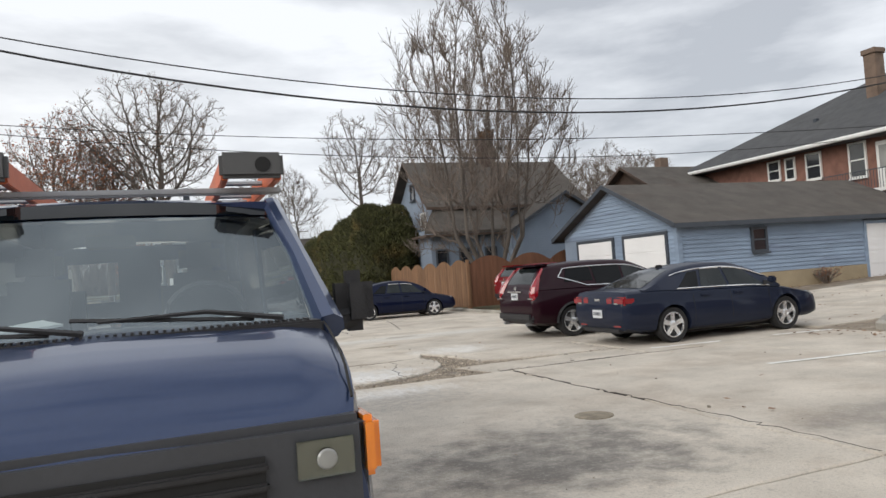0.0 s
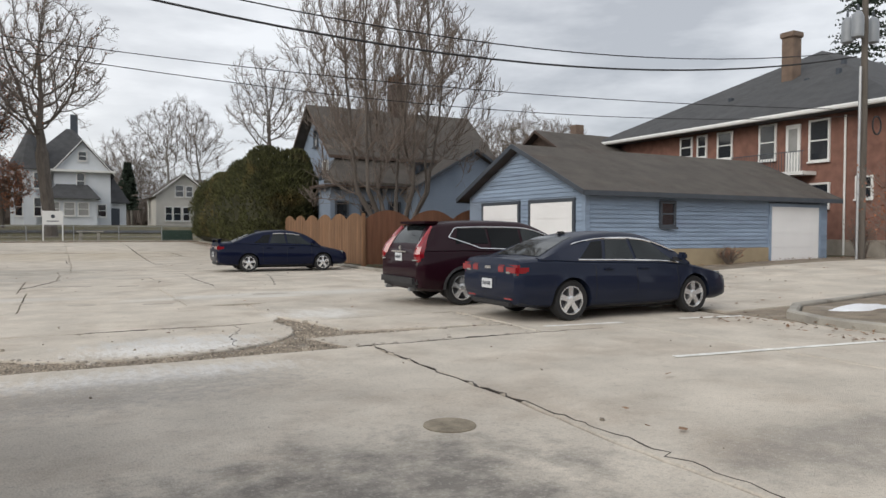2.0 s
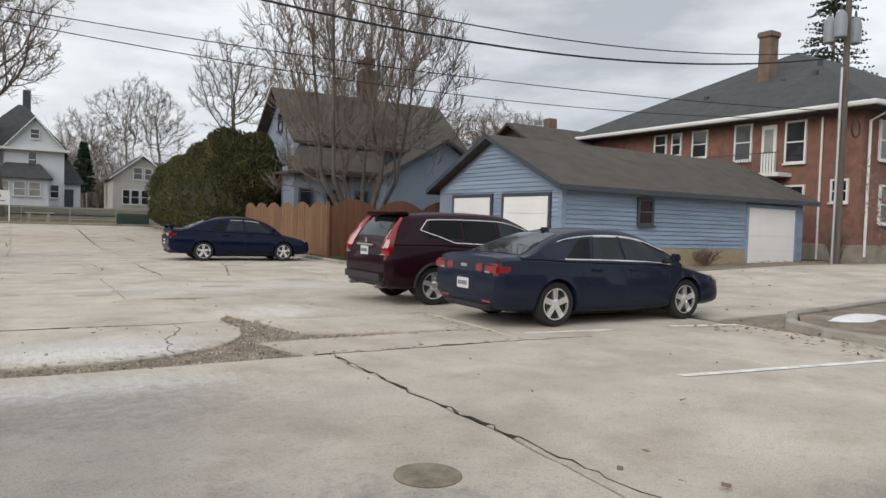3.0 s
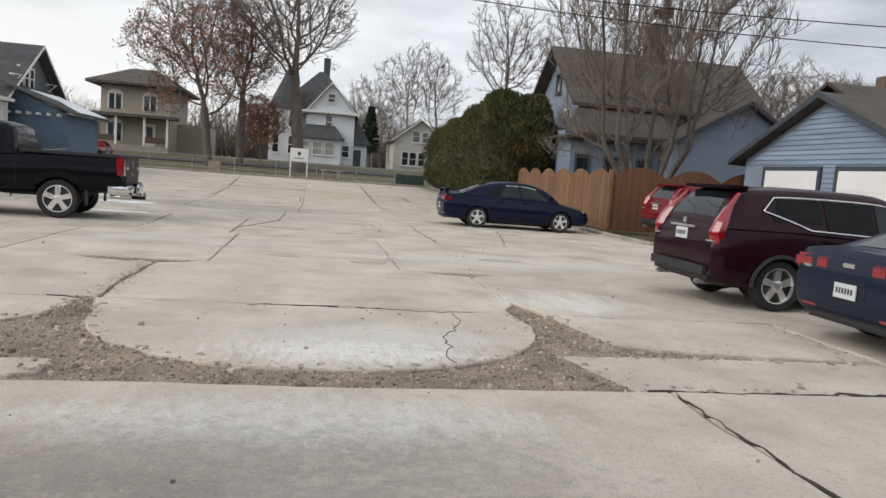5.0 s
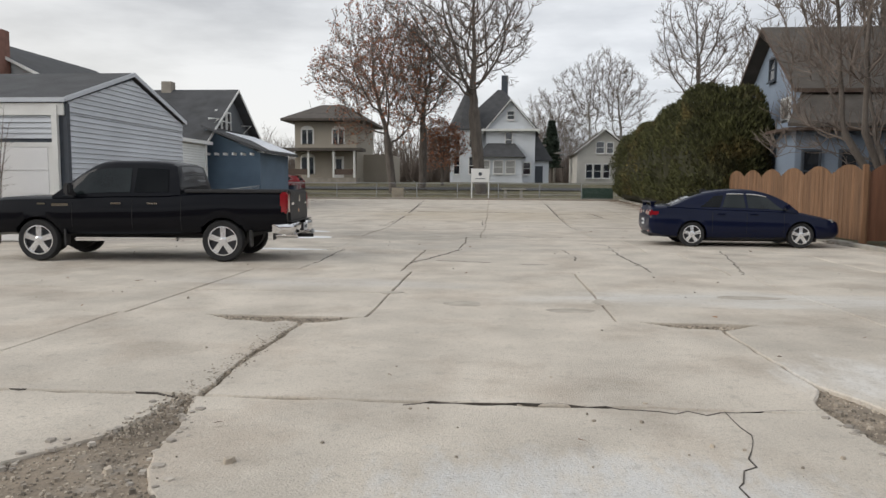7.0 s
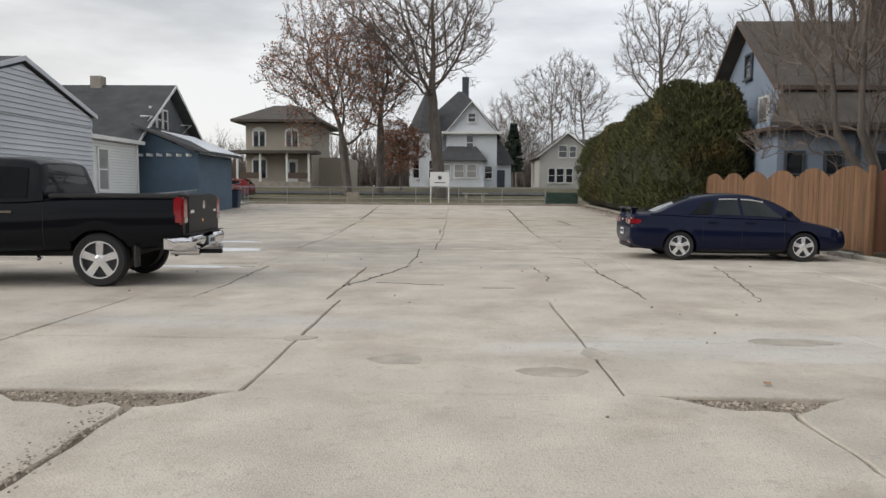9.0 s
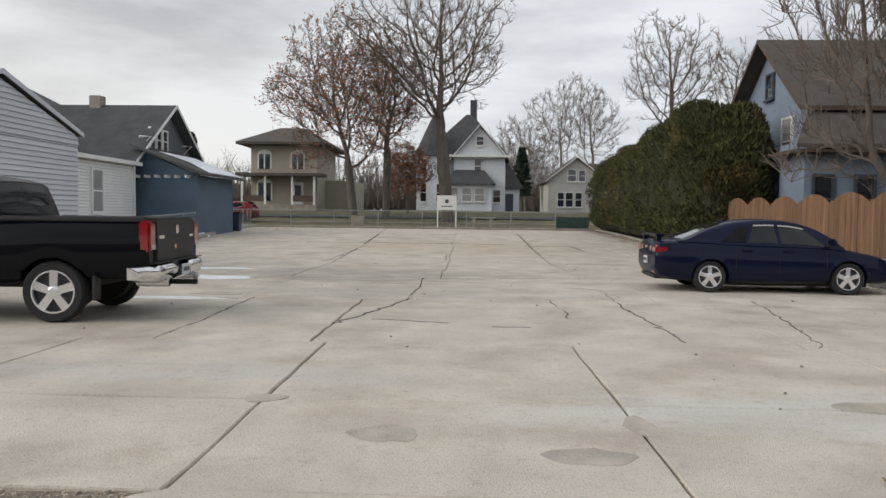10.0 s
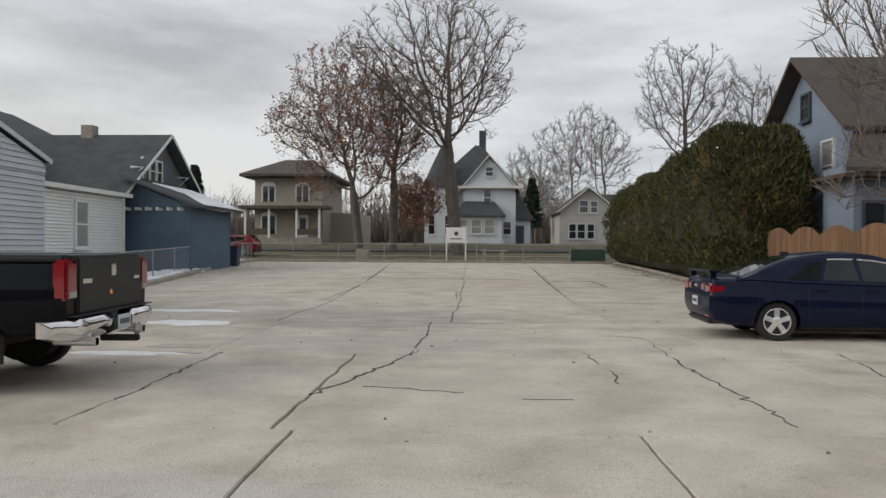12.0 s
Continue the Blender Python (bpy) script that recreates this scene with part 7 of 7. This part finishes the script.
def tree(x, y, height, r, label, seed, fork=0.35, width=6.0, low=0.4, taper=0.1, count=900, bark=None, leaves=0, stems=1, shift=(0, 0), twig=0.8, per=3, rise=0.5):
    """fork: where the trunk ends; low: the crown's foot; width: its radius; shift: of the crown's middle."""
    rnd = random.Random(seed)
    cz, rz = height * (1 + low) / 2, height * (1 - low) / 2
    starts = []
    step = height * 0.024
    for k in range(stems):
        a = 2 * math.pi * k / stems + rnd.uniform(-0.4, 0.4)
        line, n = [], max(4, int(height * fork / step))
        bx, by = rnd.gauss(0, 0.02), rnd.gauss(0, 0.02)
        for i in range(n + 1):
            f = i / n
            o = (0.12 + (0.32 * width if stems > 1 else 0) * f ** 1.3) if stems > 1 else 0
            line.append((o * math.cos(a) + shift[0] * f * 0.5 + bx * i * step, o * math.sin(a) + shift[1] * f * 0.5 + by * i * step, -0.2 + (height * fork + 0.2) * f))
        starts.append(line)
    nodes, parent = colony(rnd, starts, ((shift[0], shift[1], cz), (width, width, rz), taper), int(count * 1.7), step, height * 0.34, step * 1.6, max(0.0, rise - 0.5) * 0.6)
    kids = collections.defaultdict(list)
    for i, p in enumerate(parent):
        if p >= 0:
            kids[p].append(i)
    rad = [0.0] * len(nodes)
    for i in range(len(nodes) - 1, -1, -1):
        rad[i] = sum(rad[c] ** 2.1 for c in kids[i]) ** (1 / 2.1) if kids[i] else 0.014
    k = r / max(rad[0], 1e-6)
    rad = [max(0.012, q * k * (0.72 if i > len(starts[0]) * stems else 1)) for i, q in enumerate(rad)]
    trunk, limbs, twigs, tips = Geo(), Geo(), Geo(), []
    fine = 0.006 + 0.0006 * height

    def chain(i, first):
        """A run from node i along its thickest child; side branches are left for later."""
        pts, rr, rest = ([Vector(nodes[first])] if first is not None else []), ([min(rad[first], rad[i] * 1.15)] if first is not None else []), []
        while True:
            pts.append(Vector(nodes[i]))
            rr.append(rad[i])
            c = sorted(kids[i], key=lambda q: -rad[q])
            rest += [(q, i) for q in c[1:]]
            if not c:
                break
            i = c[0]
        return pts, rr, rest

    todo = [(i, None) for i, p in enumerate(parent) if p < 0]
    while todo:
        i, first = todo.pop()
        pts, rr, rest = chain(i, first)
        todo += rest
        if len(pts) > 1:
            rr[-1] *= 0.6
            g = trunk if first is None else limbs if rr[0] > 0.05 else twigs
            g.tube(pts, rr, 9 if first is None else 6 if rr[0] > 0.05 else 4, cap=False)
    for i in range(len(nodes)):
        if rad[i] < 0.055 * max(1, r / 0.3) and parent[i] >= 0:
            p = Vector(nodes[i])
            d = (p - Vector(nodes[parent[i]])).normalized()
            for _ in range(per + (2 if not kids[i] else 0)):
                v = (d * 0.8 + Vector((rnd.gauss(0, 0.55), rnd.gauss(0, 0.55), rnd.gauss(0.15, 0.45) + rise * 0.5))).normalized()
                L = twig * rnd.uniform(0.5, 1.25)
                m1 = p + v * L * 0.5 + Vector((rnd.gauss(0, 0.06), rnd.gauss(0, 0.06), 0.04))
                e1 = m1 + (v + Vector((rnd.gauss(0, 0.25), rnd.gauss(0, 0.25), rise * 0.3))).normalized() * L * 0.5
                twigs.tube([p, m1, e1], [fine, fine * 0.75, fine * 0.4], 3, cap=False)
                w = (v + Vector((rnd.gauss(0, 0.6), rnd.gauss(0, 0.6), rnd.gauss(0.1, 0.4)))).normalized() * L * 0.45
                twigs.tube([m1, m1 + w], [fine * 0.7, fine * 0.4], 3, cap=False)
                tips += [e1, m1 + w]
    t = thing("tree", label, "tree", m=pose(x, y, ground_z(x, y)))
    part("trunk", trunk, bark or M_BARK, t, smooth=True, fix=False)
    part("limb", limbs, bark or M_BARK, t, smooth=True, fix=False)
    part("twig_mass", twigs, M_TWIG, t, fix=False)
    if leaves:
        g = Geo()
        for _ in range(leaves):
            p = rnd.choice(tips) + Vector((rnd.gauss(0, 0.12), rnd.gauss(0, 0.12), rnd.gauss(-0.06, 0.1)))
            a = Vector((rnd.gauss(0, 1), rnd.gauss(0, 1), rnd.gauss(0, 1))).normalized() * rnd.uniform(0.07, 0.13)
            b = a.cross(Vector((rnd.gauss(0, 1), rnd.gauss(0, 1), rnd.gauss(0, 1)))).normalized() * rnd.uniform(0.04, 0.08)
            g.add([p - a, p + b, p + a, p - b], [(0, 1, 2, 3)])
        part("leaves", g, M_BROWNLEAF, t, fix=False)
    return t


tree(0.57, 72, 20.3, 0.52, "large bare elm with dark spreading limbs", 3, 0.33, 6.3, 0.42, 0.25, 1100, shift=(-1.1, 0), leaves=300)
tree(-7.4, 72, 16.2, 0.36, "oak holding dry russet leaves", 8, 0.3, 5.6, 0.34, -0.15, 900, leaves=7500, shift=(-1.2, 0))
tree(-5.2, 76, 15.5, 0.36, "bare oak with a few russet leaves", 12, 0.34, 3.4, 0.4, 0.1, 600, leaves=2600, shift=(0.4, 0))
tree(-3.6, 80, 6.6, 0.16, "small tree with dense russet leaves", 17, 0.25, 2.3, 0.25, 0, 350, leaves=3500, twig=0.5)
tree(26.5, 99, 22.6, 0.4, "tall bare tree beyond the hedge", 21, 0.4, 5.8, 0.45, 0.15, 800)
tree(16.5, 108, 18, 0.24, "bare pale birch by the small house", 25, 0.35, 6.0, 0.35, 0.1, 800, bark=M_BARK_PALE, stems=2)
tree(10.5, 118, 13.5, 0.26, "bare tree by the small house", 26, 0.3, 5.2, 0.3, 0.1, 600, bark=M_BARK_PALE)
tree(31.5, 92, 19, 0.28, "bare slender tree beyond the hedge", 28, 0.4, 3.2, 0.4, 0.1, 450)
tree(15.0, 31.6, 14.4, 0.1, "bare many-stemmed maple behind the fence", 31, 0.22, 4.6, 0.16, 0.05, 1000, stems=7, shift=(-0.3, 0), rise=1.5, twig=0.9)
tree(40, 62, 11.5, 0.28, "bare tree beyond the low house", 36, 0.3, 5.5, 0.35, 0.1, 600)
tree(48, 66, 14.0, 0.3, "bare tree beyond the low house", 39, 0.3, 5.5, 0.35, 0.1, 600)
tree(70, 40, 14, 0.3, "bare tree beside the brick building", 41, 0.3, 5, 0.35, 0.1, 400)


def nest(x, y, z):
    rnd = random.Random(5)
    g = Geo()
    for _ in range(140):
        a = rnd.uniform(0, 6.28)
        q = Vector((x + 0.3 * math.cos(a), y + 0.3 * math.sin(a), z + rnd.uniform(-0.18, 0.18)))
        d = Vector((-math.sin(a), math.cos(a), rnd.uniform(-0.4, 0.4))) * 0.25
        g.tube([q - d, q + d], 0.012, 3, cap=False)
    tagged(part("squirrel_nest", g, M_LEAF_LITTER, fix=False), "bundle of twigs and leaves in the bare tree", "nest")


nest(14.9, 31.3, 8.3)


def spruce(x, y, height, label):
    rnd = random.Random(9)
    t = thing("tree", label, "tree", m=pose(x, y, ground_z(x, y)))
    part("trunk", Geo().tube([(0, 0, -0.2), (0, 0, height)], [0.4, 0.03], 7), M_BARK, t)
    g = Geo()
    for i in range(330):
        h = rnd.uniform(0.2, 1.0) ** 0.8
        L = (1 - h) * 0.24 * height + 0.4
        a = rnd.uniform(0, 6.28)
        d = Vector((math.cos(a), math.sin(a), -0.18))
        o = Vector((0, 0, h * height))
        L *= rnd.uniform(0.75, 1.1)
        for k in range(9):
            c = o + d * (L * (k + 1) / 9) + Vector((0, 0, 0.25 * (k / 9) ** 2 * L * 0.4))
            s = 0.5 * (1.1 - k / 12)
            for _ in range(2):
                q = Vector((rnd.gauss(0, 1), rnd.gauss(0, 1), rnd.gauss(-0.5, 0.4))).normalized() * s
                w = q.cross(Vector((rnd.gauss(0, 1), rnd.gauss(0, 1), 0.3))).normalized() * 0.14
                g.add([c - w, c + q, c + w], [(0, 1, 2)])
    part("foliage", g, M_PINE, t, fix=False)


spruce(73, 45, 33, "tall dark spruce behind the brick building")
spruce(9.6, 112, 9, "small dark evergreen by the white house")
spruce(-31, 96, 9, "dark evergreen far behind the bungalow")


def far_woods(name, x0, x1, y, h0, h1, n, seed, label, r=0.09):
    """Hazy bare treetops along the skyline."""
    rnd = random.Random(seed)
    g = Geo()
    for _ in range(n):
        x, yy = rnd.uniform(x0, x1), y + rnd.uniform(-10, 10)
        h = rnd.uniform(h0, h1) * (0.75 + 0.35 * noise.noise((x * 0.06, seed, 0)))
        z = ground_z(x, yy)
        d = Vector((rnd.gauss(0, 0.25), rnd.gauss(0, 0.1), 1)) * h * rnd.uniform(0.3, 1)
        base = Vector((x, yy, z + h * rnd.uniform(0, 0.3)))
        g.tube([base, base + d * 0.6, base + d + Vector((rnd.gauss(0, 0.6), 0, 0))], [r, r * 0.6, 0.015], 3, cap=False)
        for _k in range(4):
            b = base + d * rnd.uniform(0.3, 0.9)
            g.tube([b, b + Vector((rnd.gauss(0, 1.1), rnd.gauss(0, 0.5), rnd.uniform(0.4, 1.8)))], [0.035, 0.012], 3, cap=False)
    tagged(part(name, g, M_TWIG, fix=False), label, "woods", kind="stuff")


far_woods("far_woods", -120, -20, 150, 9, 16, 1500, 2, "hazy bare trees on the skyline")
far_woods("far_woods", -20, 60, 150, 10, 18, 1500, 3, "hazy bare trees on the skyline")
far_woods("far_scrub", -130, 150, 160, 4, 8, 5000, 7, "low grey scrub and treetops on the skyline", 0.35)
far_woods("far_woods", 60, 150, 110, 10, 17, 1000, 4, "hazy bare trees on the skyline")


# ---- clipped cedar hedge ----
def hedge():
    rnd = random.Random(6)
    t = thing("hedge", "tall rounded dark green cedar hedge", "hedge")

    def shell(u, a):
        """u: 0 near end to 1 far end; a: round the section."""
        y = 38.3 + 24 * u
        end = min(1, math.sqrt(max(0, 1 - (1 - min(1, u / 0.14)) ** 2)) * 0.98 + 0.02) * (1 - 0.75 * smooth01((u - 0.85) / 0.15))
        h = (5.9 - 2.0 * u) * (0.5 + 0.5 * end)
        w = (1.95 - 0.2 * u) * (0.3 + 0.7 * end)
        c, s = math.cos(a), math.sin(a)
        x = 12.1 + w * math.copysign(abs(c) ** 0.75, c)
        z = h * (0.5 + 0.5 * math.copysign(abs(s) ** 0.6, s))
        lump = 0.45 * noise.noise((x * 0.8, y * 0.55, z * 0.8)) + 0.14 * noise.noise((x * 2, y * 2, z * 2))
        return Vector((x + lump * c * 1.2, y + (0 if u > 0.02 else lump * 0.6), max(0.0, z + lump * max(s, 0) * 1.2)))

    # near-black solid filling the hedge: the shade between sprays, put into colour
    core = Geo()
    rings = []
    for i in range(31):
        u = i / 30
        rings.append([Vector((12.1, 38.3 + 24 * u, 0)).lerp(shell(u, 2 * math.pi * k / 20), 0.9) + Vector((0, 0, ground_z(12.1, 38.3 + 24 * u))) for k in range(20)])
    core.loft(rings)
    part("shade_core", core, M_CEDAR_SHADE_CORE, t)
    g = Geo()
    for i in range(80000):
        u = rnd.random() ** 1.5
        a = rnd.uniform(-0.42, 1.22) * math.pi
        p = shell(u, a) + Vector((0, 0, ground_z(12.1, 38.3 + 24 * u)))
        c = Vector((12.1, p.y + (1.2 if u < 0.08 else 0), p.z * 0.75))
        out = (p - c).normalized()
        p = p + out * rnd.uniform(-0.22, 0.08)
        d = (out * 0.8 + Vector((rnd.gauss(0, 0.5), rnd.gauss(0, 0.5), 0.75 + rnd.gauss(0, 0.4)))).normalized() * rnd.uniform(0.12, 0.26)
        w = d.cross(Vector((rnd.gauss(0, 1), rnd.gauss(0, 1), rnd.gauss(0, 1)))).normalized() * rnd.uniform(0.02, 0.045)
        g.add([p - w, p + d * 0.5 - w * 0.9, p + d, p + d * 0.4 + w], [(0, 1, 2, 3)])
    for i in range(9000):
        a = rnd.uniform(-0.42, 1.22) * math.pi
        p = shell(0.0, a).lerp(Vector((12.1, 38.3, 2.5)), rnd.random() ** 1.2)
        p.y += rnd.uniform(-0.12, 0.05)
        d = Vector((rnd.gauss(0, 0.5), -0.6 + rnd.gauss(0, 0.3), 0.7 + rnd.gauss(0, 0.3))).normalized() * rnd.uniform(0.12, 0.26)
        w = d.cross(Vector((rnd.gauss(0, 1), rnd.gauss(0, 1), rnd.gauss(0, 1)))).normalized() * rnd.uniform(0.02, 0.045)
        g.add([p - w, p + d * 0.5 - w * 0.9, p + d, p + d * 0.4 + w], [(0, 1, 2, 3)])
    part("foliage", g, M_CEDAR_A, t, fix=False)


hedge()


def bare_bush(x, y, r, h, n, label, leaves=0, seed=1):
    rnd = random.Random(seed)
    t = thing("shrub", label, "shrub", m=pose(x, y, ground_z(x, y) + 0.05))
    g, lf = Geo(), Geo()
    for _ in range(n):
        a, q = rnd.uniform(0, 6.28), rnd.random() ** 0.6
        d = Vector((math.cos(a) * q * r, math.sin(a) * q * r, h * rnd.uniform(0.5, 1.0)))
        o = Vector((math.cos(a) * q * 0.25 * r, math.sin(a) * q * 0.25 * r, -0.05))
        m1 = o + Vector((d.x * 0.3, d.y * 0.3, d.z * 0.55))
        e1 = o + d
        g.tube([o, m1, e1], [0.012, 0.008, 0.003], 3, cap=False)
        for _k in range(4):
            s = m1.lerp(e1, rnd.random())
            tip = s + Vector((rnd.gauss(0, 0.18), rnd.gauss(0, 0.18), rnd.uniform(0.05, 0.3)))
            g.tube([s, tip], [0.005, 0.002], 3, cap=False)
            for _j in range(leaves):
                p = s.lerp(tip, rnd.random()) + Vector((rnd.gauss(0, 0.03), rnd.gauss(0, 0.03), 0))
                u = Vector((rnd.gauss(0, 1), rnd.gauss(0, 1), rnd.gauss(0, 1))).normalized() * 0.03
                v = u.cross(Vector((0.3, rnd.gauss(0, 1), 0.6))).normalized() * 0.02
                lf.add([p - u, p + v, p + u, p - v], [(0, 1, 2, 3)])
    part("stem_mass", g, M_TWIG, t, fix=False)
    if leaves:
        part("leaves", lf, M_BROWNLEAF, t, fix=False)


bare_bush(15.3, 7.9, 1.7, 2.7, 420, "large bare brown shrub with dry leaves in the bed", 2, 3)
bare_bush(29.4, 18.6, 0.6, 1.6, 80, "dry brown weeds at the foot of the pole", 1, 5)
bare_bush(-10.2, 24.6, 0.3, 3.6, 40, "tied-up bare sapling stems by the garage", 0, 6)
bare_bush(22.4, 19.1, 0.4, 0.5, 60, "dead weeds against the garage base", 1, 8)


def litter(name, spots, seed, label):
    rnd = random.Random(seed)
    g = Geo()
    for x0, x1, y0, y1, n in spots:
        for _ in range(n):
            x, y = rnd.uniform(x0, x1), rnd.uniform(y0, y1)
            z = ground_z(x, y) + rnd.uniform(0.012, 0.05)
            s, a = rnd.uniform(0.025, 0.06), rnd.uniform(0, 6.28)
            c, d = math.cos(a) * s, math.sin(a) * s
            g.add([(x - c, y - d, z), (x + d * 0.6, y - c * 0.6, z + rnd.uniform(0, 0.02)), (x + c, y + d, z + rnd.uniform(0, 0.03)), (x - d * 0.6, y + c * 0.6, z)], [(0, 1, 2, 3)])
    tagged(part(name, g, M_LEAF_LITTER, fix=False), label, "leaves", kind="stuff")


litter("fallen_leaves", [(9.7, 11.4, 27, 60, 1500), (10.3, 11.4, 30, 60, 1200), (-12, 10.5, 59.6, 60.8, 1500), (-12.4, -9, 34, 60, 500), (10.6, 11.9, 5, 10, 160), (11.3, 12.2, 24, 27.2, 120), (-6, 10, 4, 34, 60), (18, 30, 18.4, 19.4, 300), (12.2, 20, 5, 10, 500), (12, 24, 10.6, 17, 60)], 3, "dry brown leaves blown against the kerbs")
